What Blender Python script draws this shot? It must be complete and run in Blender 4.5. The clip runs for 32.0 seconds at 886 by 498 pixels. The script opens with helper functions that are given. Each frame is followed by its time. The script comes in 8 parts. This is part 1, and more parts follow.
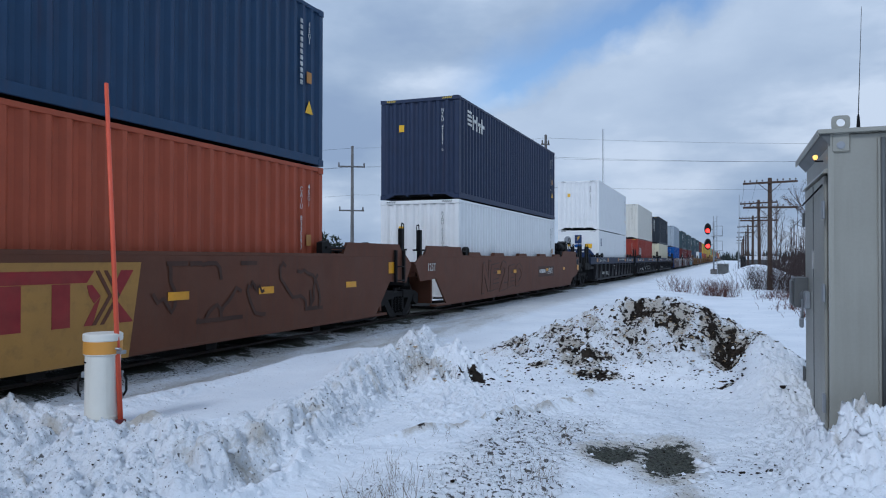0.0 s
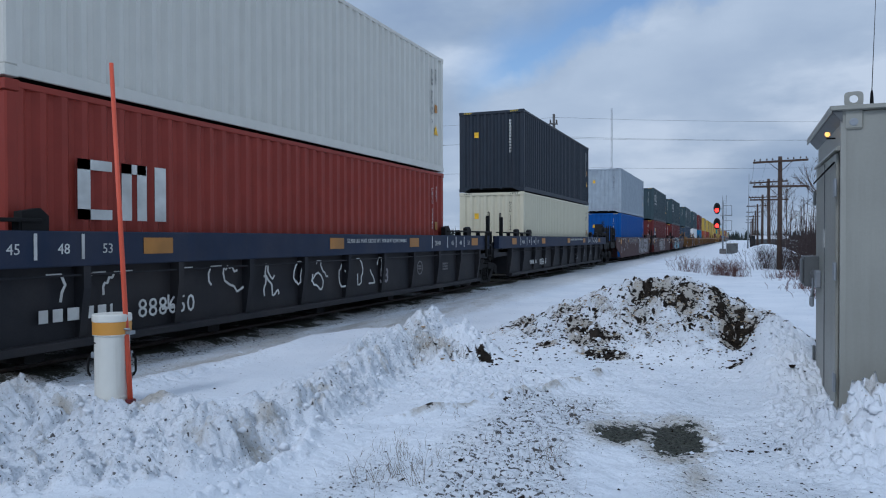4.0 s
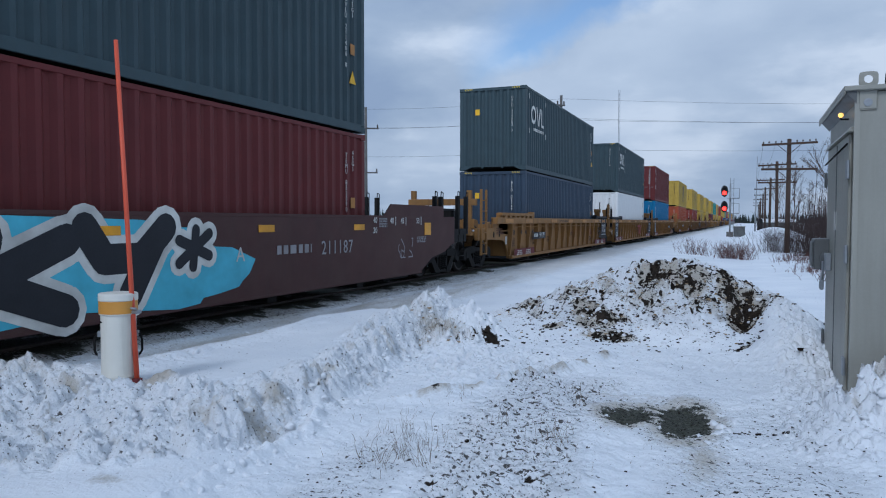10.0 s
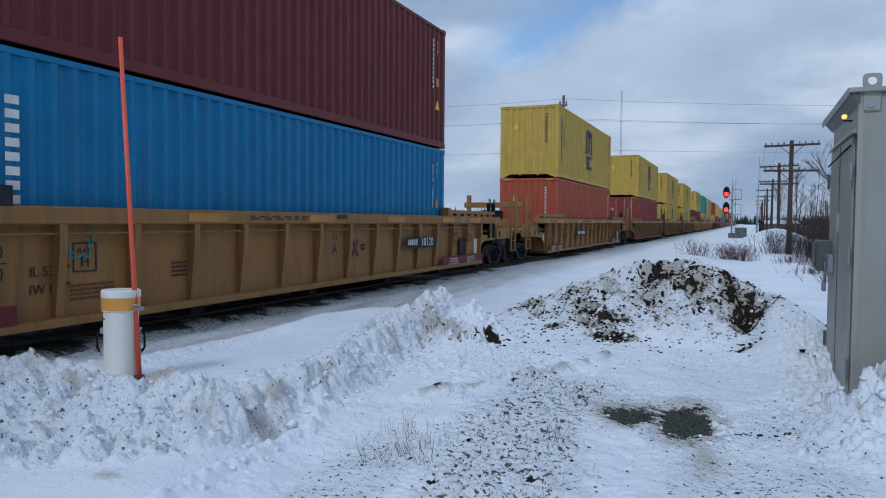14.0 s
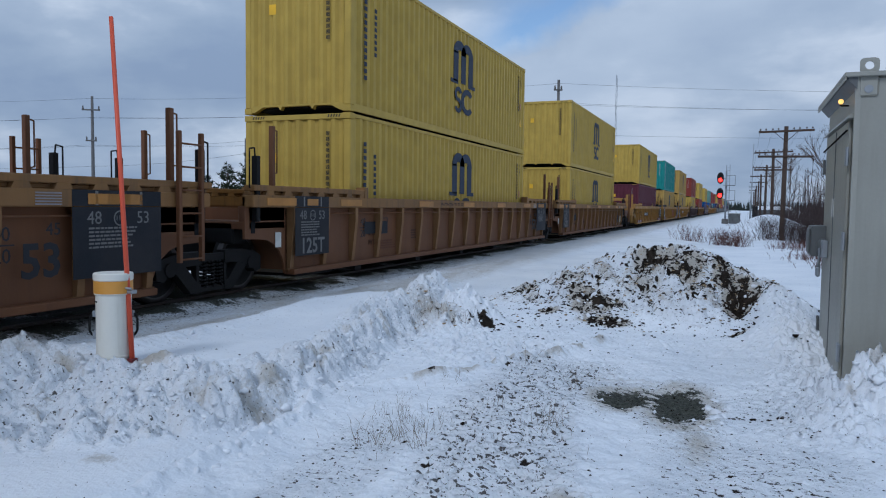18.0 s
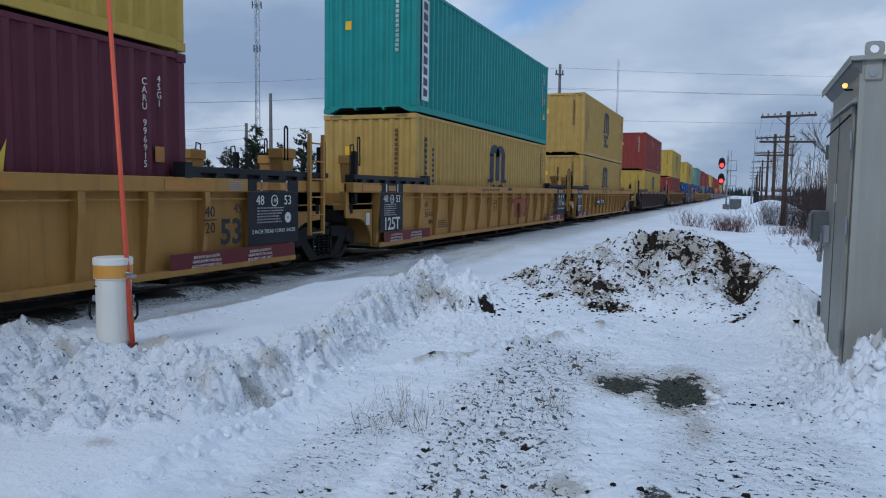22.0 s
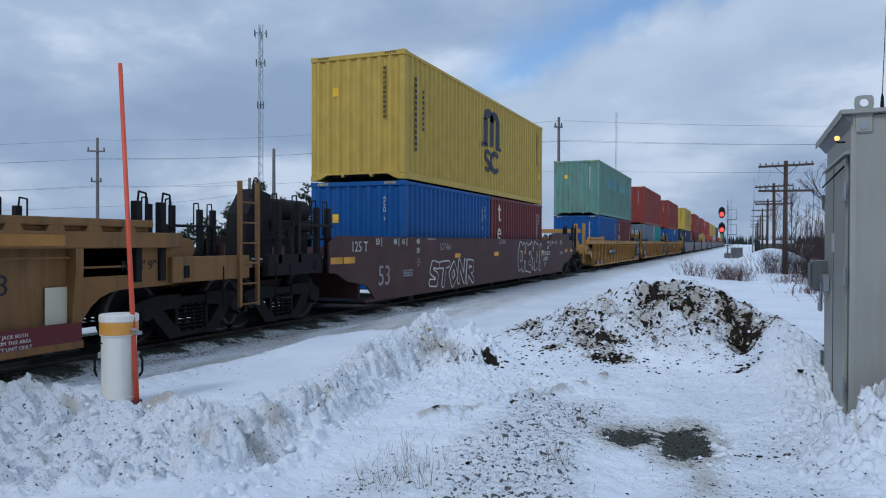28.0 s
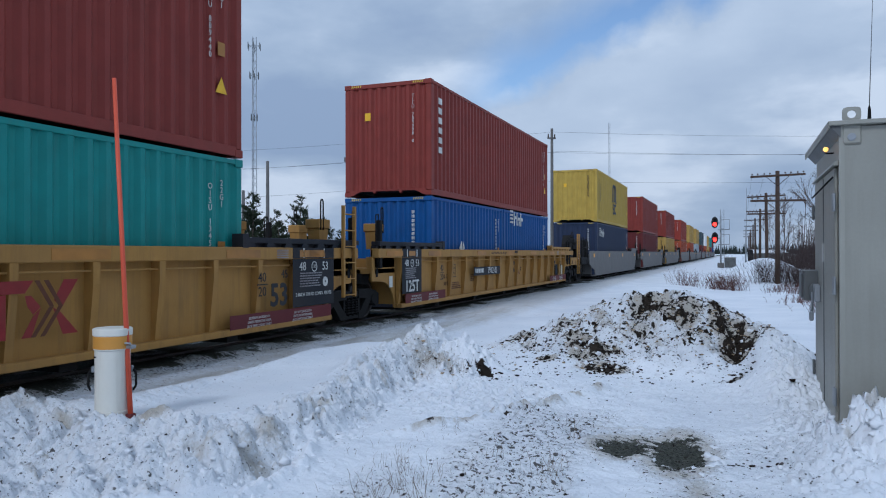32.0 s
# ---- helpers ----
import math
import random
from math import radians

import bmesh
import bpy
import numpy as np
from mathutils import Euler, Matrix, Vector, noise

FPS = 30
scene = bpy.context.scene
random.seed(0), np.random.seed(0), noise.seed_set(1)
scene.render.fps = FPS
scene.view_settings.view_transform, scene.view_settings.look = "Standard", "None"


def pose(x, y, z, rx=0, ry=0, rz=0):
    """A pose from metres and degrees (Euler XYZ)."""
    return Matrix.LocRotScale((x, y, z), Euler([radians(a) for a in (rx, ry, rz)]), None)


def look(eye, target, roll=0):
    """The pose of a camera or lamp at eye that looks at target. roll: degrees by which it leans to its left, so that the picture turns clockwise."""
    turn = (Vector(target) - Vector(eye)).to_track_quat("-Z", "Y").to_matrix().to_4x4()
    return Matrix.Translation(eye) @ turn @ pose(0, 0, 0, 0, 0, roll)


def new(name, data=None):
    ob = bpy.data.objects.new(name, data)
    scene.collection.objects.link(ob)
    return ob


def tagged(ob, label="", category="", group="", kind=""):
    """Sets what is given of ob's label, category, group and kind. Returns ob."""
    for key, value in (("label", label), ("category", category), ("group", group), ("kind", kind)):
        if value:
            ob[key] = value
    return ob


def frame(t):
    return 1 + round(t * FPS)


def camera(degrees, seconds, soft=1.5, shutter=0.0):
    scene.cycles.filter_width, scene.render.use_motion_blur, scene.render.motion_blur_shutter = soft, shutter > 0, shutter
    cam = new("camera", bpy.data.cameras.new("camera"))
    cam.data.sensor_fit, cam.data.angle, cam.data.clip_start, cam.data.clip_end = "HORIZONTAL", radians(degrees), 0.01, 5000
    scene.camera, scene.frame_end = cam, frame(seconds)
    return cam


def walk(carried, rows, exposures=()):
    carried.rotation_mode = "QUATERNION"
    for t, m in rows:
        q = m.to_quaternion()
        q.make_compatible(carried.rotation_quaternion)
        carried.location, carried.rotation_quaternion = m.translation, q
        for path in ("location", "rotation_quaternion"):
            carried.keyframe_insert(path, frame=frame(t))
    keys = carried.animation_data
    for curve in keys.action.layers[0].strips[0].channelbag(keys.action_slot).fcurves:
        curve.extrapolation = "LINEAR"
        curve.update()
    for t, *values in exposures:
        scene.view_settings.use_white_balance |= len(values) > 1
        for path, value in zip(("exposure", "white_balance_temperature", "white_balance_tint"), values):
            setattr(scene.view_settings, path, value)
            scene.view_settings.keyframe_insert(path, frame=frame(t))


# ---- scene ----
import functools

cam = camera(62.18, 32.0, soft=1.1)


def aim(x, y, z, yaw, pitch, roll):
    """A camera pose: degrees turned left of the track's line, tilted up, leaned left."""
    return pose(x, y, z, 90 + pitch, 0, yaw) @ pose(0, 0, 0, 0, 0, roll)


# seconds, eye, yaw, pitch, roll
PATH = [
    (0, 0.036, -0.050, 1.618, 21.22, 0.75, 0.06),
    (0.5, 0.032, -0.050, 1.616, 21.32, 0.58, 0.04),
    (1, 0.033, -0.050, 1.617, 21.44, 0.41, 0.01),
    (1.5, 0.028, -0.047, 1.613, 21.52, 0.20, 0.03),
    (2, 0.028, -0.044, 1.612, 21.62, 0.02, 0.01),
    (2.5, 0.027, -0.040, 1.611, 21.68, -0.17, -0.02),
    (3, 0.029, -0.040, 1.616, 21.75, -0.37, -0.07),
    (3.5, 0.030, -0.032, 1.611, 21.80, -0.55, -0.10),
    (5.5, 0.027, -0.018, 1.609, 21.95, -1.41, -0.24),
    (6, 0.024, -0.013, 1.606, 22.01, -1.55, -0.24),
    (6.5, 0.024, -0.004, 1.605, 22.11, -1.64, -0.25),
    (7, 0.022, -0.001, 1.604, 22.15, -1.67, -0.22),
    (7.5, 0.021, -0.000, 1.606, 22.19, -1.66, -0.19),
    (8, 0.020, 0.003, 1.606, 22.24, -1.69, -0.17),
    (8.5, 0.013, 0.005, 1.605, 22.25, -1.76, -0.09),
    (9, 0.014, 0.008, 1.604, 22.28, -1.92, 0.02),
    (9.5, 0.012, 0.005, 1.602, 22.29, -2.05, 0.06),
    (10, 0.004, 0.012, 1.600, 22.29, -2.18, 0.12),
    (10.5, 0.002, 0.019, 1.599, 22.28, -2.30, 0.19),
    (11, -0.000, 0.024, 1.599, 22.30, -2.35, 0.22),
    (11.5, 0.002, 0.021, 1.599, 22.33, -2.30, 0.25),
    (12, 0.002, 0.014, 1.601, 22.40, -2.22, 0.31),
    (12.5, -0.001, 0.009, 1.606, 22.44, -2.18, 0.38),
    (13, -0.004, 0.007, 1.599, 22.47, -2.14, 0.42),
    (13.5, -0.004, 0.007, 1.601, 22.45, -2.21, 0.48),
    (14, -0.005, 0.004, 1.597, 22.39, -2.23, 0.49),
    (14.5, -0.007, 0.003, 1.600, 22.32, -2.30, 0.56),
    (16.5, -0.012, 0.016, 1.593, 22.02, -2.83, 0.69),
    (17, -0.015, 0.020, 1.594, 21.98, -3.03, 0.70),
    (17.5, -0.022, 0.021, 1.589, 21.92, -3.23, 0.73),
    (18, -0.020, 0.026, 1.588, 21.91, -3.41, 0.72),
    (18.5, -0.019, 0.025, 1.589, 21.89, -3.56, 0.75),
    (19, -0.015, 0.021, 1.591, 21.91, -3.64, 0.75),
    (19.5, -0.020, 0.028, 1.586, 21.90, -3.75, 0.78),
    (20, -0.024, 0.037, 1.587, 21.88, -3.95, 0.84),
    (20.5, -0.026, 0.046, 1.584, 21.86, -4.14, 0.83),
    (21, -0.024, 0.053, 1.586, 21.90, -4.33, 0.79),
    (21.5, -0.028, 0.052, 1.582, 21.92, -4.46, 0.77),
    (22, -0.029, 0.047, 1.583, 21.94, -4.56, 0.78),
    (22.5, -0.026, 0.045, 1.587, 21.95, -4.58, 0.78),
    (23, -0.026, 0.040, 1.585, 21.99, -4.50, 0.76),
    (23.5, -0.027, 0.036, 1.586, 22.02, -4.37, 0.73),
    (24, -0.030, 0.034, 1.587, 22.06, -4.18, 0.74),
    (24.5, -0.026, 0.025, 1.585, 22.08, -3.76, 0.65),
    (25, -0.023, 0.011, 1.593, 22.08, -3.15, 0.52),
    (25.5, -0.021, 0.004, 1.602, 22.09, -2.48, 0.41),
    (27.5, -0.005, -0.014, 1.607, 22.17, -0.73, 0.21),
    (28, -0.005, -0.021, 1.605, 22.14, -0.55, 0.18),
    (28.5, -0.003, -0.022, 1.606, 22.10, -0.50, 0.21),
    (29, -0.002, -0.024, 1.607, 22.03, -0.45, 0.22),
    (29.5, -0.002, -0.030, 1.607, 21.94, -0.34, 0.21),
    (30, -0.002, -0.042, 1.609, 21.88, -0.19, 0.21),
    (30.5, 0.002, -0.043, 1.609, 21.82, -0.05, 0.18),
    (31, 0.008, -0.039, 1.610, 21.79, 0.04, 0.09),
    (31.5, 0.006, -0.037, 1.606, 21.74, 0.15, -0.03),
    (32, 0.014, -0.047, 1.612, 21.69, 0.33, -0.13),
]
walk(cam, [(r[0], aim(*r[1:])) for r in PATH], exposures=[(0.0, -0.20, 5530, 10), (1.0, -0.30, 5530, 10), (3.0, -0.36, 5530, 10), (7.0, -0.32, 5530, 10), (9.0, -0.24, 5530, 10), (14.0, -0.31, 5530, 10),
                                                                (20.0, -0.36, 5530, 10), (25.0, -0.34, 5530, 10), (28.0, -0.26, 5530, 10), (32.0, -0.22, 5530, 10)])

# ---- sky, sun ----


def srgb(r, g, b):
    return tuple(((c / 255 + 0.055) / 1.055) ** 2.4 if c > 10 else c / 255 / 12.92 for c in (r, g, b))


class Nodes:
    """Short hand for building a node tree."""

    def __init__(self, tree):
        self.tree = tree
        tree.nodes.clear()

    def add(self, kind, _in=None, operation=None, clamp=False, blend=None, attribute=None):
        n = self.tree.nodes.new(kind)
        if operation:
            n.operation = operation
        if clamp:
            n.use_clamp = True
        if blend:
            n.data_type, n.blend_type = "RGBA", blend
        if attribute:
            n.attribute_name = attribute
        for k, v in (_in or {}).items():
            if isinstance(v, bpy.types.NodeSocket):
                self.tree.links.new(v, n.inputs[k])
            else:
                n.inputs[k].default_value = v
        return n

    def math(self, op, a, b=0.0, clamp=False):
        return self.add("ShaderNodeMath", {0: a, 1: b}, operation=op, clamp=clamp).outputs[0]

    def vmath(self, op, a, b=(0, 0, 0)):
        n = self.add("ShaderNodeVectorMath", {0: a, 1: b}, operation=op)
        return n.outputs["Value"] if op in ("DOT_PRODUCT", "LENGTH") else n.outputs["Vector"]

    def noise(self, vec, scale, detail=4.0, rough=0.55):
        return self.add("ShaderNodeTexNoise", {"Vector": vec, "Scale": scale, "Detail": detail, "Roughness": rough}).outputs["Fac"]

    def ramp(self, fac, *stops):
        n = self.add("ShaderNodeValToRGB", {"Fac": fac})
        e = n.color_ramp.elements
        while len(e) < len(stops):
            e.new(0.5)
        for el, (p, c) in zip(e, stops):
            el.position, el.color = p, (c, c, c, 1) if isinstance(c, (int, float)) else (*c, 1)
        return n.outputs["Color"]

    def mix(self, fac, a, b, mode="MIX"):
        n = self.add("ShaderNodeMix", blend=mode)
        for i, v in ((0, fac), (6, a), (7, b)):
            if isinstance(v, bpy.types.NodeSocket):
                self.tree.links.new(v, n.inputs[i])
            elif i == 0:
                n.inputs[0].default_value = v
            else:
                n.inputs[i].default_value = (*v, 1)
        return n.outputs[2]


SUN_EL, SUN_AZ = 38.0, 190.0  # degrees above the ground; from +y clockwise
world = bpy.data.worlds.new("overcast_sky")
scene.world = world
world.use_nodes = True
N = Nodes(world.node_tree)
ray = N.add("ShaderNodeTexCoord").outputs["Generated"]
sky = N.add("ShaderNodeTexSky")
sky.sky_type, sky.sun_disc, sky.sun_elevation, sky.sun_rotation = "NISHITA", False, radians(SUN_EL), radians(SUN_AZ)
up = N.add("ShaderNodeSeparateXYZ", {0: ray}).outputs[2]
high = N.math("MAXIMUM", up, 0.0)
flat = N.vmath("DIVIDE", ray, N.add("ShaderNodeCombineXYZ", {0: N.math("ADD", high, 0.16), 1: N.math("ADD", high, 0.16), 2: 1.0}).outputs[0])
layer = N.add("ShaderNodeMapping", {"Vector": flat, "Location": (3.2, 1.7, 0.0), "Rotation": (0, 0, 0.5), "Scale": (0.42, 0.6, 0.25)}).outputs[0]
wisps = N.noise(layer, 1.3, 6.0, 0.52)
tall = N.add("ShaderNodeMapping", {"Vector": ray, "Location": (0.4, 2.3, 0.1), "Scale": (1.0, 1.0, 2.1)}).outputs[0]
billow = N.noise(tall, 4.0, 7.0, 0.52)
lumps = N.math("ADD", N.math("MULTIPLY", wisps, 0.42), N.math("MULTIPLY", billow, 0.58))
lumps = N.math("ADD", lumps, N.math("MULTIPLY", N.math("SUBTRACT", N.vmath("DOT_PRODUCT", ray, (0.75, 0.55, 0.0)), 0.35), 0.035))
shade = N.ramp(lumps, (0.395, (0.50, 0.61, 0.775)), (0.460, (0.59, 0.70, 0.84)), (0.520, (0.71, 0.81, 0.93)), (0.585, (1.04, 1.10, 1.16)))
lift = N.math("ADD", N.math("MULTIPLY", high, 0.30), 0.66)
cloud = N.mix(1.0, shade, N.add("ShaderNodeCombineColor", {0: lift, 1: lift, 2: lift}).outputs[0], "MULTIPLY")
blue = N.mix(1.0, sky.outputs[0], (0.135, 0.135, 0.135), "MULTIPLY")
# a rift of blue between two cloud sheets, the lower sheet with a bright rim
waver = N.math("MULTIPLY", N.math("SUBTRACT", N.noise(ray, 5.0, 6.0, 0.6), 0.5), 0.13)
off = N.math("ADD", N.vmath("DOT_PRODUCT", ray, (0.381, 0.313, -0.870)), waver)
along = N.vmath("DOT_PRODUCT", ray, Vector((-0.158, 0.949, 0.272)).normalized())
rift = N.math("MULTIPLY", N.add("ShaderNodeMapRange", {0: off, 1: 0.032, 2: 0.002}).outputs[0], N.add("ShaderNodeMapRange", {0: off, 1: -0.085, 2: -0.012}).outputs[0])
thin = N.math("MULTIPLY", rift, N.add("ShaderNodeMapRange", {0: along, 1: 0.976, 2: 0.992}).outputs[0])
rim = N.math("MULTIPLY", N.add("ShaderNodeMapRange", {0: off, 1: 0.0, 2: 0.05}).outputs[0], N.add("ShaderNodeMapRange", {0: off, 1: 0.26, 2: 0.06}).outputs[0])
rim = N.math("MULTIPLY", N.math("MULTIPLY", rim, 0.55), N.add("ShaderNodeMapRange", {0: along, 1: 0.90, 2: 0.985}).outputs[0])
total = N.mix(thin, N.mix(rim, cloud, (0.70, 0.76, 0.82)), blue)
bg = N.add("ShaderNodeBackground", {"Color": total, "Strength": 1.0})
N.tree.links.new(bg.outputs[0], N.add("ShaderNodeOutputWorld").inputs[0])

sun = new("sun", bpy.data.lights.new("sun", "SUN"))
sun.data.energy, sun.data.angle, sun.data.color = 1.4, radians(14), (1.0, 0.975, 0.95)
a, e = radians(SUN_AZ), radians(SUN_EL)
sun.matrix_world = look((0, 0, 60), (-math.sin(a) * math.cos(e), -math.cos(a) * math.cos(e), 60 - math.sin(e)))

# ---- materials ----


def surf(name, col, rough=0.6, metal=0.0, var=0.18, scale=2.5, grain=0.1, gscale=40.0, bump=0.15, streak=None, amount=0.35,
         dust=None, glow=0.0):
    """A worn surface: blotches and grain on the base colour, vertical streaks, dust that settles in blotches."""
    m = bpy.data.materials.new(name)
    m.use_nodes = True
    n = Nodes(m.node_tree)
    place = n.add("ShaderNodeTexCoord").outputs["Object"]
    rnd = n.math("MULTIPLY", n.add("ShaderNodeObjectInfo").outputs["Random"], 37.0)
    at = n.vmath("ADD", place, n.add("ShaderNodeCombineXYZ", {0: rnd, 1: rnd, 2: 0.0}).outputs[0])
    blot, fine = n.noise(at, scale, 5.0), n.noise(at, gscale, 3.0)
    c = n.mix(n.ramp(blot, (0.3, 0.0), (0.7, 1.0)), tuple(v * (1 - var) for v in col), tuple(min(1, v * (1 + var)) for v in col))
    c = n.mix(n.math("MULTIPLY", fine, grain), c, tuple(v * 0.35 for v in col))
    if streak:
        long = n.add("ShaderNodeMapping", {"Vector": at, "Scale": (3.0, 3.0, 0.22)}).outputs[0]
        s = n.math("MULTIPLY", n.ramp(n.noise(long, 2.2, 6.0, 0.65), (0.5, 0.0), (0.74, 1.0)), amount)
        c = n.mix(s, c, streak)
    if dust:
        d = n.math("MULTIPLY", n.ramp(n.noise(at, 0.9, 6.0, 0.6), (0.42, 0.0), (0.7, 1.0)), 0.55)
        c = n.mix(d, c, dust)
    b = n.add("ShaderNodeBump", {"Height": n.math("ADD", n.math("MULTIPLY", blot, 0.5), n.math("MULTIPLY", fine, 0.5)),
                                 "Strength": bump, "Distance": 0.01})
    r = n.math("ADD", n.math("MULTIPLY", fine, 0.25), rough - 0.12)
    p = n.add("ShaderNodeBsdfPrincipled", {"Base Color": c, "Roughness": r, "Metallic": metal, "Normal": b.outputs[0]})
    p.inputs["Specular IOR Level"].default_value = 0.06 if rough > 0.9 else 0.3
    if glow:
        p.inputs["Emission Color"].default_value, p.inputs["Emission Strength"].default_value = (*col, 1), glow
    n.tree.links.new(p.outputs[0], n.add("ShaderNodeOutputMaterial").inputs[0])
    return m


RUST, GRIME = srgb(92, 58, 40), srgb(60, 56, 52)
M = {}


def steel(key, rgb, amount=0.3, streak=RUST, **k):
    amount *= 0.6
    k.setdefault("var", 0.10)
    M[key] = surf("paint_" + key, tuple(0.8 * v for v in srgb(*rgb)), rough=k.pop("rough", 0.55), streak=streak, amount=amount, bump=0.1, gscale=60, **k)


for key, rgb, amount in (
        ("yellow", (200, 168, 74), 0.2), ("ochre", (194, 158, 82), 0.25), ("navy", (42, 55, 82), 0.15), ("ink", (42, 50, 60), 0.12),
        ("steel_blue", (38, 68, 100), 0.3), ("white", (252, 252, 250), 0.03), ("cream", (228, 220, 192), 0.06), ("off_white", (234, 230, 218), 0.06), ("grey", (174, 184, 192), 0.15),
        ("rust_red", (176, 84, 54), 0.3), ("red", (158, 62, 48), 0.2), ("maroon", (108, 42, 42), 0.22), ("wine", (98, 40, 56), 0.2),
        ("brick", (142, 58, 48), 0.3), ("blue", (0, 86, 164), 0.15), ("royal", (16, 84, 150), 0.24), ("sky_blue", (30, 122, 170), 0.25),
        ("slate", (64, 82, 88), 0.12), ("slate_blue", (60, 76, 94), 0.15), ("teal", (44, 146, 140), 0.25), ("sea_green", (112, 152, 136), 1.3),
        ("dull_blue_grey", (112, 124, 138), 0.25)):
    steel(key, rgb, amount, var=0.03 if key in ("white", "cream", "off_white") else 0.10)
for key, rgb, amount in (("car_yellow", (184, 138, 70), 0.6), ("car_dun", (154, 112, 62), 0.9), ("car_rust", (118, 77, 48), 0.6), ("car_brown", (80, 51, 49), 0.35),
                         ("car_umber", (106, 64, 44), 0.5), ("car_soiled", (146, 106, 60), 1.2), ("car_tan", (146, 107, 66), 0.5), ("car_plum", (98, 80, 76), 0.4), ("car_black", (44, 44, 48), 0.3), ("car_grey", (128, 126, 124), 0.35),
                         ("chord_blue", (38, 50, 74), 0.3), ("panel_black", (30, 34, 42), 0.15), ("jack_red", (112, 44, 48), 0.2)):
    steel(key, rgb, amount, streak=GRIME if "rust" not in key else srgb(66, 44, 34), dust=tuple(0.6 * a + 0.4 * b for a, b in zip(srgb(*rgb), srgb(84, 74, 66))), rough=0.7)
M["iron"] = surf("grimy_cast_iron", srgb(19, 18, 18), rough=0.8, var=0.3, dust=srgb(34, 31, 29), bump=0.3)
M["tread"] = surf("polished_wheel_steel", srgb(76, 72, 70), rough=0.45, metal=0.7, var=0.1)
M["rail"] = surf("rail_steel", srgb(58, 52, 48), rough=0.5, metal=0.4, var=0.2, streak=RUST)
# near black; on thin plates it paints the shade inside slots
M["hole"] = surf("dark_hollow", srgb(16, 16, 18), rough=0.9)
M["amber"] = surf("amber_reflector", srgb(226, 160, 30), rough=0.4, dust=srgb(120, 90, 50))
M["dull_amber"] = surf("dirty_amber_reflector", srgb(176, 122, 56), rough=0.5, dust=srgb(110, 84, 60))
M["paint_white"] = surf("white_lettering", srgb(214, 214, 208), rough=0.6, dust=srgb(120, 112, 104))
M["paint_black"] = surf("black_lettering", srgb(34, 36, 42), rough=0.6)
M["paint_navy"] = surf("navy_lettering", srgb(34, 46, 66), rough=0.6)
M["paint_red"] = surf("faded_red_lettering", srgb(138, 40, 42), rough=0.6, dust=srgb(126, 64, 52))
M["paint_cyan"] = surf("cyan_spray_paint", srgb(88, 178, 200), rough=0.5)
M["paint_gold"] = surf("yellow_lettering", srgb(214, 186, 70), rough=0.6)
M["paint_silver"] = surf("silver_spray_paint", srgb(150, 148, 150), rough=0.5, dust=srgb(100, 84, 84))
M["paint_dark_blue"] = surf("dark_blue_enamel", srgb(28, 50, 90), rough=0.45)
M["paint_pale_blue"] = surf("faded_pale_blue_paint", srgb(96, 150, 162), rough=0.6, var=0.2, streak=srgb(120, 150, 138), amount=0.6)
M["paint_smoke"] = surf("faded_dark_spray", srgb(70, 48, 38), rough=0.7, var=0.3)
M["sticker"] = surf("yellow_sticker", srgb(230, 180, 40), rough=0.5)
M["orange"] = surf("orange_plastic", srgb(214, 92, 66), rough=0.45, var=0.06, grain=0.05)
M["tube_white"] = surf("white_pvc", srgb(222, 220, 210), rough=0.45, var=0.05, streak=srgb(150, 138, 116), amount=0.35)
M["band"] = surf("amber_reflective_tape", srgb(204, 146, 66), rough=0.4, var=0.12)
M["cab"] = surf("grey_aluminium", srgb(154, 153, 144), rough=0.45, metal=0.25, var=0.07, scale=1.2, streak=srgb(120, 118, 110), amount=0.25)
# darker grey: own tone of several fittings, painted shade on soffit and far hinges
M["cab_dark"] = surf("shadowed_galvanised", srgb(96, 98, 98), rough=0.5, metal=0.3)
M["galv"] = surf("galvanised_steel", srgb(150, 154, 158), rough=0.45, metal=0.6, var=0.15)
M["wood_pole"] = surf("creosoted_pole", srgb(74, 60, 52), rough=0.85, var=0.25, streak=srgb(46, 38, 34), amount=0.5)
M["grey_pole"] = surf("weathered_grey_pole", srgb(104, 102, 100), rough=0.85, streak=srgb(70, 66, 62), amount=0.5)
M["wire"] = surf("wire", srgb(52, 54, 58), rough=0.6)
M["glass_ins"] = surf("porcelain_insulator", srgb(90, 84, 80), rough=0.3)
M["signal_black"] = surf("matt_black_paint", srgb(26, 26, 28), rough=0.7)
M["lamp_red"] = surf("lit_red_lens", (1.0, 0.03, 0.02), rough=0.2, var=0.02, glow=5.0)
M["lamp_amber"] = surf("lit_amber_bulb", (1.0, 0.52, 0.12), rough=0.2, var=0.02, glow=1.8)
M["bark"] = surf("bark", srgb(84, 72, 66), rough=0.9, var=0.3)
M["birch"] = surf("pale_bark", srgb(128, 118, 112), rough=0.9, var=0.25)
M["needle"] = surf("conifer_needles", (0.030, 0.042, 0.022), rough=0.8, var=0.4, scale=6)
M["far_needle"] = surf("far_spruce", (0.028, 0.038, 0.034), rough=0.9, var=0.35, scale=0.2)
M["twig"] = surf("red_brown_twigs", srgb(96, 66, 60), rough=0.9, var=0.3)
M["straw"] = surf("dry_grass", srgb(112, 98, 80), rough=0.9, var=0.3)
M["clod"] = surf("frozen_earth", srgb(38, 32, 28), rough=0.95, var=0.4, bump=0.5)
M["tie"] = surf("creosoted_tie", srgb(40, 35, 33), rough=0.9, var=0.3)
M["brush"] = surf("bare_brush", srgb(72, 62, 60), rough=0.95, var=0.35)
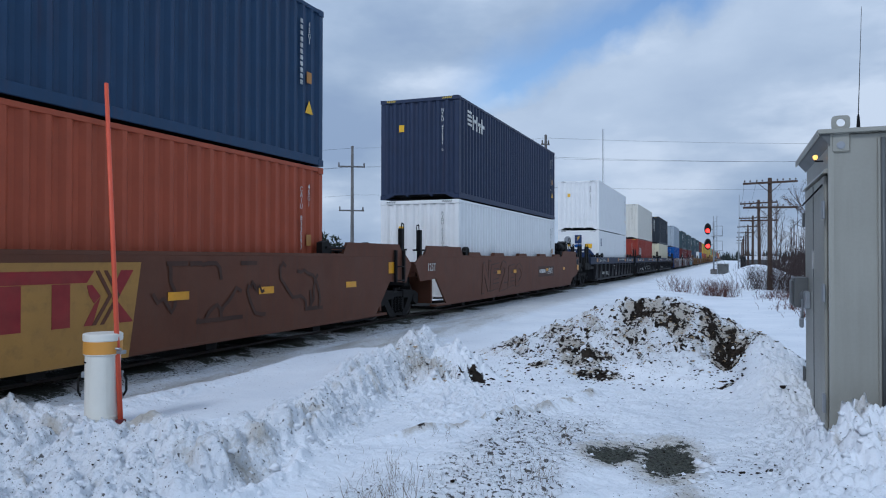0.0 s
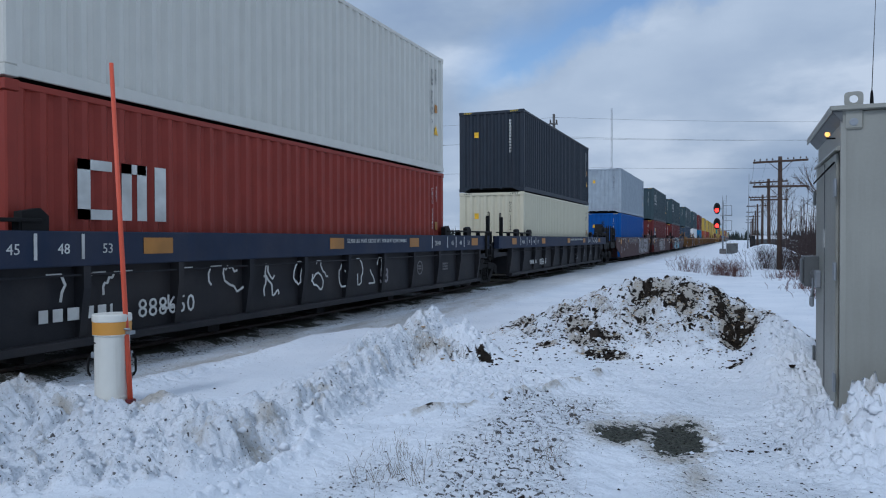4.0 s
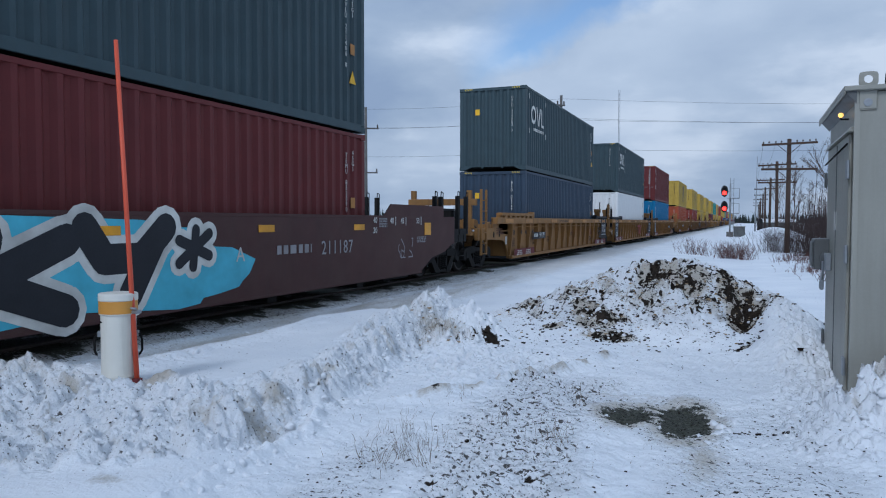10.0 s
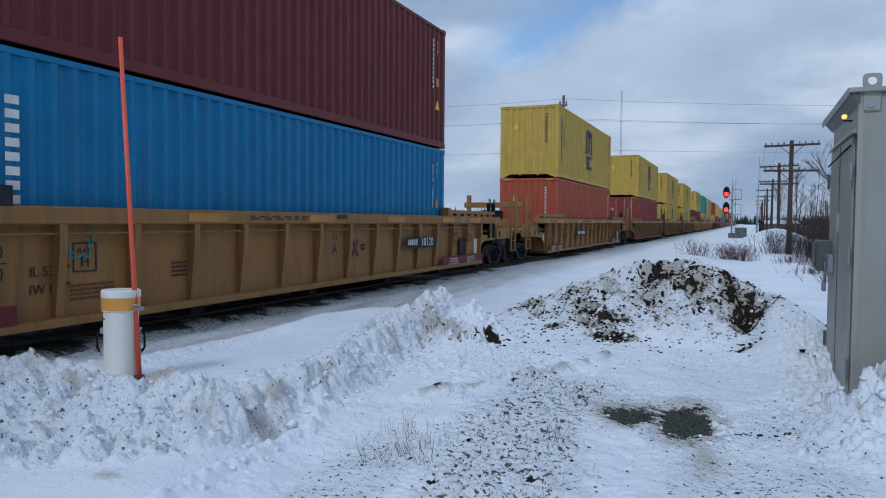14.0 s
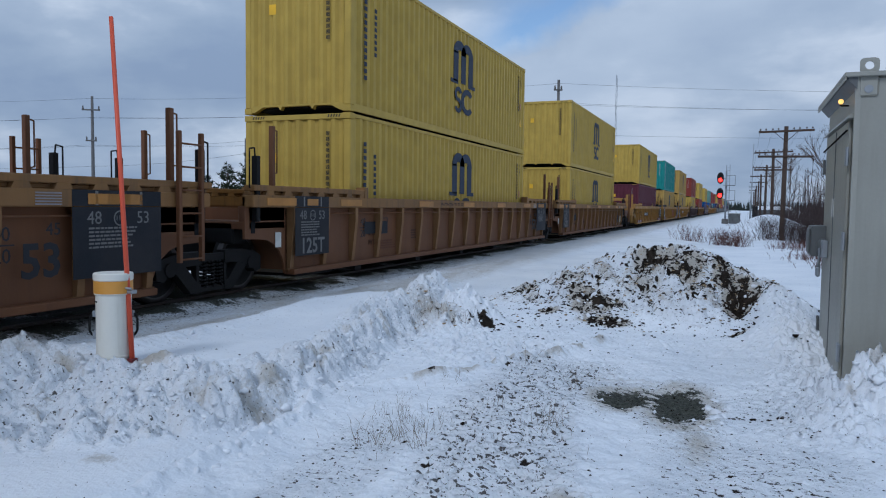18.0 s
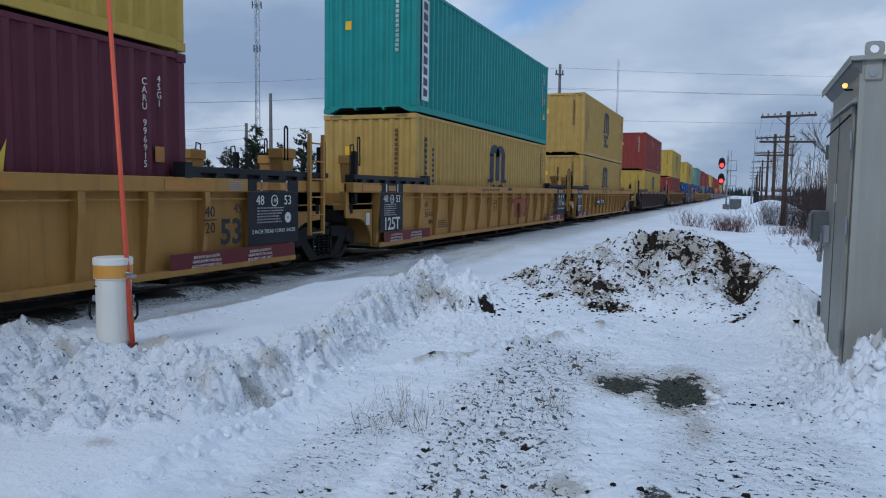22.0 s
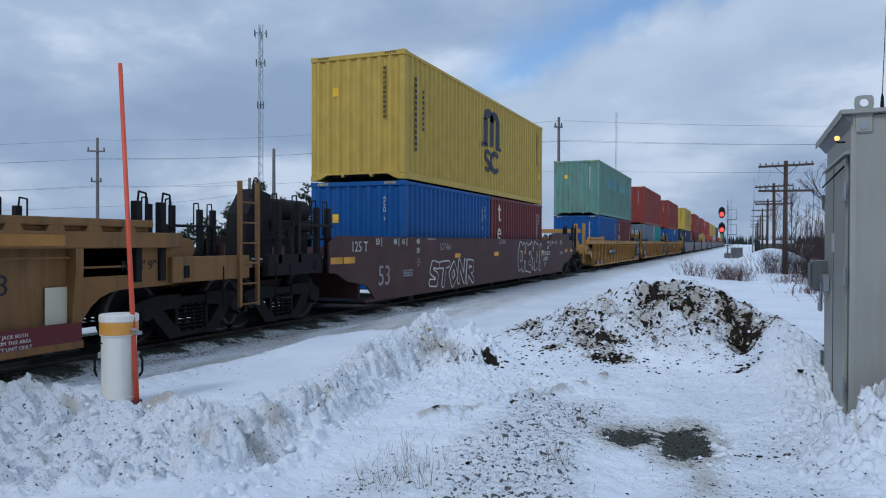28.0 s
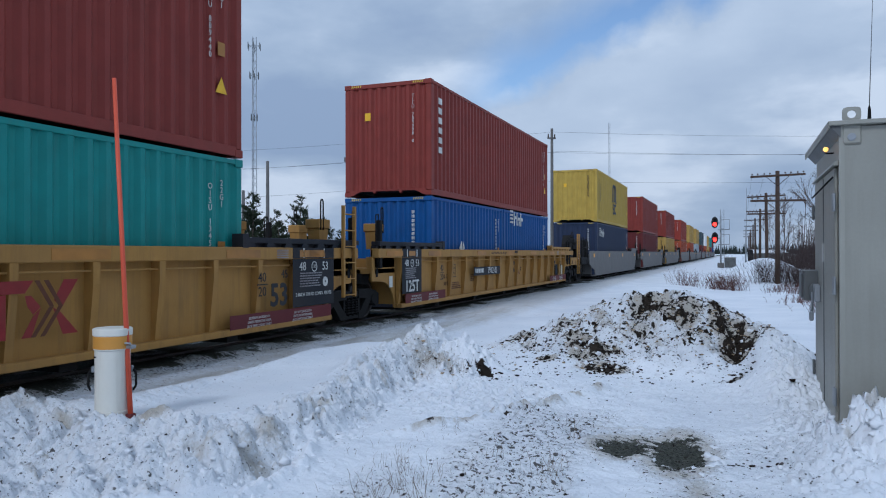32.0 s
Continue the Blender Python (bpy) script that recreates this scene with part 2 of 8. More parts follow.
M["snow_lump"] = surf("clean_snow", (0.76, 0.78, 0.81), rough=0.6, var=0.04, grain=0.08, gscale=25, bump=0.4)

# ---- mesh helpers ----


def part(name, bm, material, parent=None, label="", at=None):
    """Links a bmesh or a mesh as one object under a thing or a part."""
    if isinstance(bm, bmesh.types.BMesh):
        me = bpy.data.meshes.new(name)
        bm.to_mesh(me)
        bm.free()
    else:
        me = bm
    ob = new(name, me)
    if not me.materials:
        me.materials.append(None)
    if material:
        ob.material_slots[0].link = "OBJECT"
        ob.material_slots[0].material = material
    if parent:
        ob.parent = parent
    if at is not None:
        ob.matrix_basis = at if isinstance(at, Matrix) else Matrix.Translation(at)
    return tagged(ob, label)


def thing(name, label, category, group="", kind="", at=(0, 0, 0)):
    ob = new(name)
    ob.empty_display_size = 0.2
    ob.matrix_basis = at if isinstance(at, Matrix) else Matrix.Translation(at)
    return tagged(ob, label, category, group, kind)


STORE = {}


def shared(key, build, *args):
    """A mesh that is made once and used by all alike pieces."""
    if key not in STORE:
        bm = build(*args)
        me = bpy.data.meshes.new(key if isinstance(key, str) else str(key[0]))
        bm.to_mesh(me)
        bm.free()
        STORE[key] = me
    return STORE[key]


def box(bm, x0, x1, y0, y1, z0, z1, bevel=0.0):
    vs = [bm.verts.new((x, y, z)) for x in (x0, x1) for y in (y0, y1) for z in (z0, z1)]
    fs = [bm.faces.new([vs[i] for i in f]) for f in ((0, 1, 3, 2), (4, 6, 7, 5), (0, 4, 5, 1), (2, 3, 7, 6), (0, 2, 6, 4), (1, 5, 7, 3))]
    if bevel:
        es = list({e for f in fs for e in f.edges})
        bmesh.ops.bevel(bm, geom=es, offset=bevel, segments=1, affect="EDGES", profile=0.5)
    return bm


def boxes(*specs, bevel=0.0):
    bm = bmesh.new()
    for s in specs:
        box(bm, *s, bevel=bevel)
    return bm


def tube(bm, p, q, r, r2=None, n=8, cap=True):
    p, q = Vector(p), Vector(q)
    r2 = r if r2 is None else r2
    m = (q - p).to_track_quat("Z", "Y").to_matrix()
    ring = [[bm.verts.new(c + m @ Vector((math.cos(6.2832 * i / n) * s, math.sin(6.2832 * i / n) * s, 0))) for i in range(n)]
            for c, s in ((p, r), (q, r2))]
    for i in range(n):
        j = (i + 1) % n
        f = bm.faces.new((ring[0][i], ring[0][j], ring[1][j], ring[1][i]))
        f.smooth = True
    if cap:
        bm.faces.new(ring[0][::-1])
        bm.faces.new(ring[1])
    return bm


def rod(bm, pts, r, n=6):
    for a, b in zip(pts, pts[1:]):
        tube(bm, a, b, r, n=n)
    return bm


def slab(bm, poly, axis, lo, hi):
    """Extrudes a 2D outline along an axis: x: (y, z), y: (x, z), z: (x, y)."""
    def to3(a, b, c):
        return {"x": (c, a, b), "y": (a, c, b), "z": (a, b, c)}[axis]
    f0 = [bm.verts.new(to3(a, b, lo)) for a, b in poly]
    f1 = [bm.verts.new(to3(a, b, hi)) for a, b in poly]
    n = len(poly)
    bm.faces.new(f0)
    bm.faces.new(f1[::-1])
    for i in range(n):
        bm.faces.new((f0[i], f0[(i + 1) % n], f1[(i + 1) % n], f1[i])[::-1])
    bmesh.ops.recalc_face_normals(bm, faces=bm.faces[:])
    return bm


def lathe(bm, prof, at=(0, 0, 0), n=20, smooth=True):
    """A turned body; its edges stay crisp where the profile bends sharply."""
    at = Vector(at)

    def ring(p):
        return [bm.verts.new(at + Vector((p[0] * math.cos(6.2832 * i / n), p[0] * math.sin(6.2832 * i / n), p[1]))) for i in range(n)]
    low = first = ring(prof[0])
    for k in range(1, len(prof)):
        high = ring(prof[k])
        for i in range(n):
            f = bm.faces.new((low[i], low[(i + 1) % n], high[(i + 1) % n], high[i]))
            f.smooth = smooth
        low = high
        if k + 1 < len(prof):
            d, e = Vector(prof[k]) - Vector(prof[k - 1]), Vector(prof[k + 1]) - Vector(prof[k])
            if d.length and e.length and d.angle(e) > 0.6:
                for i in range(n):
                    bm.edges.get((high[i], high[(i + 1) % n])).smooth = False
    bm.faces.new(first[::-1])
    bm.faces.new(low)
    return bm


def letters(text, size, spacing=1.0, line=1.0, align="CENTER", bold=0.0):
    """A flat mesh of built-in letters, centred, in the xy plane."""
    key = ("letters", text, size, spacing, line, align, bold)
    if key not in STORE:
        cu = bpy.data.curves.new("lettering", "FONT")
        cu.body, cu.size, cu.space_character, cu.space_line, cu.align_x, cu.align_y = text, size, spacing, line, align, "CENTER"
        cu.extrude, cu.resolution_u, cu.offset = 0.002, 2, bold
        tmp = bpy.data.objects.new("lettering", cu)
        me = bpy.data.meshes.new_from_object(tmp)
        bpy.data.objects.remove(tmp)
        STORE[key] = me
    return STORE[key]


ON_SIDE = Euler((radians(90), 0, radians(90))).to_matrix().to_4x4()   # reads along +y, faces +x
ON_END = Euler((radians(90), 0, 0)).to_matrix().to_4x4()             # reads along +x, faces -y

# ---- the ground, one sheet to the horizon ----
BANK = [(-5.15, 4.25), (-4.25, 4.45), (-3.62, 4.62), (-3.5, 5.5), (-3.6, 6.3), (-3.85, 7.4), (-3.75, 8.6), (-3.9, 9.4), (-4.5, 9.9),
        (-5.1, 9.6), (-5.25, 8.4), (-5.25, 6.3), (-5.3, 5.1), (-5.6, 4.3), (-6.6, 3.0), (-6.3, 2.7)]
# the mound's skyline: along x, height of the crest
CREST_X = (-4.7, -4.03, -3.45, -2.9, -2.4, -1.85, -1.35, -0.86, -0.39, -0.08, 0.23, 0.68, 1.04, 1.5)
CREST_Z = (0.0, 0.06, 0.22, 0.38, 0.58, 0.86, 0.98, 1.02, 0.96, 0.70, 0.5, 0.36, 0.18, 0.0)
# dark earth on the mound: x, y, half widths, strength
DARK = [(-1.14, 11.14, 0.17, 0.13, 1.1), (-1.0, 11.12, 0.10, 0.10, 0.9), (-0.72, 10.92, 0.15, 0.11, 1.0), (-0.6, 11.15, 0.12, 0.08, 0.7),
        (-0.25, 11.3, 0.07, 0.12, 1.0), (-0.17, 10.98, 0.10, 0.14, 1.0), (0.0, 10.85, 0.11, 0.15, 1.1), (0.06, 10.66, 0.14, 0.16, 1.2), (0.02, 10.45, 0.12, 0.10, 1.0),
        (-2.07, 10.42, 0.12, 0.12, 0.95), (-1.85, 10.15, 0.18, 0.12, 1.0), (-1.6, 10.16, 0.12, 0.08, 0.8), (-1.71, 9.82, 0.17, 0.07, 0.95), (-1.53, 9.77, 0.13, 0.07, 1.1),
        (-2.22, 10.65, 0.08, 0.06, 0.8), (-3.05, 11.0, 0.16, 0.05, 0.8), (-2.45, 10.1, 0.10, 0.06, 0.7), (0.72, 10.9, 0.20, 0.06, 0.9), (0.02, 9.6, 0.06, 0.05, 0.7)]


def hashed(ix, iy, seed):
    n = (ix.astype(np.int64) * 374761393 + iy.astype(np.int64) * 668265263 + int(seed * 1000) * 974634777) & 0xFFFFFFFF
    n = ((n ^ (n >> 13)) * 1274126177) & 0xFFFFFFFF
    return (n ^ (n >> 16)) & 0xFFFFFFFF


def waves(x, y, seed=0.0):
    """Smooth random relief, about -1 to 1, one lump a metre."""
    x, y = x + 91.3 + seed * 1.7, y + 57.1 - seed * 2.3
    ix, iy = np.floor(x), np.floor(y)
    fx, fy = x - ix, y - iy
    u, v = fx * fx * fx * (fx * (fx * 6 - 15) + 10), fy * fy * fy * (fy * (fy * 6 - 15) + 10)

    def corner(dx, dy):
        a = hashed(ix + dx, iy + dy, seed) * (6.2832 / 4294967296.0)
        return np.cos(a) * (fx - dx) + np.sin(a) * (fy - dy)
    lo, hi = corner(0, 0), corner(0, 1)
    lo, hi = lo + u * (corner(1, 0) - lo), hi + u * (corner(1, 1) - hi)
    return 1.5 * (lo + v * (hi - lo))


def rough(x, y, f, seed=0.0, octaves=4):
    total, amp = 0.0, 1.0
    for k in range(octaves):
        total = total + amp * waves(x * f, y * f, seed + 0.37 * k)
        f, amp = f * 2.1, amp * 0.5
    return total


def chunks(x, y, f, seed):
    """Broken lumps: their height 0 to 1, and a random number for each lump."""
    x, y = x * f, y * f
    ix, iy = np.floor(x), np.floor(y)
    best = np.full(x.shape, 9.0)
    second, who = best.copy(), best.copy()
    for dx in (-1, 0, 1):
        for dy in (-1, 0, 1):
            h = hashed(ix + dx, iy + dy, seed)
            px, py = ix + dx + (h & 1023) / 1024.0, iy + dy + ((h >> 10) & 1023) / 1024.0
            d = np.hypot(px - x, py - y)
            near = d < best
            second = np.where(near, best, np.minimum(second, d))
            who = np.where(near, ((h >> 20) & 1023) / 1023.0, who)
            best = np.where(near, d, best)
    return smooth(0.02, 0.40, second - best), who


def smooth(a, b, v):
    v = np.clip((v - a) / (b - a), 0.0, 1.0)
    return v * v * (3 - 2 * v)


def bump(x, y, cx, cy, sx, sy, turn=0.0):
    c, s = math.cos(turn), math.sin(turn)
    u, v = c * (x - cx) + s * (y - cy), -s * (x - cx) + c * (y - cy)
    return np.exp(-0.5 * ((u / sx) ** 2 + (v / sy) ** 2))


def bank_gap(x, y):
    """Metres outside the snow bank's top; negative on it."""
    inside, best = np.zeros(x.shape, bool), np.full(x.shape, 1e9)
    for (ax, ay), (bx, by) in zip(BANK, BANK[1:] + BANK[:1]):
        dx, dy = bx - ax, by - ay
        s = np.clip(((x - ax) * dx + (y - ay) * dy) / (dx * dx + dy * dy), 0, 1)
        best = np.minimum(best, np.hypot(x - ax - s * dx, y - ay - s * dy))
        inside ^= ((ay > y) != (by > y)) & (x < ax + (y - ay) / (by - ay) * dx)
    return np.where(inside, -best, best)


def most(*a):
    return functools.reduce(np.maximum, a)


def near_ground(x, y, z, strip, bed):
    """The worked ground before the camera: height, earth, gravel, crumbs, stain."""
    g = bank_gap(x, y)
    wob = 0.14 * rough(x, y, 1.4, 9.0, 3)
    billow = 0.15 * abs(waves(x * 3.1, y * 3.1, 4.0)) + 0.085 * abs(waves(x * 7.3, y * 7.3, 9.0)) + 0.045 * abs(waves(x * 15.0, y * 15.0, 2.0)) + 0.02 * abs(waves(x * 31.0, y * 31.0, 6.0))
    wx, wy = x + 0.05 * rough(x, y, 5.0, 1.0, 3), y + 0.05 * rough(x, y, 5.0, 2.0, 3)
    c1, r1 = chunks(wx, wy, 3.6, 3.0)
    c2, r2 = chunks(0.8 * wx, 1.25 * wy, 12.0, 7.0)
    c3, r3 = chunks(0.7 * x + 0.02 * waves(x * 9, y * 9, 3.3), 1.5 * y + 0.02 * waves(x * 9, y * 9, 4.3), 19.0, 5.0)
    # snow bank, its face broader towards the open ground
    skirt = 0.75 * smooth(5.2, 4.3, y) * smooth(-3.0, -3.9, x)
    top = smooth(0.30 + skirt + 0.8 * wob, -0.10, g)
    z = z + (0.26 + 0.04 * smooth(6.0, 8.5, y)) * top
    front = smooth(-5.3, -4.7, x + 0.10 * (6 - y) + 0.9 * smooth(4.8, 4.2, y))
    ragged = smooth(0.50 + skirt, 0.12 + skirt, g + wob) * smooth(-0.50, -0.05, g) * front
    # lump at the bank's far end, with a hollow beside it
    lump = most(1.05 * bump(x, y, -3.68, 9.0, 0.27, 0.40), 0.75 * bump(x, y, -3.4, 8.6, 0.26, 0.36), 0.45 * bump(x, y, -3.95, 8.0, 0.22, 0.6), 0.72 * bump(x, y, -3.22, 9.25, 0.24, 0.22), 1.08 * bump(x, y, -3.34, 9.1, 0.24, 0.26))
    z = z + lump * (0.40 + 0.10 * rough(x, y, 2.6, 1.0, 4))
    # mound of ploughed snow and earth
    crest = np.interp(x + 0.10 * rough(x, y, 1.1, 21.0, 3), CREST_X, CREST_Z)
    fall = np.where(y < 11.4, np.clip(1 - (11.4 - y - 0.10) / 1.75, 0, 1) ** 1.25, np.exp(-((y - 11.4) / 0.75) ** 2))
    mound = crest * fall
    crumble = smooth(0.05, 0.30, mound) * smooth(0.75, 0.2, x)
    z = z + mound + 0.31 * bump(x, y, 0.42, 10.2, 0.34, 0.85) * smooth(-0.05, 0.35, x) + 0.2 * bump(x, y, 0.55, 8.9, 0.4, 0.7)
    # heap against the cabinet
    heap = most(bump(x, y, 1.3, 6.72, 0.40, 0.24), 0.65 * bump(x, y, 1.0, 6.45, 0.25, 0.3), 0.6 * bump(x, y, 1.55, 6.3, 0.5, 0.35))
    z = z + heap * (0.36 + 0.12 * rough(x, y, 3.2, 6.0, 4))
    broken = most(ragged, smooth(0.10, 0.5, lump), crumble, smooth(0.1, 0.5, heap))
    lumpy = billow + 0.10 * c1 * r1 + 0.045 * c2 * r2 * r2 + 0.02 * c3 * r3 + 0.05 * rough(x, y, 1.9, 5.0, 3) - 0.10
    z = z + broken * lumpy * (0.9 - 0.15 * crumble)
    # small broken lumps round the mound and below the bank
    loose = smooth(-3.7, -3.0, x) * smooth(9.9, 7.6, y) * smooth(6.2, 7.6, y) * smooth(-1.3, -2.2, x)
    loose = most(loose, 1.5 * smooth(0.1, 0.6, x) * smooth(5.0, 6.0, y) * smooth(11.2, 10.2, y), 0.4 * smooth(9.9, 8.9, y) * smooth(7.6, 8.6, y) * smooth(-3.2, -2.4, x))
    z = z + loose * (0.065 * c2 * r2 ** 3 + 0.03 * c3 * r3 * r3 + 0.03 * billow / 0.3)
    z = z - 0.16 * bump(x, y, -2.95, 8.85, 0.09, 0.08) - 0.12 * bump(x, y, -3.2, 8.45, 0.10, 0.10)
    z = z - 0.12 * bump(x, y, -3.42, 4.62, 0.15, 0.12) - 0.05 * bump(x, y, -3.5, 5.0, 0.10, 0.12)
    z = z + 0.11 * bump(x, y, -4.40, 4.74, 0.10, 0.09)
    z = z - 0.14 * bump(x, y, -1.2, 11.05, 0.2, 0.12) - 0.10 * bump(x, y, 0.02, 10.5, 0.16, 0.2)
    # earth; the shade in the lump's hollows is painted with it too
    patch = rough(x, y * 1.2, 2.1, 11.0, 5)
    core = most(*(k * bump(x, y, cx, cy, 1.1 * sx, 1.1 * sy) for cx, cy, sx, sy, k in DARK))
    clod = smooth(0.55, 0.8, r2) * c2
    earth = 0.95 * smooth(0.36, 0.75, core * (0.70 + 0.35 * rough(x, y, 7.5, 12.0, 4)) + 0.45 * core * (r2 - 0.5) + 0.3 * core * (r3 - 0.5))
    earth = most(earth, 0.8 * smooth(0.2, 0.5, core) * clod, 0.75 * crumble * smooth(0.90, 0.98, r2 + 0.14 * patch) * c2, 0.85 * crumble * smooth(0.78, 0.88, r3 + 0.20 * patch) * c3 * smooth(0.3, 0.0, x), 0.85 * smooth(0.08, 0.3, core) * smooth(0.5, 0.7, r3) * c3)
    # first three terms and the fourth's neighbour hollow: cavity shade put into earth colour
    earth = most(earth, (0.95 + 0.7 * rough(x, y, 7.0, 2.2, 3)) * bump(x, y, -2.98, 8.93, 0.085, 0.07), (0.8 + 0.5 * rough(x, y, 7.0, 5.2, 3)) * bump(x, y, -3.12, 8.75, 0.07, 0.05), 0.85 * bump(x, y, -3.22, 8.42, 0.10, 0.07), 0.7 * bump(x, y, -3.2, 4.0, 0.02, 0.02))
    stain = most(0.62 * crumble * smooth(-0.3, 0.5, patch) * smooth(9.6, 10.5, y), 0.9 * smooth(0.05, 0.5, core), 0.75 * bump(x, y, -3.5, 8.45, 0.22, 0.2), 0.95 * bump(x, y, -4.42, 4.68, 0.11, 0.10),
                 0.45 * ragged * smooth(0.7, 0.9, r2) * smooth(-0.1, 0.4, rough(x, y, 2.3, 3.0)), 0.5 * smooth(0.2, 0.6, heap) * smooth(0.1, 0.5, rough(x, y, 5.0, 6.5)))
    stain = most(stain, 0.75 * bump(x, y, -3.40, 4.58, 0.15, 0.10), 0.7 * bump(x, y, -3.49, 4.95, 0.09, 0.11), 0.6 * bump(x, y, -3.62, 4.3, 0.1, 0.06), 0.8 * bump(x, y, -5.0, 4.3, 0.07, 0.05), 0.55 * bump(x, y, -3.55, 5.9, 0.07, 0.16), 0.5 * bump(x, y, -3.6, 3.35, 0.10, 0.05))
    # ridges thrown up by tyres
    bend = -1.30 - 1.9 * ((y - 9.1) / 3.0) ** 2 * 0.35 - 0.24 * (9.1 - y)
    k = np.exp(-0.5 * ((x - bend) / 0.055) ** 2) * smooth(5.6, 6.1, y) * smooth(9.0, 8.4, y)
    z = z + 0.09 * k * (0.8 + 0.3 * rough(x, y, 3.5, 1.5, 3))
    stain = most(stain, 0.75 * k * smooth(-0.3, 0.3, rough(x, y, 5, 3.5)))
    earth = most(earth, 0.55 * k * smooth(0.35, 0.7, rough(x, y, 9, 4.5, 3)))
    rut = -3.02 - 0.35 * smooth(4.6, 5.6, y)
    k2 = np.exp(-0.5 * ((x - rut) / 0.05) ** 2) * smooth(5.6, 5.0, y)
    z = z + 0.085 * k2 * (0.8 + 0.6 * rough(x, y, 5, 7.5, 3)) - 0.05 * np.exp(-0.5 * ((x - rut + 0.16) / 0.08) ** 2) * smooth(5.4, 4.6, y)
    z = z - 0.022 * np.exp(-0.5 * ((x + 2.62 + 0.10 * (y - 4)) / 0.10) ** 2) * smooth(6.2, 5.2, y)
    # bare gravel, with a dirty tail towards the road
    spot = most(1.15 * bump(x, y, -0.42, 6.22, 0.20, 0.46), 1.0 * bump(x, y, -0.84, 6.2, 0.22, 0.26), 0.7 * bump(x, y, -0.62, 6.5, 0.3, 0.14))
    grit = 0.9 * smooth(0.25, 0.95, spot + 0.22 * rough(x, y, 4.2, 7.0, 5) + 0.25 * (r3 - 0.5))
    z = z - 0.03 * grit
    stain = most(stain, 0.6 * smooth(0.10, 0.5, spot), 0.62 * bump(x, y, -0.22, 5.2, 0.09, 0.35) + 0.3 * bump(x, y, -0.8, 6.7, 0.4, 0.2), 0.7 * bump(x, y, -0.85, 3.85, 0.10, 0.12))
    # open ground: broken crust, tread marks in rows
    open_ = smooth(-3.3, -2.6, x) * smooth(9.9, 8.4, y)
    z = z + open_ * (0.026 * rough(x, y, 2.6, 2.5, 4) + 0.012 * abs(rough(x, y, 9.0, 2.5, 3)))
    middle = np.interp(y, (3.2, 4.0, 4.6, 5.4, 6.2, 7.0, 7.8), (-1.15, -1.3, -1.45, -1.62, -1.62, -1.55, -1.42))
    lane = smooth(0.70, 0.30, abs(x - middle)) * smooth(7.9, 6.9, y) * smooth(2.3, 3.1, y)
    other = smooth(0.45, 0.15, abs(x + 2.25 + 0.1 * (y - 4))) * smooth(5.4, 4.4, y) * smooth(2.3, 3.1, y)
    yard = most(smooth(0.9, 0.3, abs(x - 0.15)) * smooth(6.0, 5.0, y) * smooth(2.3, 3.1, y), 0.8 * bump(x, y, 0.3, 6.3, 0.35, 0.6), 0.9 * bump(x, y, 0.32, 6.05, 0.2, 0.06))
    dash = waves(x * 12.0 + 1.5 * waves(x * 3, y * 3, 8.0), y * 30.0 - x * 5.0, 2.0)
    cut = smooth(0.18, 0.34, dash + 0.25 * waves(x * 1.7, y * 1.7, 4.4) + 0.30 * (lane - 1)) * (lane > 0.02)
    z = z - 0.022 * cut + 0.026 * lane * smooth(0.1, -0.3, dash)
    dash2 = waves(x * 9.0 + y * 2.0, y * 27.0, 12.0)
    cut2 = smooth(0.42, 0.56, dash2 + 0.3 * waves(x * 2.1, y * 2.1, 14.4) + 0.35 * (most(yard, 0.9 * other) - 1))
    earth = most(earth, 0.72 * cut, 0.62 * cut2 * most(yard, other))
    z = z - 0.012 * cut2 * most(yard, other)
    road = smooth(4.15, 3.9, y + 0.05 * rough(x, y, 3.0, 3.3, 3)) * smooth(-0.75, -0.2, x)
    grit = most(grit, 0.75 * road * smooth(0.0, 0.5, rough(x, y, 3.0, 5.5, 4)))
    crumb = most(0.16 + 0.34 * ragged, lane * 0.88, 0.68 * yard, 0.6 * other, crumble * (0.62 + 0.4 * patch), 0.85 * smooth(0.1, 0.6, core), 0.6 * smooth(0.04, 0.3, spot))
    # ruts of the ploughed way
    z = z + 0.035 * strip * (1 - bed) * rough(x * 3, y * 0.5, 1.4, 6.6, 4)
    stain = most(stain, strip * (0.44 + 0.24 * rough(x * 2.4, y * 0.45, 1.2, 8.6, 4)))
    crumb = most(crumb, 0.85 * strip * smooth(-6.0, -6.8, x), 0.35 * strip)
    return z, earth, grit, crumb, stain


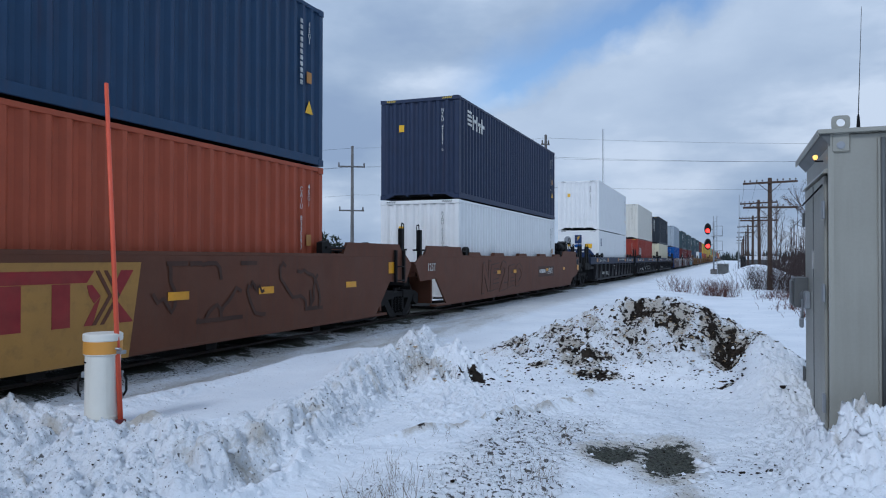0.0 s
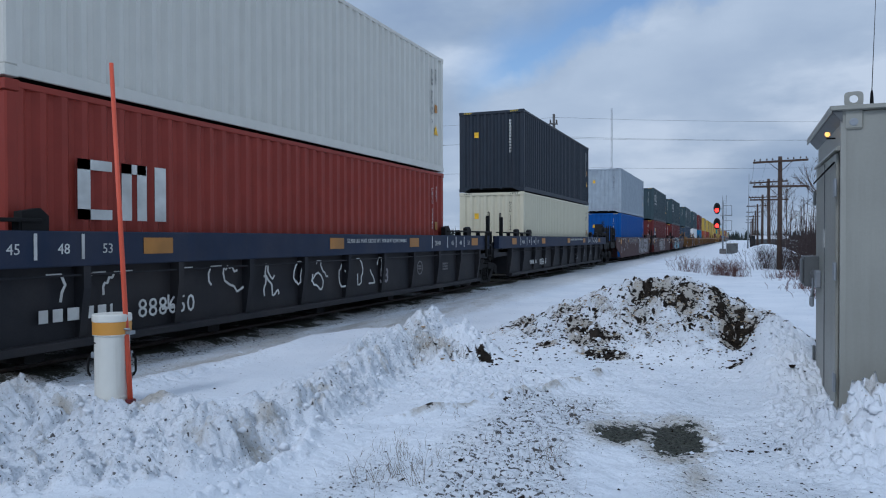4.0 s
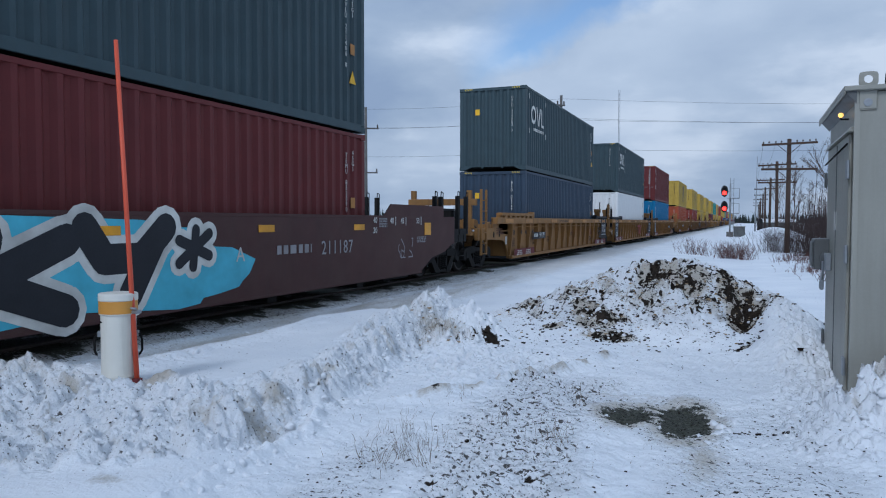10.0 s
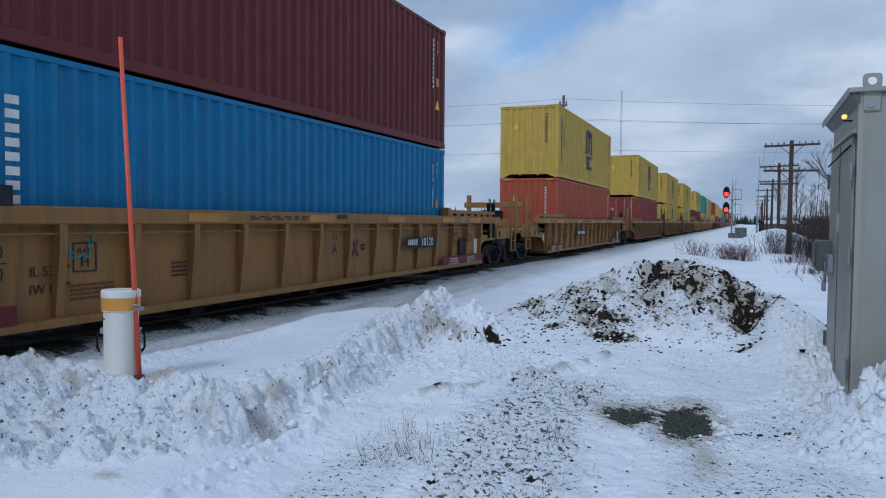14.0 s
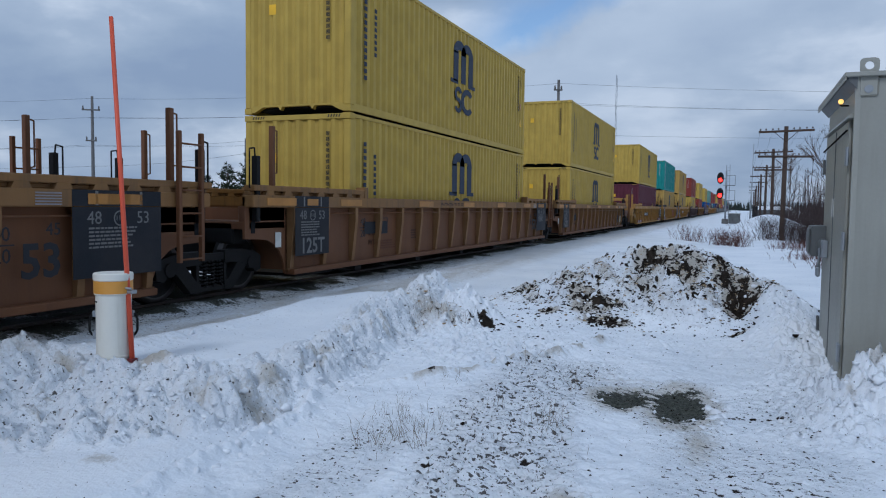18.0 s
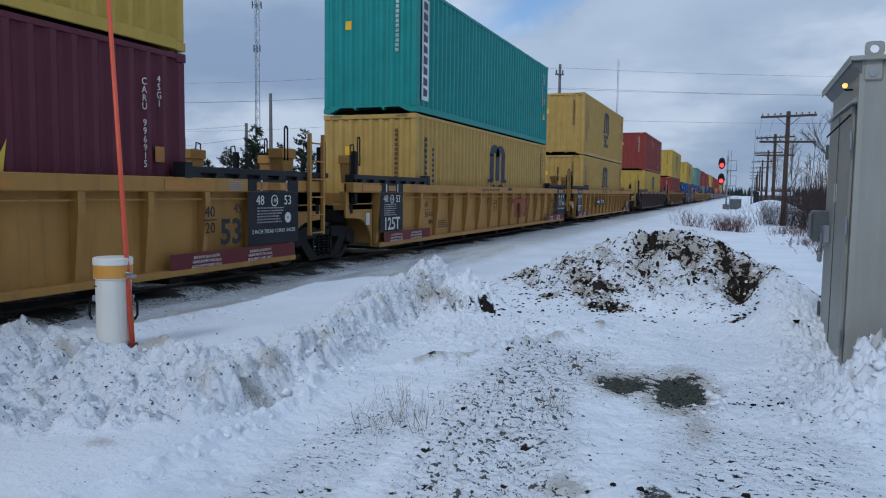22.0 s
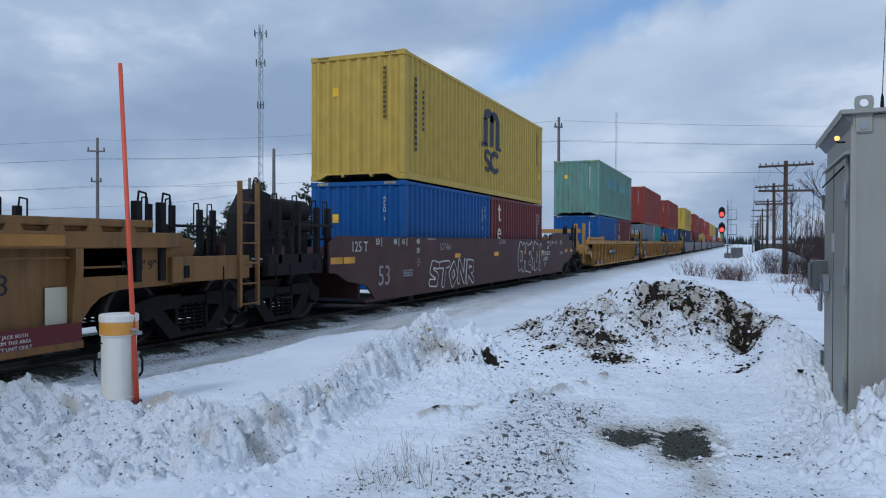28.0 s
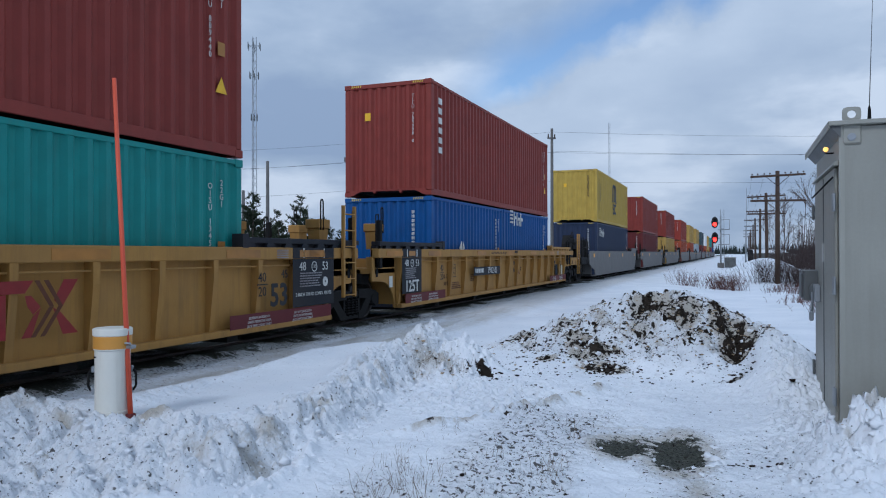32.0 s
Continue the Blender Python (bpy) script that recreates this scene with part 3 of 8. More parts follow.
def ground_field(x, y):
    """Height of the ground, how earthy, gravelly, crumbly and stained it is, for arrays of places."""
    d = np.hypot(x, y - 4)
    strip = smooth(-4.9, -5.6, x)                       # ploughed way beside the track
    bed = smooth(-6.85, -7.25, x) * smooth(-9.9, -9.4, x)
    z = 0.10 * strip + 0.055 * bed - 0.25 * smooth(13, 30, y) * smooth(-3.5, 0.5, x)
    z = z - 0.5 * smooth(-11, -24, x)
    z = z + np.where(d < 60, 0.035 * rough(x, y, 0.5, 3.1, 3) * (1 - 0.7 * strip) * (1 - bed), 0.0)
    earth, grit, crumb, stain = (np.zeros(x.shape) for _ in range(4))
    near = (x > -9) & (x < 4) & (y > 1) & (y < 20)
    z[near], earth[near], grit[near], crumb[near], stain[near] = near_ground(x[near], y[near], z[near], strip[near], bed[near])
    stain = np.where(near, stain, 0.4 * strip * (1 - bed) * smooth(-11, -10, x))
    # snow pile by the line of poles, low ridges further out
    z = z + 1.45 * bump(x, y, 2.1, 60, 1.9, 5.0) + 0.35 * bump(x, y, 4.0, 30, 3.0, 6.0)
    z = z + 2.6 * bump(x, y, -85, 70, 26, 14, 0.5) + 1.6 * bump(x, y, -52, 78, 12, 8)
    z = z + np.where(d > 150, 0.004 * (d - 150) * (0.5 + rough(x, y, 0.004, 1.0, 3)) * smooth(30, 200, abs(x + 8)), 0.0)
    # cinders under and beside the rails
    cinder = bed * (0.55 + 0.45 * smooth(-0.3, 0.3, rough(x, y, 1.2, 2.0, 3)))
    edge = smooth(-6.65, -7.0, x + 0.16 * rough(x, y, 0.8, 4.0, 3)) * smooth(-10.2, -9.6, x)
    grit = most(grit, cinder * 0.95, 0.75 * edge * smooth(-0.35, 0.45, rough(x, y, 2.2, 6.0, 4)))
    return z, *(np.clip(v, 0, 1) for v in (earth, grit, crumb, stain))


def spread(lo, hi, step, lo_far, hi_far, grow=1.13):
    vals = list(np.arange(lo, hi + 1e-6, step))
    s = step
    while vals[-1] < hi_far:
        s *= grow
        vals.append(vals[-1] + s)
    s = step
    while vals[0] > lo_far:
        s *= grow
        vals.insert(0, vals[0] - s)
    return np.array(vals)


GX = spread(-5.7, 1.9, 0.0125, -2600, 2600, 1.09)
GY = spread(3.2, 11.8, 0.0165, -900, 4200, 1.06)
FIELD = ground_field(*np.meshgrid(GX, GY))


def on_ground(x, y):
    """Height of the ground at one place, between the points of its sheet."""
    i = min(max(int(np.searchsorted(GX, x)), 1), len(GX) - 1)
    j = min(max(int(np.searchsorted(GY, y)), 1), len(GY) - 1)
    u, v = (x - GX[i - 1]) / (GX[i] - GX[i - 1]), (y - GY[j - 1]) / (GY[j] - GY[j - 1])
    z = FIELD[0]
    return float((z[j - 1, i - 1] * (1 - u) + z[j - 1, i] * u) * (1 - v) + (z[j, i - 1] * (1 - u) + z[j, i] * u) * v)


def build_ground():
    rows, n = FIELD[0].shape
    gx, gy = np.meshgrid(GX, GY)
    co = np.stack((gx, gy, FIELD[0]), axis=-1).reshape(-1, 3)
    k = (np.arange(rows - 1)[:, None] * n + np.arange(n - 1)[None, :]).reshape(-1)
    quads = np.stack((k, k + 1, k + n + 1, k + n), axis=-1)
    me = bpy.data.meshes.new("ground")
    me.vertices.add(len(co))
    me.vertices.foreach_set("co", co.astype(np.float32).ravel())
    me.loops.add(quads.size)
    me.loops.foreach_set("vertex_index", quads.astype(np.int32).ravel())
    me.polygons.add(len(quads))
    me.polygons.foreach_set("loop_start", np.arange(0, quads.size, 4, dtype=np.int32))
    me.update(calc_edges=True)
    for values, name in zip(FIELD[1:], ("earth", "grit", "crumb", "stain")):
        at = me.attributes.new(name, "FLOAT", "POINT")
        at.data.foreach_set("value", values.astype(np.float32).ravel())
    me.shade_smooth()
    return me


def snow_material():
    m = bpy.data.materials.new("snow_with_earth")
    m.use_nodes = True
    n = Nodes(m.node_tree)
    at = n.add("ShaderNodeTexCoord").outputs["Object"]
    earth, grit, crumb, stain = (n.add("ShaderNodeAttribute", attribute=k).outputs["Fac"] for k in ("earth", "grit", "crumb", "stain"))
    mid, fine, tiny, broad = n.noise(at, 5.0, 6.0, 0.65), n.noise(at, 32.0, 4.0, 0.65), n.noise(at, 150.0, 2.0), n.noise(at, 0.7, 4.0)
    snow = n.mix(n.ramp(broad, (0.35, 0.0), (0.65, 1.0)), (0.72, 0.75, 0.79), (0.82, 0.84, 0.865))
    snow = n.mix(n.ramp(fine, (0.52, 0.0), (0.8, 0.45)), snow, (0.64, 0.66, 0.70))
    soil = n.mix(n.ramp(mid, (0.3, 0.0), (0.7, 1.0)), (0.008, 0.007, 0.006), (0.042, 0.032, 0.024))
    tan = n.mix(fine, (0.30, 0.26, 0.20), (0.58, 0.54, 0.47))
    cut = n.math("ADD", n.math("MULTIPLY", mid, 0.35), n.math("MULTIPLY", fine, 0.65))
    away = n.math("SUBTRACT", cut, 0.5)
    tinge = n.ramp(n.math("ADD", stain, n.math("MULTIPLY", away, 1.6)), (0.12, 0.0), (0.75, 0.85))
    c = n.mix(tinge, snow, tan)
    c = n.mix(n.ramp(n.math("ADD", earth, n.math("MULTIPLY", away, 1.3)), (0.36, 0.0), (0.52, 1.0)), c, soil)
    stone = n.mix(n.ramp(fine, (0.35, 0.0), (0.7, 1.0)), (0.016, 0.017, 0.015), (0.12, 0.125, 0.10))
    loose = n.ramp(n.math("ADD", grit, n.math("MULTIPLY", away, 1.8)), (0.38, 0.0), (0.58, 1.0))
    c = n.mix(loose, c, stone)
    drawn = n.add("ShaderNodeMapping", {"Vector": at, "Rotation": (0, 0, 0.2), "Scale": (20.0, 34.0, 21.0)}).outputs[0]
    grains = n.math("ADD", n.noise(drawn, 1.0, 3.0, 0.5), n.math("MULTIPLY", crumb, 0.19))
    speck = n.math("MAXIMUM", n.ramp(grains, (0.745, 0.0), (0.775, 1.0)), n.ramp(n.math("ADD", n.noise(at, 55.0, 2.0, 0.4), n.math("MULTIPLY", crumb, 0.10)), (0.755, 0.0), (0.785, 1.0)))
    c = n.mix(n.math("MULTIPLY", speck, 0.9), c, n.mix(fine, (0.014, 0.012, 0.011), (0.07, 0.058, 0.048)))
    h = n.math("ADD", n.math("MULTIPLY", mid, 0.55), n.math("ADD", n.math("MULTIPLY", fine, 0.24), n.math("MULTIPLY", tiny, 0.04)))
    calm = n.ramp(n.math("MAXIMUM", crumb, stain), (0.05, 0.35), (0.45, 1.0))
    b = n.add("ShaderNodeBump", {"Height": h, "Strength": calm, "Distance": 0.10})
    r = n.math("ADD", n.math("MULTIPLY", fine, 0.3), 0.45)
    p = n.add("ShaderNodeBsdfPrincipled", {"Base Color": c, "Roughness": r, "Normal": b.outputs[0]})
    p.inputs["Specular IOR Level"].default_value = 0.06
    n.tree.links.new(p.outputs[0], n.add("ShaderNodeOutputMaterial").inputs[0])
    return m


M["snow"] = snow_material()
ground = tagged(part("ground", build_ground(), M["snow"]), "snow-covered ground with earth, cinders and ploughed banks", "ground", kind="structure")

# ---- the track ----
TRACK_X, RAIL_Z = -8.2, 0.20
track = thing("railway_track", "single railway track on dark ballast half buried in snow", "railway track", kind="structure")


def rail_bm():
    prof = [(-0.07, -0.16), (0.07, -0.16), (0.07, -0.145), (0.012, -0.13), (0.012, -0.04), (0.036, -0.03), (0.036, 0.0), (-0.036, 0.0),
            (-0.036, -0.03), (-0.012, -0.04), (-0.012, -0.13), (-0.07, -0.145)]
    return slab(bmesh.new(), prof, "y", -900, 3000)


for side in (-1, 1):
    part("rail", shared("rail", rail_bm), M["rail"], track, at=(TRACK_X + side * 0.755, 0, RAIL_Z))
tie_mesh = shared("tie", lambda: boxes((-1.3, 1.3, -0.11, 0.11, -0.17, 0.0), bevel=0.012))
for i in range(230):
    part("tie", tie_mesh, M["tie"], track, at=(TRACK_X + random.uniform(-0.03, 0.03), -10 + i * 0.52, RAIL_Z - 0.135))

# ---- shipping containers ----
CW = 1.219          # half a container's width
def run(t):
    """Metres that the train has rolled towards the camera; it gathers speed slowly."""
    return 14.36 * t + 0.0192 * t * t - 0.000059 * t ** 3


MOVING = []         # (thing, x, y at the start, z)


def corrugated(a0, a1, z0, z1, face, depth, back):
    """A trapezoidal sheet from a0 to a1 along y, facing +x at x = face."""
    bm = bmesh.new()
    n = max(3, round((a1 - a0) / 0.278))
    step = (a1 - a0) / n
    prof = []
    for i in range(n):
        s = a0 + i * step
        prof += [(s, face), (s + step * 0.26, face), (s + step * 0.5, face - depth), (s + step * 0.76, face - depth)]
    prof.append((a1, face))
    lo = [bm.verts.new((x, y, z0)) for y, x in prof]
    hi = [bm.verts.new((x, y, z1)) for y, x in prof]
    for i in range(len(prof) - 1):
        bm.faces.new((lo[i], lo[i + 1], hi[i + 1], hi[i]))
    b = [bm.verts.new((back, a0, z0)), bm.verts.new((back, a1, z0)), bm.verts.new((back, a1, z1)), bm.verts.new((back, a0, z1))]
    bm.faces.new(b[::-1])
    bm.faces.new([b[0], b[1]] + lo[::-1])
    bm.faces.new([b[3]] + hi + [b[2]])
    return bm


def side_sheet(length, height, sign):
    bm = corrugated(0.15, length - 0.15, 0.15, height - 0.07, CW - 0.012, 0.050, CW - 0.075)
    if sign < 0:
        bm.transform(Matrix.Diagonal((-1, 1, 1, 1)))
        bmesh.ops.reverse_faces(bm, faces=bm.faces[:])
    return bm


def flush_sheet(length, height, sign):
    """A smooth insulated side with narrow proud seams, one sheet."""
    bm, face, back, z0, z1 = bmesh.new(), CW - 0.014, CW - 0.06, 0.15, height - 0.07
    prof, y = [(0.15, face)], 0.7
    while y < length - 0.4:
        prof += [(y, face), (y + 0.004, face + 0.004), (y + 0.02, face + 0.004), (y + 0.024, face)]
        y += 0.56
    prof.append((length - 0.15, face))
    lo = [bm.verts.new((x, y, z0)) for y, x in prof]
    hi = [bm.verts.new((x, y, z1)) for y, x in prof]
    for k in range(len(prof) - 1):
        bm.faces.new((lo[k], lo[k + 1], hi[k + 1], hi[k]))
    b = [bm.verts.new((back, prof[0][0], z0)), bm.verts.new((back, prof[-1][0], z0)), bm.verts.new((back, prof[-1][0], z1)), bm.verts.new((back, prof[0][0], z1))]
    bm.faces.new(b[::-1])
    bm.faces.new([b[0], b[1]] + lo[::-1])
    bm.faces.new([b[3]] + hi + [b[2]])
    if sign < 0:
        bm.transform(Matrix.Diagonal((-1, 1, 1, 1)))
        bmesh.ops.reverse_faces(bm, faces=bm.faces[:])
    return bm


def end_sheet(length, height, far):
    bm = corrugated(-1.07, 1.07, 0.16, height - 0.1, -0.02, 0.045, -0.085)
    turn = Matrix.Rotation(radians(-90), 4, "Z") if not far else Matrix.Translation((0, length, 0)) @ Matrix.Rotation(radians(90), 4, "Z")
    bm.transform(turn)
    return bm


def corner_post(height):
    bm = boxes((-0.075, 0.075, -0.075, 0.075, 0.118, height - 0.118), bevel=0.018)
    return bm


def casting(hole_sides):
    """A corner casting with its dark lifting holes, centred in plan."""
    bm = boxes((-0.089, 0.089, -0.089, 0.089, 0.0, 0.118), bevel=0.008)
    for nx, ny in hole_sides:
        ring = []
        for i in range(10):
            a = 6.2832 * i / 10
            u, v = 0.032 * math.cos(a), 0.059 + 0.04 * math.sin(a)
            ring.append(bm.verts.new((nx * 0.0905 if nx else u, ny * 0.0905 if ny else u, v)))
        f = bm.faces.new(ring)
        f.material_index = 1
        f.normal_update()
        if f.normal.dot(Vector((nx, ny, 0))) < 0:
            f.normal_flip()
    return bm


def front_sill():
    """Lower end beam with the goose-neck hollow and its two gussets."""
    return slab(bmesh.new(), [(-1.07, 0.02), (-0.98, 0.03), (-0.78, 0.13), (-0.42, 0.13), (-0.37, 0.06), (-0.32, 0.13), (0.32, 0.13), (0.37, 0.06), (0.42, 0.13),
                              (0.78, 0.13), (0.98, 0.03), (1.07, 0.02), (1.07, 0.17), (-1.07, 0.17)], "y", 0.01, 0.12)


def hazard(width):
    bm = bmesh.new()
    for k in range(5):
        x = k * width / 5
        slab(bm, [(x, 0), (x + 0.025, 0), (x + 0.045, 0.055), (x + 0.02, 0.055)], "y", -0.006, 0.0)
    return bm


def door_leaf(height):
    bm = boxes((0.0, 1.06, 0.0, 0.06, 0.17, height - 0.1), bevel=0.01)
    for z in np.linspace(0.35, height - 0.55, 5):
        box(bm, 0.08, 0.98, -0.012, 0.0, z, z + 0.3)
    return bm


def lock_rod(height):
    bm = tube(bmesh.new(), (0, 0, 0.12), (0, 0, height - 0.1), 0.019)
    for z in (0.3, 1.0, 1.7, height - 0.35):
        box(bm, -0.045, 0.045, -0.03, 0.03, z, z + 0.05)
    rod(bm, [(0, -0.02, 1.15), (0.14, -0.03, 1.12), (0.3, -0.03, 1.12)], 0.013)
    return bm


def bars(w, h, rows, seed=1, fill=0.75):
    """Writing too small to read, as plain bars."""
    r = random.Random(seed)
    bm = bmesh.new()
    for i in range(rows):
        x, top = 0.0, h / 2 - i * h / rows
        while x < w * 0.96:
            n = min(w - x, r.uniform(0.08, 0.22) * w)
            box(bm, x - w / 2, x - w / 2 + n * fill, top - h / rows * 0.7, top, 0.0, 0.003)
            x += n + 0.03 * w
    return bm


def fine_print(w, h, rows, seed):
    """Lines of small writing, as thin bars of uneven length."""
    r = random.Random(seed)
    bm = bmesh.new()
    for i in range(rows):
        x, top, end = -w / 2, h / 2 - i * h / rows, w / 2 * r.uniform(0.3, 1.0)
        while x < end - 0.03:
            n = r.uniform(0.03, 0.09)
            box(bm, x, min(end, x + n), top - h / rows * 0.5, top, 0.0, 0.002)
            x += n + 0.014
    return bm


def number_column(text, size):
    return letters("\n".join(text), size, line=0.82)


def container(colour, label, length=12.192, height=2.896, number="", style="plain", flush=False, marks=(), sticker=True):
    """One box with its origin at the floor, in the middle of its near end."""
    mat = M[colour]
    top = thing("shipping_container", label, "shipping container", "containers on the train")
    L, H = length, height
    for s in (-1, 1):
        part("side_panel", shared(("side_panel", L, H, s, flush), flush_sheet if flush else side_sheet, L, H, s), mat, top)
        part("top_rail", shared(("top_rail", L), lambda: boxes((-0.03, 0.03, 0.15, L - 0.15, -0.07, 0.0), bevel=0.006)), mat, top, at=(s * (CW - 0.035), 0, H - 0.012))
        part("bottom_rail", shared(("bottom_rail", L), lambda: boxes((-0.025, 0.025, 0.15, L - 0.15, 0.014, 0.16), bevel=0.006)), mat, top, at=(s * (CW - 0.03), 0, 0))
        for y in (0.09, L - 0.09):
            part("corner_post", shared(("corner_post", H), corner_post, H), mat, top, at=(s * (CW - 0.08), y, 0))
            ny = -1 if y < 1 else 1
            for z in (0, H - 0.118):
                part("corner_casting", shared(("corner_casting", s, ny), casting, ((s, 0), (0, ny))), mat, top, at=(s * (CW - 0.088), y, z))
    if style == "doors":
        for s, x in ((-1, -1.065), (1, 0.005)):
            leaf = part("door", shared(("door", H), door_leaf, H), mat, top, at=(x, 0.03, 0))
            for rx in (0.28, 0.78):
                part("lock_rod", shared(("lock_rod", H), lock_rod, H), M["galv"], leaf, "galvanised lock rod", at=(rx, -0.035, 0))
    elif style == "reefer":
        fr = part("end_wall", boxes((-1.07, 1.07, 0.02, 0.08, 0.13, H - 0.1), bevel=0.01), mat, top)
        part("machinery_bay", slab(bmesh.new(), [(-0.95, 0.3), (0.95, 0.3), (0.95, 1.45), (0.68, 1.78), (-0.68, 1.78), (-0.95, 1.45)], "y", 0.0, 0.05), M["paint_dark_blue"], fr, "dark blue refrigeration bay")
        part("fan_guard", lathe(bmesh.new(), [(0.3, 0), (0.3, 0.03), (0.24, 0.05), (0.05, 0.06)], n=24), M["hole"], fr, at=Matrix.Translation((-0.2, 0.0, 1.25)) @ ON_END)
        for hx in (-0.28, 0.2):
            part("vent_slot", boxes((-0.13, 0.13, -0.008, 0.0, 1.6, 1.68), bevel=0.003), M["paint_white"], fr, at=(hx, 0, 0))
        for hx, w in ((-0.62, 0.46), (0.5, 0.56)):
            part("hatch", boxes((-w / 2, w / 2, -0.012, 0.02, 2.1, 2.6), bevel=0.006), mat, fr, at=(hx, 0, 0))
        part("hatch_ring", lathe(bmesh.new(), [(0.2, 0), (0.2, 0.02), (0.17, 0.025), (0.17, 0.01), (0.04, 0.01)], n=20), M["galv"], fr, at=Matrix.Translation((-0.62, -0.012, 2.35)) @ ON_END)
        badge = part("badge", boxes((-0.2, 0.2, -0.006, 0.02, 2.12, 2.62)), M["paint_dark_blue"], fr, "dark blue square emblem", at=(0.0, 0, 0))
        part("leaf", poly(poly(bmesh.new(), [(-0.12, -0.16), (0.0, 0.02), (0.13, 0.1), (0.0, -0.04)], 0, 0.01), [(-0.1, 0.0), (0.0, 0.12), (0.13, 0.18), (0.02, 0.06)], 0, 0.01), M["sticker"], badge, at=Matrix.Translation((0, -0.002, 2.4)) @ ON_END)
        part("maker_plate", lathe(bmesh.new(), [(0.17, 0), (0.17, 0.008)], n=24), M["blue"], fr, "blue oval plate", at=Matrix.Translation((0.0, 0.012, 1.98)) @ ON_END @ Matrix.Diagonal((1.35, 0.65, 1, 1)))
        part("sticker", boxes((-0.18, 0.18, -0.006, 0.02, 1.84, 2.1)), M["sticker"], fr, at=(0.62, 0, 0))
    else:
        part("end_panel", shared(("end_panel", L, H, 0), end_sheet, L, H, False), mat, top)
    part("end_panel", shared(("end_panel", L, H, 1), end_sheet, L, H, True), mat, top)
    part("roof_panel", shared(("roof_panel", L), lambda: boxes((-CW + 0.07, CW - 0.07, 0.1, L - 0.1, -0.03, 0.0), bevel=0.004)), mat, top, at=(0, 0, H - 0.012))
    part("floor", shared(("floor", L), lambda: boxes((-CW + 0.06, CW - 0.06, 0.13, L - 0.13, 0.1, 0.15))), M["hole"], top)
    part("end_sill", shared("front_sill", front_sill), mat, top)
    part("end_sill", shared("rear_sill", lambda: boxes((-1.05, 1.05, -0.12, -0.01, 0.02, 0.17))), mat, top, at=(0, L, 0))
    for y in (0.0, L - 0.1):
        part("header", shared("header", lambda: boxes((-1.05, 1.05, 0.0, 0.1, -0.1, 0.0), bevel=0.006)), mat, top, at=(0, y + (0.005 if y < 1 else -0.005), H - 0.012))
    stripe = M["paint_black"] if colour in ("yellow", "ochre", "white", "cream", "off_white", "grey") else M["paint_gold"]
    for x in (-1.02, 0.72):
        part("warning_stripes", shared("hazard", hazard, 0.3), stripe, top, at=(x, 0.006, H - 0.08))
    ink = M["paint_black"] if colour in ("white", "cream", "off_white", "grey", "yellow", "ochre") else M["paint_white"]
    if number:
        part("lettering", number_column(number, 0.115), ink, top, "painted letters and figures", at=Matrix.Translation((0.72, 0.012, H - 0.35 - 0.047 * len(number))) @ ON_END)
        part("lettering", number_column(number, 0.125), ink, top, at=Matrix.Translation((CW - 0.005, L - 0.75, H - 0.42 - 0.05 * len(number))) @ ON_SIDE)
    else:
        for ey, mtx in ((0, Matrix.Translation((0.72, 0.014, H - 0.95)) @ ON_END), (1, Matrix.Translation((CW - 0.008, L - 0.75, H - 0.95)) @ ON_SIDE)):
            part("lettering", shared(("bars", 0.08, 1.2), bars, 0.08, 1.2, 11, 3), ink, top, at=mtx)
    part("lettering", number_column("22G1" if L < 7 else "45G1", 0.125), ink, top, at=Matrix.Translation((CW - 0.005, L - 0.5, H - 0.55)) @ ON_SIDE)
    if sticker:
        part("warning_label", shared("triangle", lambda: slab(bmesh.new(), [(-0.13, 0), (0.13, 0), (0, 0.24)], "z", 0, 0.003)), M["sticker"], top, "yellow warning triangle", at=Matrix.Translation((CW - 0.008, L - 0.5, H - 2.0)) @ ON_SIDE)
        part("data_plate", shared("plate", lambda: boxes((-0.08, 0.08, -0.1, 0.1, 0, 0.003))), M["dull_amber"], top, at=Matrix.Translation((CW - 0.008, L - 0.5, H - 1.35)) @ ON_SIDE)
        part("data_plate", shared("plate", lambda: None), M["sticker"], top, at=Matrix.Translation((-0.55, 0.014, H - 0.85)) @ ON_END)
    for f in marks:
        f(top, L, H)
    return top


def poly(bm, pts, z0=0.0, z1=0.004):
    return slab(bm, pts, "z", z0, z1)


def arc(bm, cx, cy, r0, r1, a0, a1, n=10, z1=0.004):
    out = [(cx + r1 * math.cos(radians(a0 + (a1 - a0) * i / n)), cy + r1 * math.sin(radians(a0 + (a1 - a0) * i / n))) for i in range(n + 1)]
    inn = [(cx + r0 * math.cos(radians(a0 + (a1 - a0) * i / n)), cy + r0 * math.sin(radians(a0 + (a1 - a0) * i / n))) for i in range(n + 1)]
    for i in range(n):
        poly(bm, [out[i], out[i + 1], inn[i + 1], inn[i]], 0, z1)
    bmesh.ops.remove_doubles(bm, verts=bm.verts[:], dist=1e-5)
    return bm


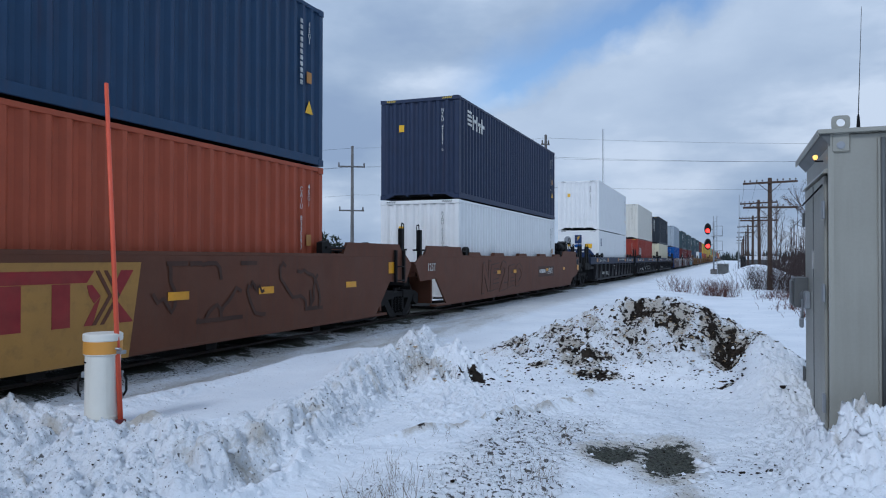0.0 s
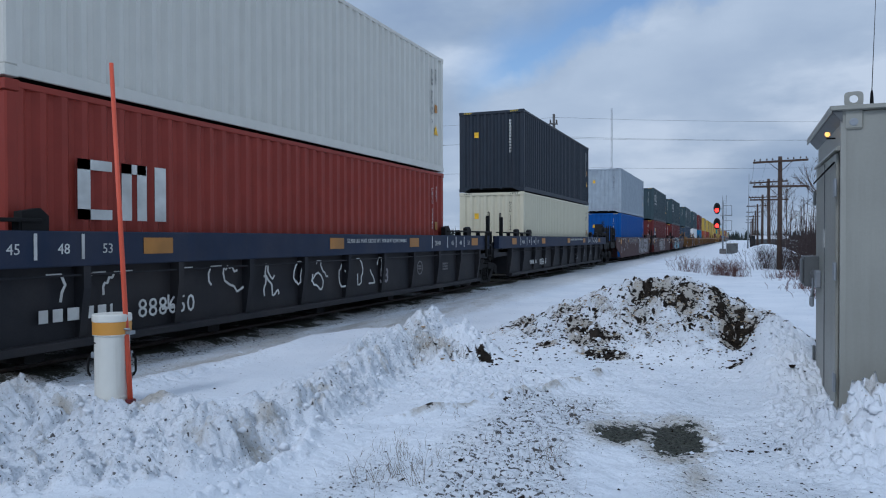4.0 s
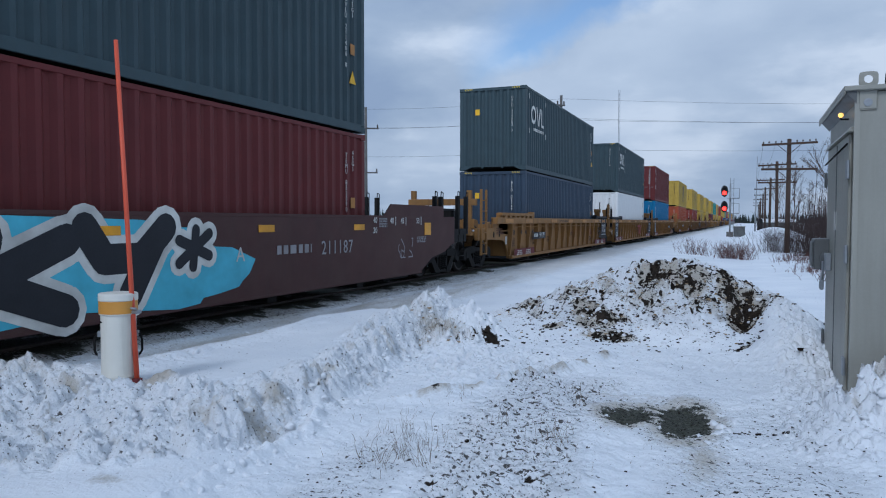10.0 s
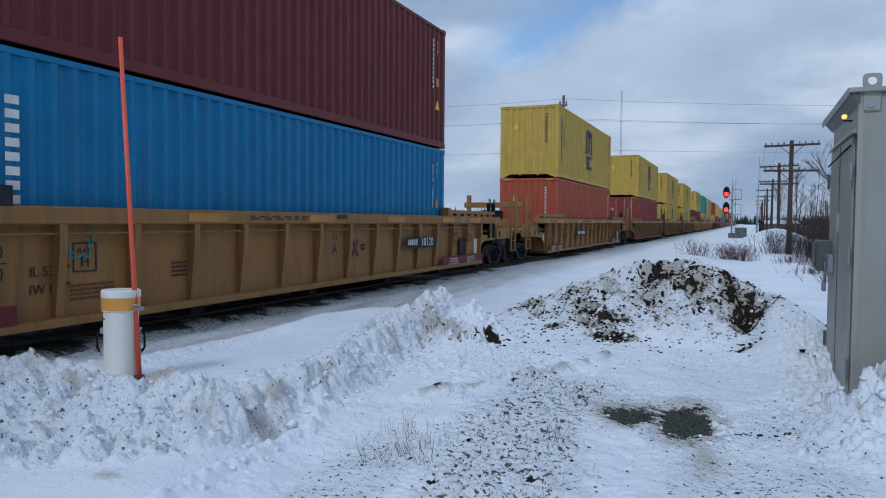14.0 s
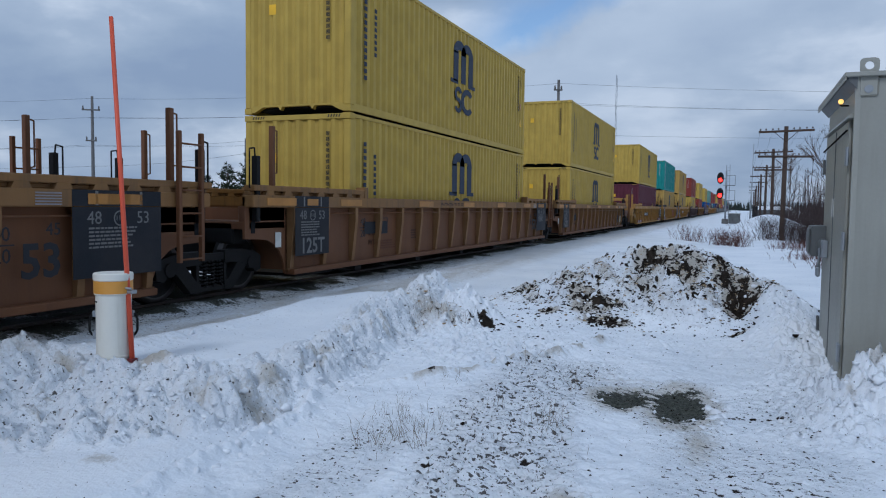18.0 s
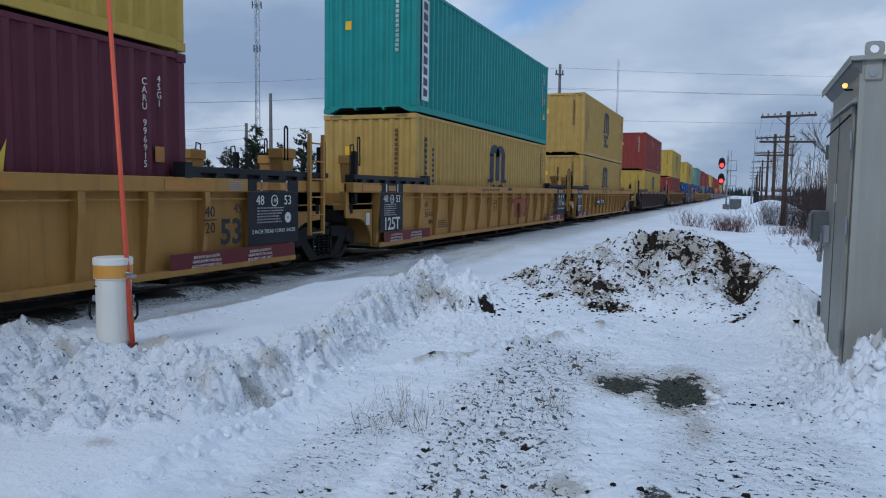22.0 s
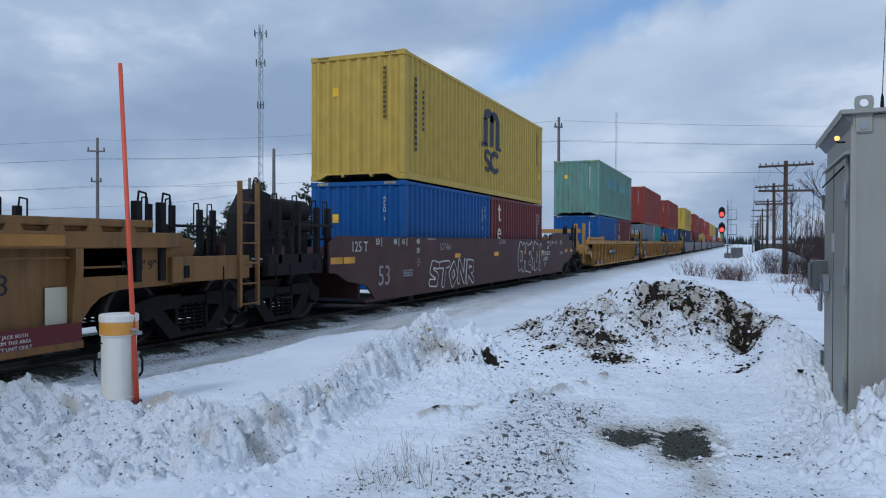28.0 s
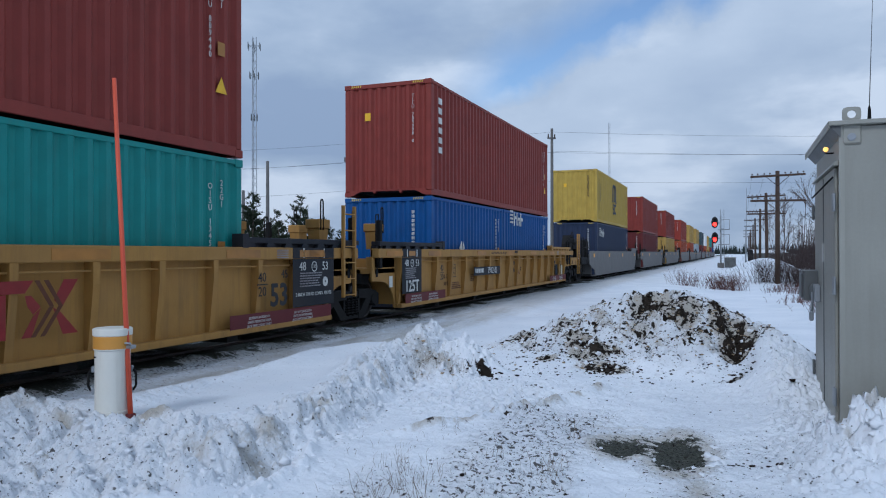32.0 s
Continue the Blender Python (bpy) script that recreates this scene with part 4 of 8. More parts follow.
def arches():
    """Emblem: two round arches on a wave."""
    bm = bmesh.new()
    for x in (-0.62, -0.09, 0.44):
        poly(bm, [(x - 0.06, -0.55), (x + 0.27, -0.55), (x + 0.27, 0.42), (x - 0.06, 0.42)])
    arc(bm, -0.25, 0.36, 0.15, 0.44, 0, 180)
    arc(bm, 0.28, 0.36, 0.15, 0.44, 0, 180)
    poly(bm, [(-0.85, -0.62), (-0.35, -0.62), (-0.35, -0.5), (-0.85, -0.5)])
    poly(bm, [(0.38, -0.62), (0.88, -0.62), (0.88, -0.5), (0.38, -0.5)])
    return bm


def hooks():
    """Emblem: two open rings side by side."""
    bm = bmesh.new()
    arc(bm, -0.4, 0.22, 0.14, 0.32, 20, 270)
    arc(bm, -0.4, -0.24, 0.14, 0.32, -160, 90)
    arc(bm, 0.4, 0, 0.32, 0.56, 40, 320, 14)
    return bm


def emblem_on_side(y, z, scale, build, key, colour, label):
    sx, sy = scale if isinstance(scale, tuple) else (scale, scale)

    def put(top, L, H):
        part("emblem", shared(key, build), M[colour], top, label, at=Matrix.Translation((CW - 0.006, y, z)) @ ON_SIDE @ Matrix.Diagonal((sx, sy, 1, 1)))
    return put


def side_bars(y, z, w, h, colour, n=13):
    """A column of block signs on the side, as plain bars."""
    def put(top, L, H):
        part("emblem", shared(("column", w, h, n), lambda: blocks([(-w / 2, -h / 2 + k * h / n, w, h / n * 0.62) for k in range(n)])()), M[colour], top, at=Matrix.Translation((CW - 0.005, y, z)) @ ON_SIDE)
    return put


ARCH = emblem_on_side(6.15, 1.89, (1.06, 0.80), arches, "arches", "paint_navy", "navy arch emblem")
HOOK = emblem_on_side(6.15, 1.0, (0.86, 0.62), hooks, "hooks", "paint_navy", "navy ring emblem")
SHIP = (side_bars(0.62, 1.55, 0.12, 1.75, "paint_navy"), side_bars(1.05, 1.7, 0.1, 1.0, "paint_navy", 8))


def blocks(spec):
    """An emblem of plain upright and level blocks: (x, y, width, height)."""
    def build():
        bm = bmesh.new()
        for x, y, w, h in spec:
            poly(bm, [(x, y), (x + w, y), (x + w, y + h), (x, y + h)])
        return bm
    return build


def ringed():
    bm = arc(bmesh.new(), -0.62, 0.0, 0.23, 0.36, 0, 360, 18)
    poly(bm, [(-0.2, 0.36), (-0.07, 0.36), (0.17, -0.3), (0.07, -0.36)])
    for tx in (-1.25, 1.25):
        for ty in (-0.78, 0.55):
            poly(bm, [(tx, ty), (tx + 0.06, ty), (tx + 0.06, ty + 0.2), (tx, ty + 0.2)])
    poly(bm, [(0.34, 0.36), (0.48, 0.36), (0.24, -0.36), (0.1, -0.36)])
    poly(bm, [(0.58, 0.36), (0.68, 0.36), (0.68, -0.26), (0.95, -0.26), (0.95, -0.36), (0.58, -0.36)])
    for i in range(8):
        poly(bm, [(-0.6 + i * 0.2, -0.62), (-0.47 + i * 0.2, -0.62), (-0.47 + i * 0.2, -0.5), (-0.6 + i * 0.2, -0.5)])
    return bm


RINGED = emblem_on_side(1.55, 2.0, 0.9, ringed, "ringed", "paint_white", "white ring and wedge emblem")


def three_signs(stacked):
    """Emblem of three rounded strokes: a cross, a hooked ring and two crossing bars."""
    def build():
        bm = bmesh.new()
        for k in range(3):
            ox, oy = (0.0, 0.62 * (1 - k)) if stacked else (0.42 * (k - 1), 0.0)
            if k == 0:
                poly(bm, [(ox - 0.05, oy - 0.12), (ox + 0.04, oy - 0.12), (ox + 0.04, oy + 0.30), (ox - 0.05, oy + 0.26)])
                poly(bm, [(ox - 0.15, oy + 0.12), (ox - 0.05, oy + 0.12), (ox - 0.05, oy + 0.18), (ox - 0.15, oy + 0.18)])
                poly(bm, [(ox + 0.04, oy + 0.12), (ox + 0.15, oy + 0.12), (ox + 0.15, oy + 0.18), (ox + 0.04, oy + 0.18)])
                arc(bm, ox + 0.06, oy - 0.11, 0.03, 0.11, 180, 320, 6)
            elif k == 1:
                arc(bm, ox, oy, 0.10, 0.19, 0, 310, 14)
                poly(bm, [(ox - 0.12, oy - 0.02), (ox + 0.19, oy - 0.02), (ox + 0.19, oy + 0.03), (ox - 0.12, oy + 0.03)], 0.005, 0.007)
            else:
                poly(bm, [(ox - 0.19, oy + 0.19), (ox - 0.06, oy + 0.19), (ox + 0.20, oy - 0.19), (ox + 0.07, oy - 0.19)])
                poly(bm, [(ox + 0.11, oy + 0.19), (ox + 0.18, oy + 0.19), (ox - 0.11, oy - 0.19), (ox - 0.19, oy - 0.19)], 0.005, 0.008)
        return bm
    return build


def word_end(top, L, H):
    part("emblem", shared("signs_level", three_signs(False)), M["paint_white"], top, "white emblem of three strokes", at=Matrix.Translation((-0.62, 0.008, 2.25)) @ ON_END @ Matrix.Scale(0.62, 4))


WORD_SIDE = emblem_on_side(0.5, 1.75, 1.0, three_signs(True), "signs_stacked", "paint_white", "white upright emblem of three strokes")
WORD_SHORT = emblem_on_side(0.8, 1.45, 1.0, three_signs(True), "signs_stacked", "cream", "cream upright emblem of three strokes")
STRIPED = emblem_on_side(1.3, 2.1, 0.75, blocks([(-0.75, 0.1 + 0.16 * k, 0.5, 0.09) for k in range(4)] + [(-0.15, 0, 0.14, 0.6), (0.05, 0.3, 0.2, 0.14), (0.3, 0, 0.14, 0.6), (0.55, 0.25, 0.3, 0.14), (0.65, 0, 0.14, 0.3),
                                                    (0.95, 0.0, 0.14, 0.6), (1.1, 0.24, 0.25, 0.14)]), "striped", "paint_white", "white striped block emblem")
BLOCK_MARK = emblem_on_side(1.6, 1.75, 1.0, blocks([(-0.7, -0.3, 0.18, 0.7), (-0.7, 0.28, 0.5, 0.12), (-0.7, -0.3, 0.5, 0.12), (-0.05, -0.3, 0.16, 0.7), (0.2, -0.3, 0.16, 0.7), (-0.05, 0.28, 0.4, 0.12), (0.5, -0.3, 0.2, 0.7)]),
                            "block_mark", "paint_white", "white block emblem")


def banner(top, L, H):
    b = part("banner", boxes((CW - 0.012, CW - 0.004, 0.35, 1.65, 1.45, 2.2)), M["paint_dark_blue"], top, "blue advertising panel with yellow rays")
    for k in range(5):
        part("ray", shared("ray", lambda: slab(bmesh.new(), [(0, 0), (0.85, 0.02), (0.85, 0.07)], "z", 0, 0.003)), M["sticker"], b, at=Matrix.Translation((CW - 0.004, 0.72, 1.9 + 0.05 * k)) @ ON_SIDE)
    part("emblem", shared("banner_bars", bars, 1.05, 0.24, 1, 5, 0.8), M["paint_white"], b, at=Matrix.Translation((CW - 0.004, 1.0, 1.6)) @ ON_SIDE)


def leaf_badge(y, z, on_end=False):
    def put(top, L, H):
        mtx = Matrix.Translation((y, -0.004, z)) @ ON_END if on_end else Matrix.Translation((CW - 0.006, y, z)) @ ON_SIDE
        b = part("badge", shared("badge", lambda: boxes((-0.17, 0.17, -0.22, 0.22, 0, 0.004))), M["paint_dark_blue"], top, "dark blue square badge", at=mtx)
        part("leaf", shared("leaf_shape", lambda: poly(poly(bmesh.new(), [(-0.12, -0.16), (0.0, 0.02), (0.13, 0.1), (0.0, -0.04)], 0, 0.007), [(-0.1, 0.0), (0.0, 0.12), (0.13, 0.18), (0.02, 0.06)], 0, 0.007)), M["paint_white"], b)
    return put


def word_strip(top, L, H):
    """White upright strip with the owner's word as dark blue blocks."""
    b = part("word_strip", boxes((CW - 0.012, CW - 0.004, 0.32, 0.72, 0.3, 2.62)), M["paint_white"], top, "white upright strip with dark blue blocks")
    for k in range(9):
        part("block", shared("strip_block", lambda: boxes((-0.11, 0.11, -0.08, 0.08, 0, 0.003), (-0.11, 0.0, 0.08, 0.1, 0, 0.003))), M["paint_dark_blue"], b, at=Matrix.Translation((CW - 0.004, 0.52, 0.48 + 0.248 * k)) @ ON_SIDE)


def end_hatch(top, L, H):
    """Flat lettered panel set in the end wall, with a yellow plate."""
    p = part("end_hatch", boxes((0.0, 0.86, -0.006, 0.03, 0.25, 2.3), bevel=0.01), M["dull_blue_grey"], top, "grey flat panel with white figures", at=(0.1, 0, 0))
    part("lettering", letters("FANU\n230358 6\n22G1", 0.2, line=0.95), M["paint_white"], p, at=Matrix.Translation((0.45, -0.008, 1.85)) @ ON_END)
    part("data_plate", boxes((0.2, 0.66, -0.014, -0.006, 0.75, 1.05)), M["sticker"], p)
    part("seam", boxes((-0.03, 0.0, -0.012, 0.0, 0.2, 2.35)), M["hole"], p)


def gold_mark(top, L, H):
    part("emblem", shared("gold_bars", bars, 1.5, 0.34, 1, 8, 0.8), M["paint_gold"], top, "yellow block emblem", at=Matrix.Translation((CW - 0.006, 7.9, 0.95)) @ ON_SIDE)
    part("emblem", shared("gold_small", bars, 1.5, 0.14, 1, 9, 0.8), M["paint_gold"], top, at=Matrix.Translation((CW - 0.006, 7.9, 0.68)) @ ON_SIDE)
    part("emblem", shared("gold_leaf", lambda: poly(arc(bmesh.new(), 0, 0, 0.2, 0.36, 60, 300), [(0.05, -0.4), (0.2, -0.1), (0.3, 0.6), (0.1, 0.2)])), M["paint_gold"], top, at=Matrix.Translation((CW - 0.006, 9.25, 1.0)) @ ON_SIDE)


def gem(y, z, s=1.0):
    return emblem_on_side(y, z, s, lambda: poly(poly(bmesh.new(), [(-0.2, 0.0), (0.0, -0.18), (0.05, 0.0), (-0.02, 0.2)]), [(0.08, 0.2), (0.22, 0.02), (0.08, -0.18)]), "gem", "paint_white", "white split diamond emblem")


def faded_words(top, L, H):
    for y in (4.3, 8.0):
        part("emblem", shared("faded", bars, 2.6, 0.8, 1, 12, 0.7), M["paint_pale_blue"], top, "faded pale blue block lettering", at=Matrix.Translation((CW - 0.006, y, 1.75)) @ ON_SIDE)


def red_blot(top, L, H):
    for y, z in ((4.5, 2.35), (5.4, 2.15), (9.6, 0.6), (9.2, 1.9)):
        part("patch", shared("patch", lambda: boxes((-0.4, 0.4, -0.2, 0.2, 0, 0.003))), M["red"], top, "brighter red repaint", at=Matrix.Translation((CW - 0.007, y, z)) @ ON_SIDE)


# ---- well cars ----
HALF = 1.45         # half a car's width
Z0, Z1 = 0.24, 1.51  # lower and upper edge of the sides above the rail
A0, A1 = -2.3, 14.5  # where the full-depth side begins and ends


def wheelset():
    bm = bmesh.new()
    tube(bm, (-0.95, 0, 0), (0.95, 0, 0), 0.075, n=10)
    for s in (-1, 1):
        prof = [(0.46, 0), (0.455, 0.09), (0.48, 0.105), (0.48, 0.13)]
        ring_prev = None
        n = 28
        for r, d in [(0.10, -0.01), (0.14, -0.01), (0.30, 0.035), (0.385, 0.0)] + prof + [(0.39, 0.13), (0.1, 0.13)]:
            ring = [bm.verts.new((s * (0.825 - d), r * math.cos(6.2832 * i / n), r * math.sin(6.2832 * i / n))) for i in range(n)]
            if ring_prev:
                for i in range(n):
                    f = bm.faces.new((ring_prev[i], ring_prev[(i + 1) % n], ring[(i + 1) % n], ring[i]))
                    f.smooth = True
                    if abs(r - 0.455) < 0.01:
                        f.material_index = 1
            ring_prev = ring
        for k in range(3):
            a = 2.0944 * k
            box(bm, s * 0.905 - 0.01, s * 0.905 + 0.01, 0.05 * math.cos(a) - 0.015, 0.05 * math.cos(a) + 0.015, 0.05 * math.sin(a) - 0.015, 0.05 * math.sin(a) + 0.015)
    bmesh.ops.recalc_face_normals(bm, faces=bm.faces[:])
    return bm


def side_frame():
    """Cast side frame with its spring opening and bearing pedestals, centred over the truck."""
    bm = bmesh.new()
    for s in (-1, 1):
        slab(bm, [(s * 0.26, 0.68), (s * 0.7, 0.68), (s * 1.02, 0.62), (s * 1.14, 0.55), (s * 1.14, 0.34), (s * 1.0, 0.3), (s * 0.88, 0.42), (s * 0.62, 0.48), (s * 0.26, 0.5)], "x", -0.08, 0.08)
        slab(bm, [(s * 0.60, 0.52), (s * 0.86, 0.5), (s * 0.46, 0.09), (s * 0.26, 0.09), (s * 0.26, 0.22), (s * 0.34, 0.24)], "x", -0.07, 0.07)
        box(bm, -0.05, 0.05, s * 0.3 - 0.03, s * 0.3 + 0.03, 0.14, 0.56)
        tube(bm, (-0.08, s * 0.89, 0.46), (0.1, s * 0.89, 0.46), 0.1, n=12)
    box(bm, -0.06, 0.06, -0.34, 0.34, 0.10, 0.17)
    box(bm, -0.06, 0.06, -0.34, 0.34, 0.54, 0.64)
    return bm


def springs():
    bm = bmesh.new()
    n = 70
    pts = [(0.075 * math.cos(6.2832 * k / 10), 0.075 * math.sin(6.2832 * k / 10), 0.17 + 0.36 * k / n) for k in range(n + 1)]
    return rod(bm, pts, 0.016, 5)


def bogie(parent, y, name="bogie"):
    b = part(name, shared("bolster", lambda: boxes((-0.92, 0.92, -0.16, 0.16, 0.4, 0.62), (-0.3, 0.3, -0.3, 0.3, 0.58, 0.82), bevel=0.02)), M["iron"], parent, "grimy cast steel wheel truck", at=(0, y, 0))
    for s in (-1, 1):
        part("side_frame", shared("side_frame", side_frame), M["iron"], b, at=(s * 0.99, 0, 0))
        for y in (-0.17, 0.0, 0.17):
            part("spring", shared("springs", springs), M["iron"], b, at=(s * 0.99, y, 0))
    me = shared("wheelset", wheelset)
    if len(me.materials) == 0:
        me.materials.append(M["iron"])
        me.materials.append(M["tread"])
    for k, dy in enumerate((-0.89, 0.89)):
        WHEELS[k].append(part("wheelset", me, M["iron"], b, at=(0, dy, 0.46)))


WHEELS = ([], [])


def side_outline(kind, near="j", far="j"):
    """The side plate seen from the track: along y, z."""
    if kind == "flush":
        out = [(A1 - 0.6, Z0), (A1 + 0.1, 0.92), (A1 + 0.95, 0.88), (A1 + 1.25, 1.30), (A1 + 0.9, Z1)]
        if far == "e":
            out = [(A1 - 0.15, Z0), (A1 + 0.5, 0.54), (A1 + 1.34, 0.66), (A1 + 1.7, 0.8), (A1 + 1.95, 0.84), (A1 + 1.95, 1.5), (A1 + 1.23, 1.5), (A1 + 1.23, 1.75), (A1 - 1.6, 1.75), (A1 - 1.9, Z1)]
        if near == "e":
            return out + [(A0 - 1.0, Z1), (A0 - 1.3, 1.38), (A0 - 1.3, 0.85), (A0 - 1.0, 0.82), (A0 - 0.64, 0.67), (A0 + 0.1, 0.56), (A0 + 0.5, Z0)]
        return out + [(A0 - 0.9, Z1), (A0 - 1.3, 1.30), (A0 - 1.0, 0.88), (A0, 0.92), (A0 + 0.75, Z0)]
    a_near, a_far = 1.5 if near == "e" else 1.05, 1.5 if far == "e" else 0.95
    bow = [(0.62 * (1 - math.cos(radians(a))), 0.58 * math.sin(radians(a))) for a in (15, 30, 45, 60, 75, 90)]
    if kind == "square":
        bow = [(0.0, 0.64)]
        a_near += 0.3
    curve = [(A0, Z0), (A1, Z0)] + [(A1 + u, Z0 + v) for u, v in bow]
    curve += [(A1 + a_far, Z0 + 0.6), (A1 + a_far, Z1 - 0.03), (A0 - a_near, Z1 - 0.03), (A0 - a_near, Z0 + 0.6)]
    return curve + [(A0 - u, Z0 + v) for u, v in bow[::-1]]


def ladder(car, mat, x, y, z, height, rungs):
    """A ladder of two stiles and round rungs."""
    stile = shared(("stile", height), lambda: boxes((-0.03, 0.03, -0.03, 0.03, 0.0, height), bevel=0.006))
    lad = part("ladder", stile, mat, car, at=(x, y - 0.21, z))
    part("stile", stile, mat, lad, at=(0, 0.42, 0))
    for k in range(rungs):
        part("rung", shared("ladder_rung", lambda: tube(bmesh.new(), (0.02, 0.02, 0), (0.02, 0.40, 0), 0.014, n=6)), mat, lad, at=(0, 0, 0.04 + k * 0.3))


def grab_post():
    bm = boxes((-0.05, 0.05, -0.05, 0.05, 0.0, 1.0), bevel=0.01)
    rod(bm, [(0.0, 0.05, 0.5), (0.0, 0.16, 0.52), (0.0, 0.16, 1.1), (0.0, 0.04, 1.12), (0, 0.02, 0.98)], 0.013)
    return bm


def stirrup():
    return rod(bmesh.new(), [(0, -0.2, 0.55), (0, -0.2, 0.0), (0, 0.2, 0.0), (0, 0.2, 0.55)], 0.014)


def hand_wheel():
    bm = bmesh.new()
    n = 20
    pts = [(0, 0.28 * math.cos(6.2832 * i / n), 0.28 * math.sin(6.2832 * i / n)) for i in range(n + 1)]
    rod(bm, pts, 0.016, 5)
    for i in range(5):
        a = 6.2832 * i / 5
        tube(bm, (0, 0, 0), (0, 0.28 * math.cos(a), 0.28 * math.sin(a)), 0.012, n=5)
    tube(bm, (-0.1, 0, 0), (0.03, 0, 0), 0.04)
    return bm


def stanchion():
    """Tapered guide column with a wide cap."""
    bm = slab(bmesh.new(), [(-0.12, 0.0), (0.12, 0.0), (0.17, 0.38), (0.17, 0.5), (-0.17, 0.5), (-0.17, 0.38)], "x", -0.12, 0.12)
    box(bm, -0.15, 0.15, -0.2, 0.2, 0.38, 0.55, bevel=0.012)
    return bm


def air_brake(car, y, span):
    """Air cylinder, its bed, and the hand brake on its stand."""
    part("brake_cylinder", tube(tube(bmesh.new(), (0.55, y(0.8), 1.97), (0.55, y(2.0), 1.97), 0.19, n=18), (0.55, y(0.55), 1.97), (0.55, y(0.8), 1.97), 0.09), M["iron"], car, "black air brake cylinder")
    part("cylinder_bed", boxes((0.3, 0.8, *span(0.7, 2.1), 1.6, 1.78), (0.35, 0.75, *span(0.9, 1.1), 1.1, 1.6), bevel=0.02), M["iron"], car)
    part("brake_stand", slab(bmesh.new(), [(y(2.0), 1.1), (y(2.75), 1.1), (y(2.7), 1.85), (y(2.4), 2.28), (y(2.05), 2.2)], "x", 0.35, 0.75), M["iron"], car)
    part("hand_brake_wheel", shared("hand_wheel", hand_wheel), M["iron"], car, "spoked hand brake wheel", at=pose(0.85, y(2.6), 2.16, 0, 0, 25))


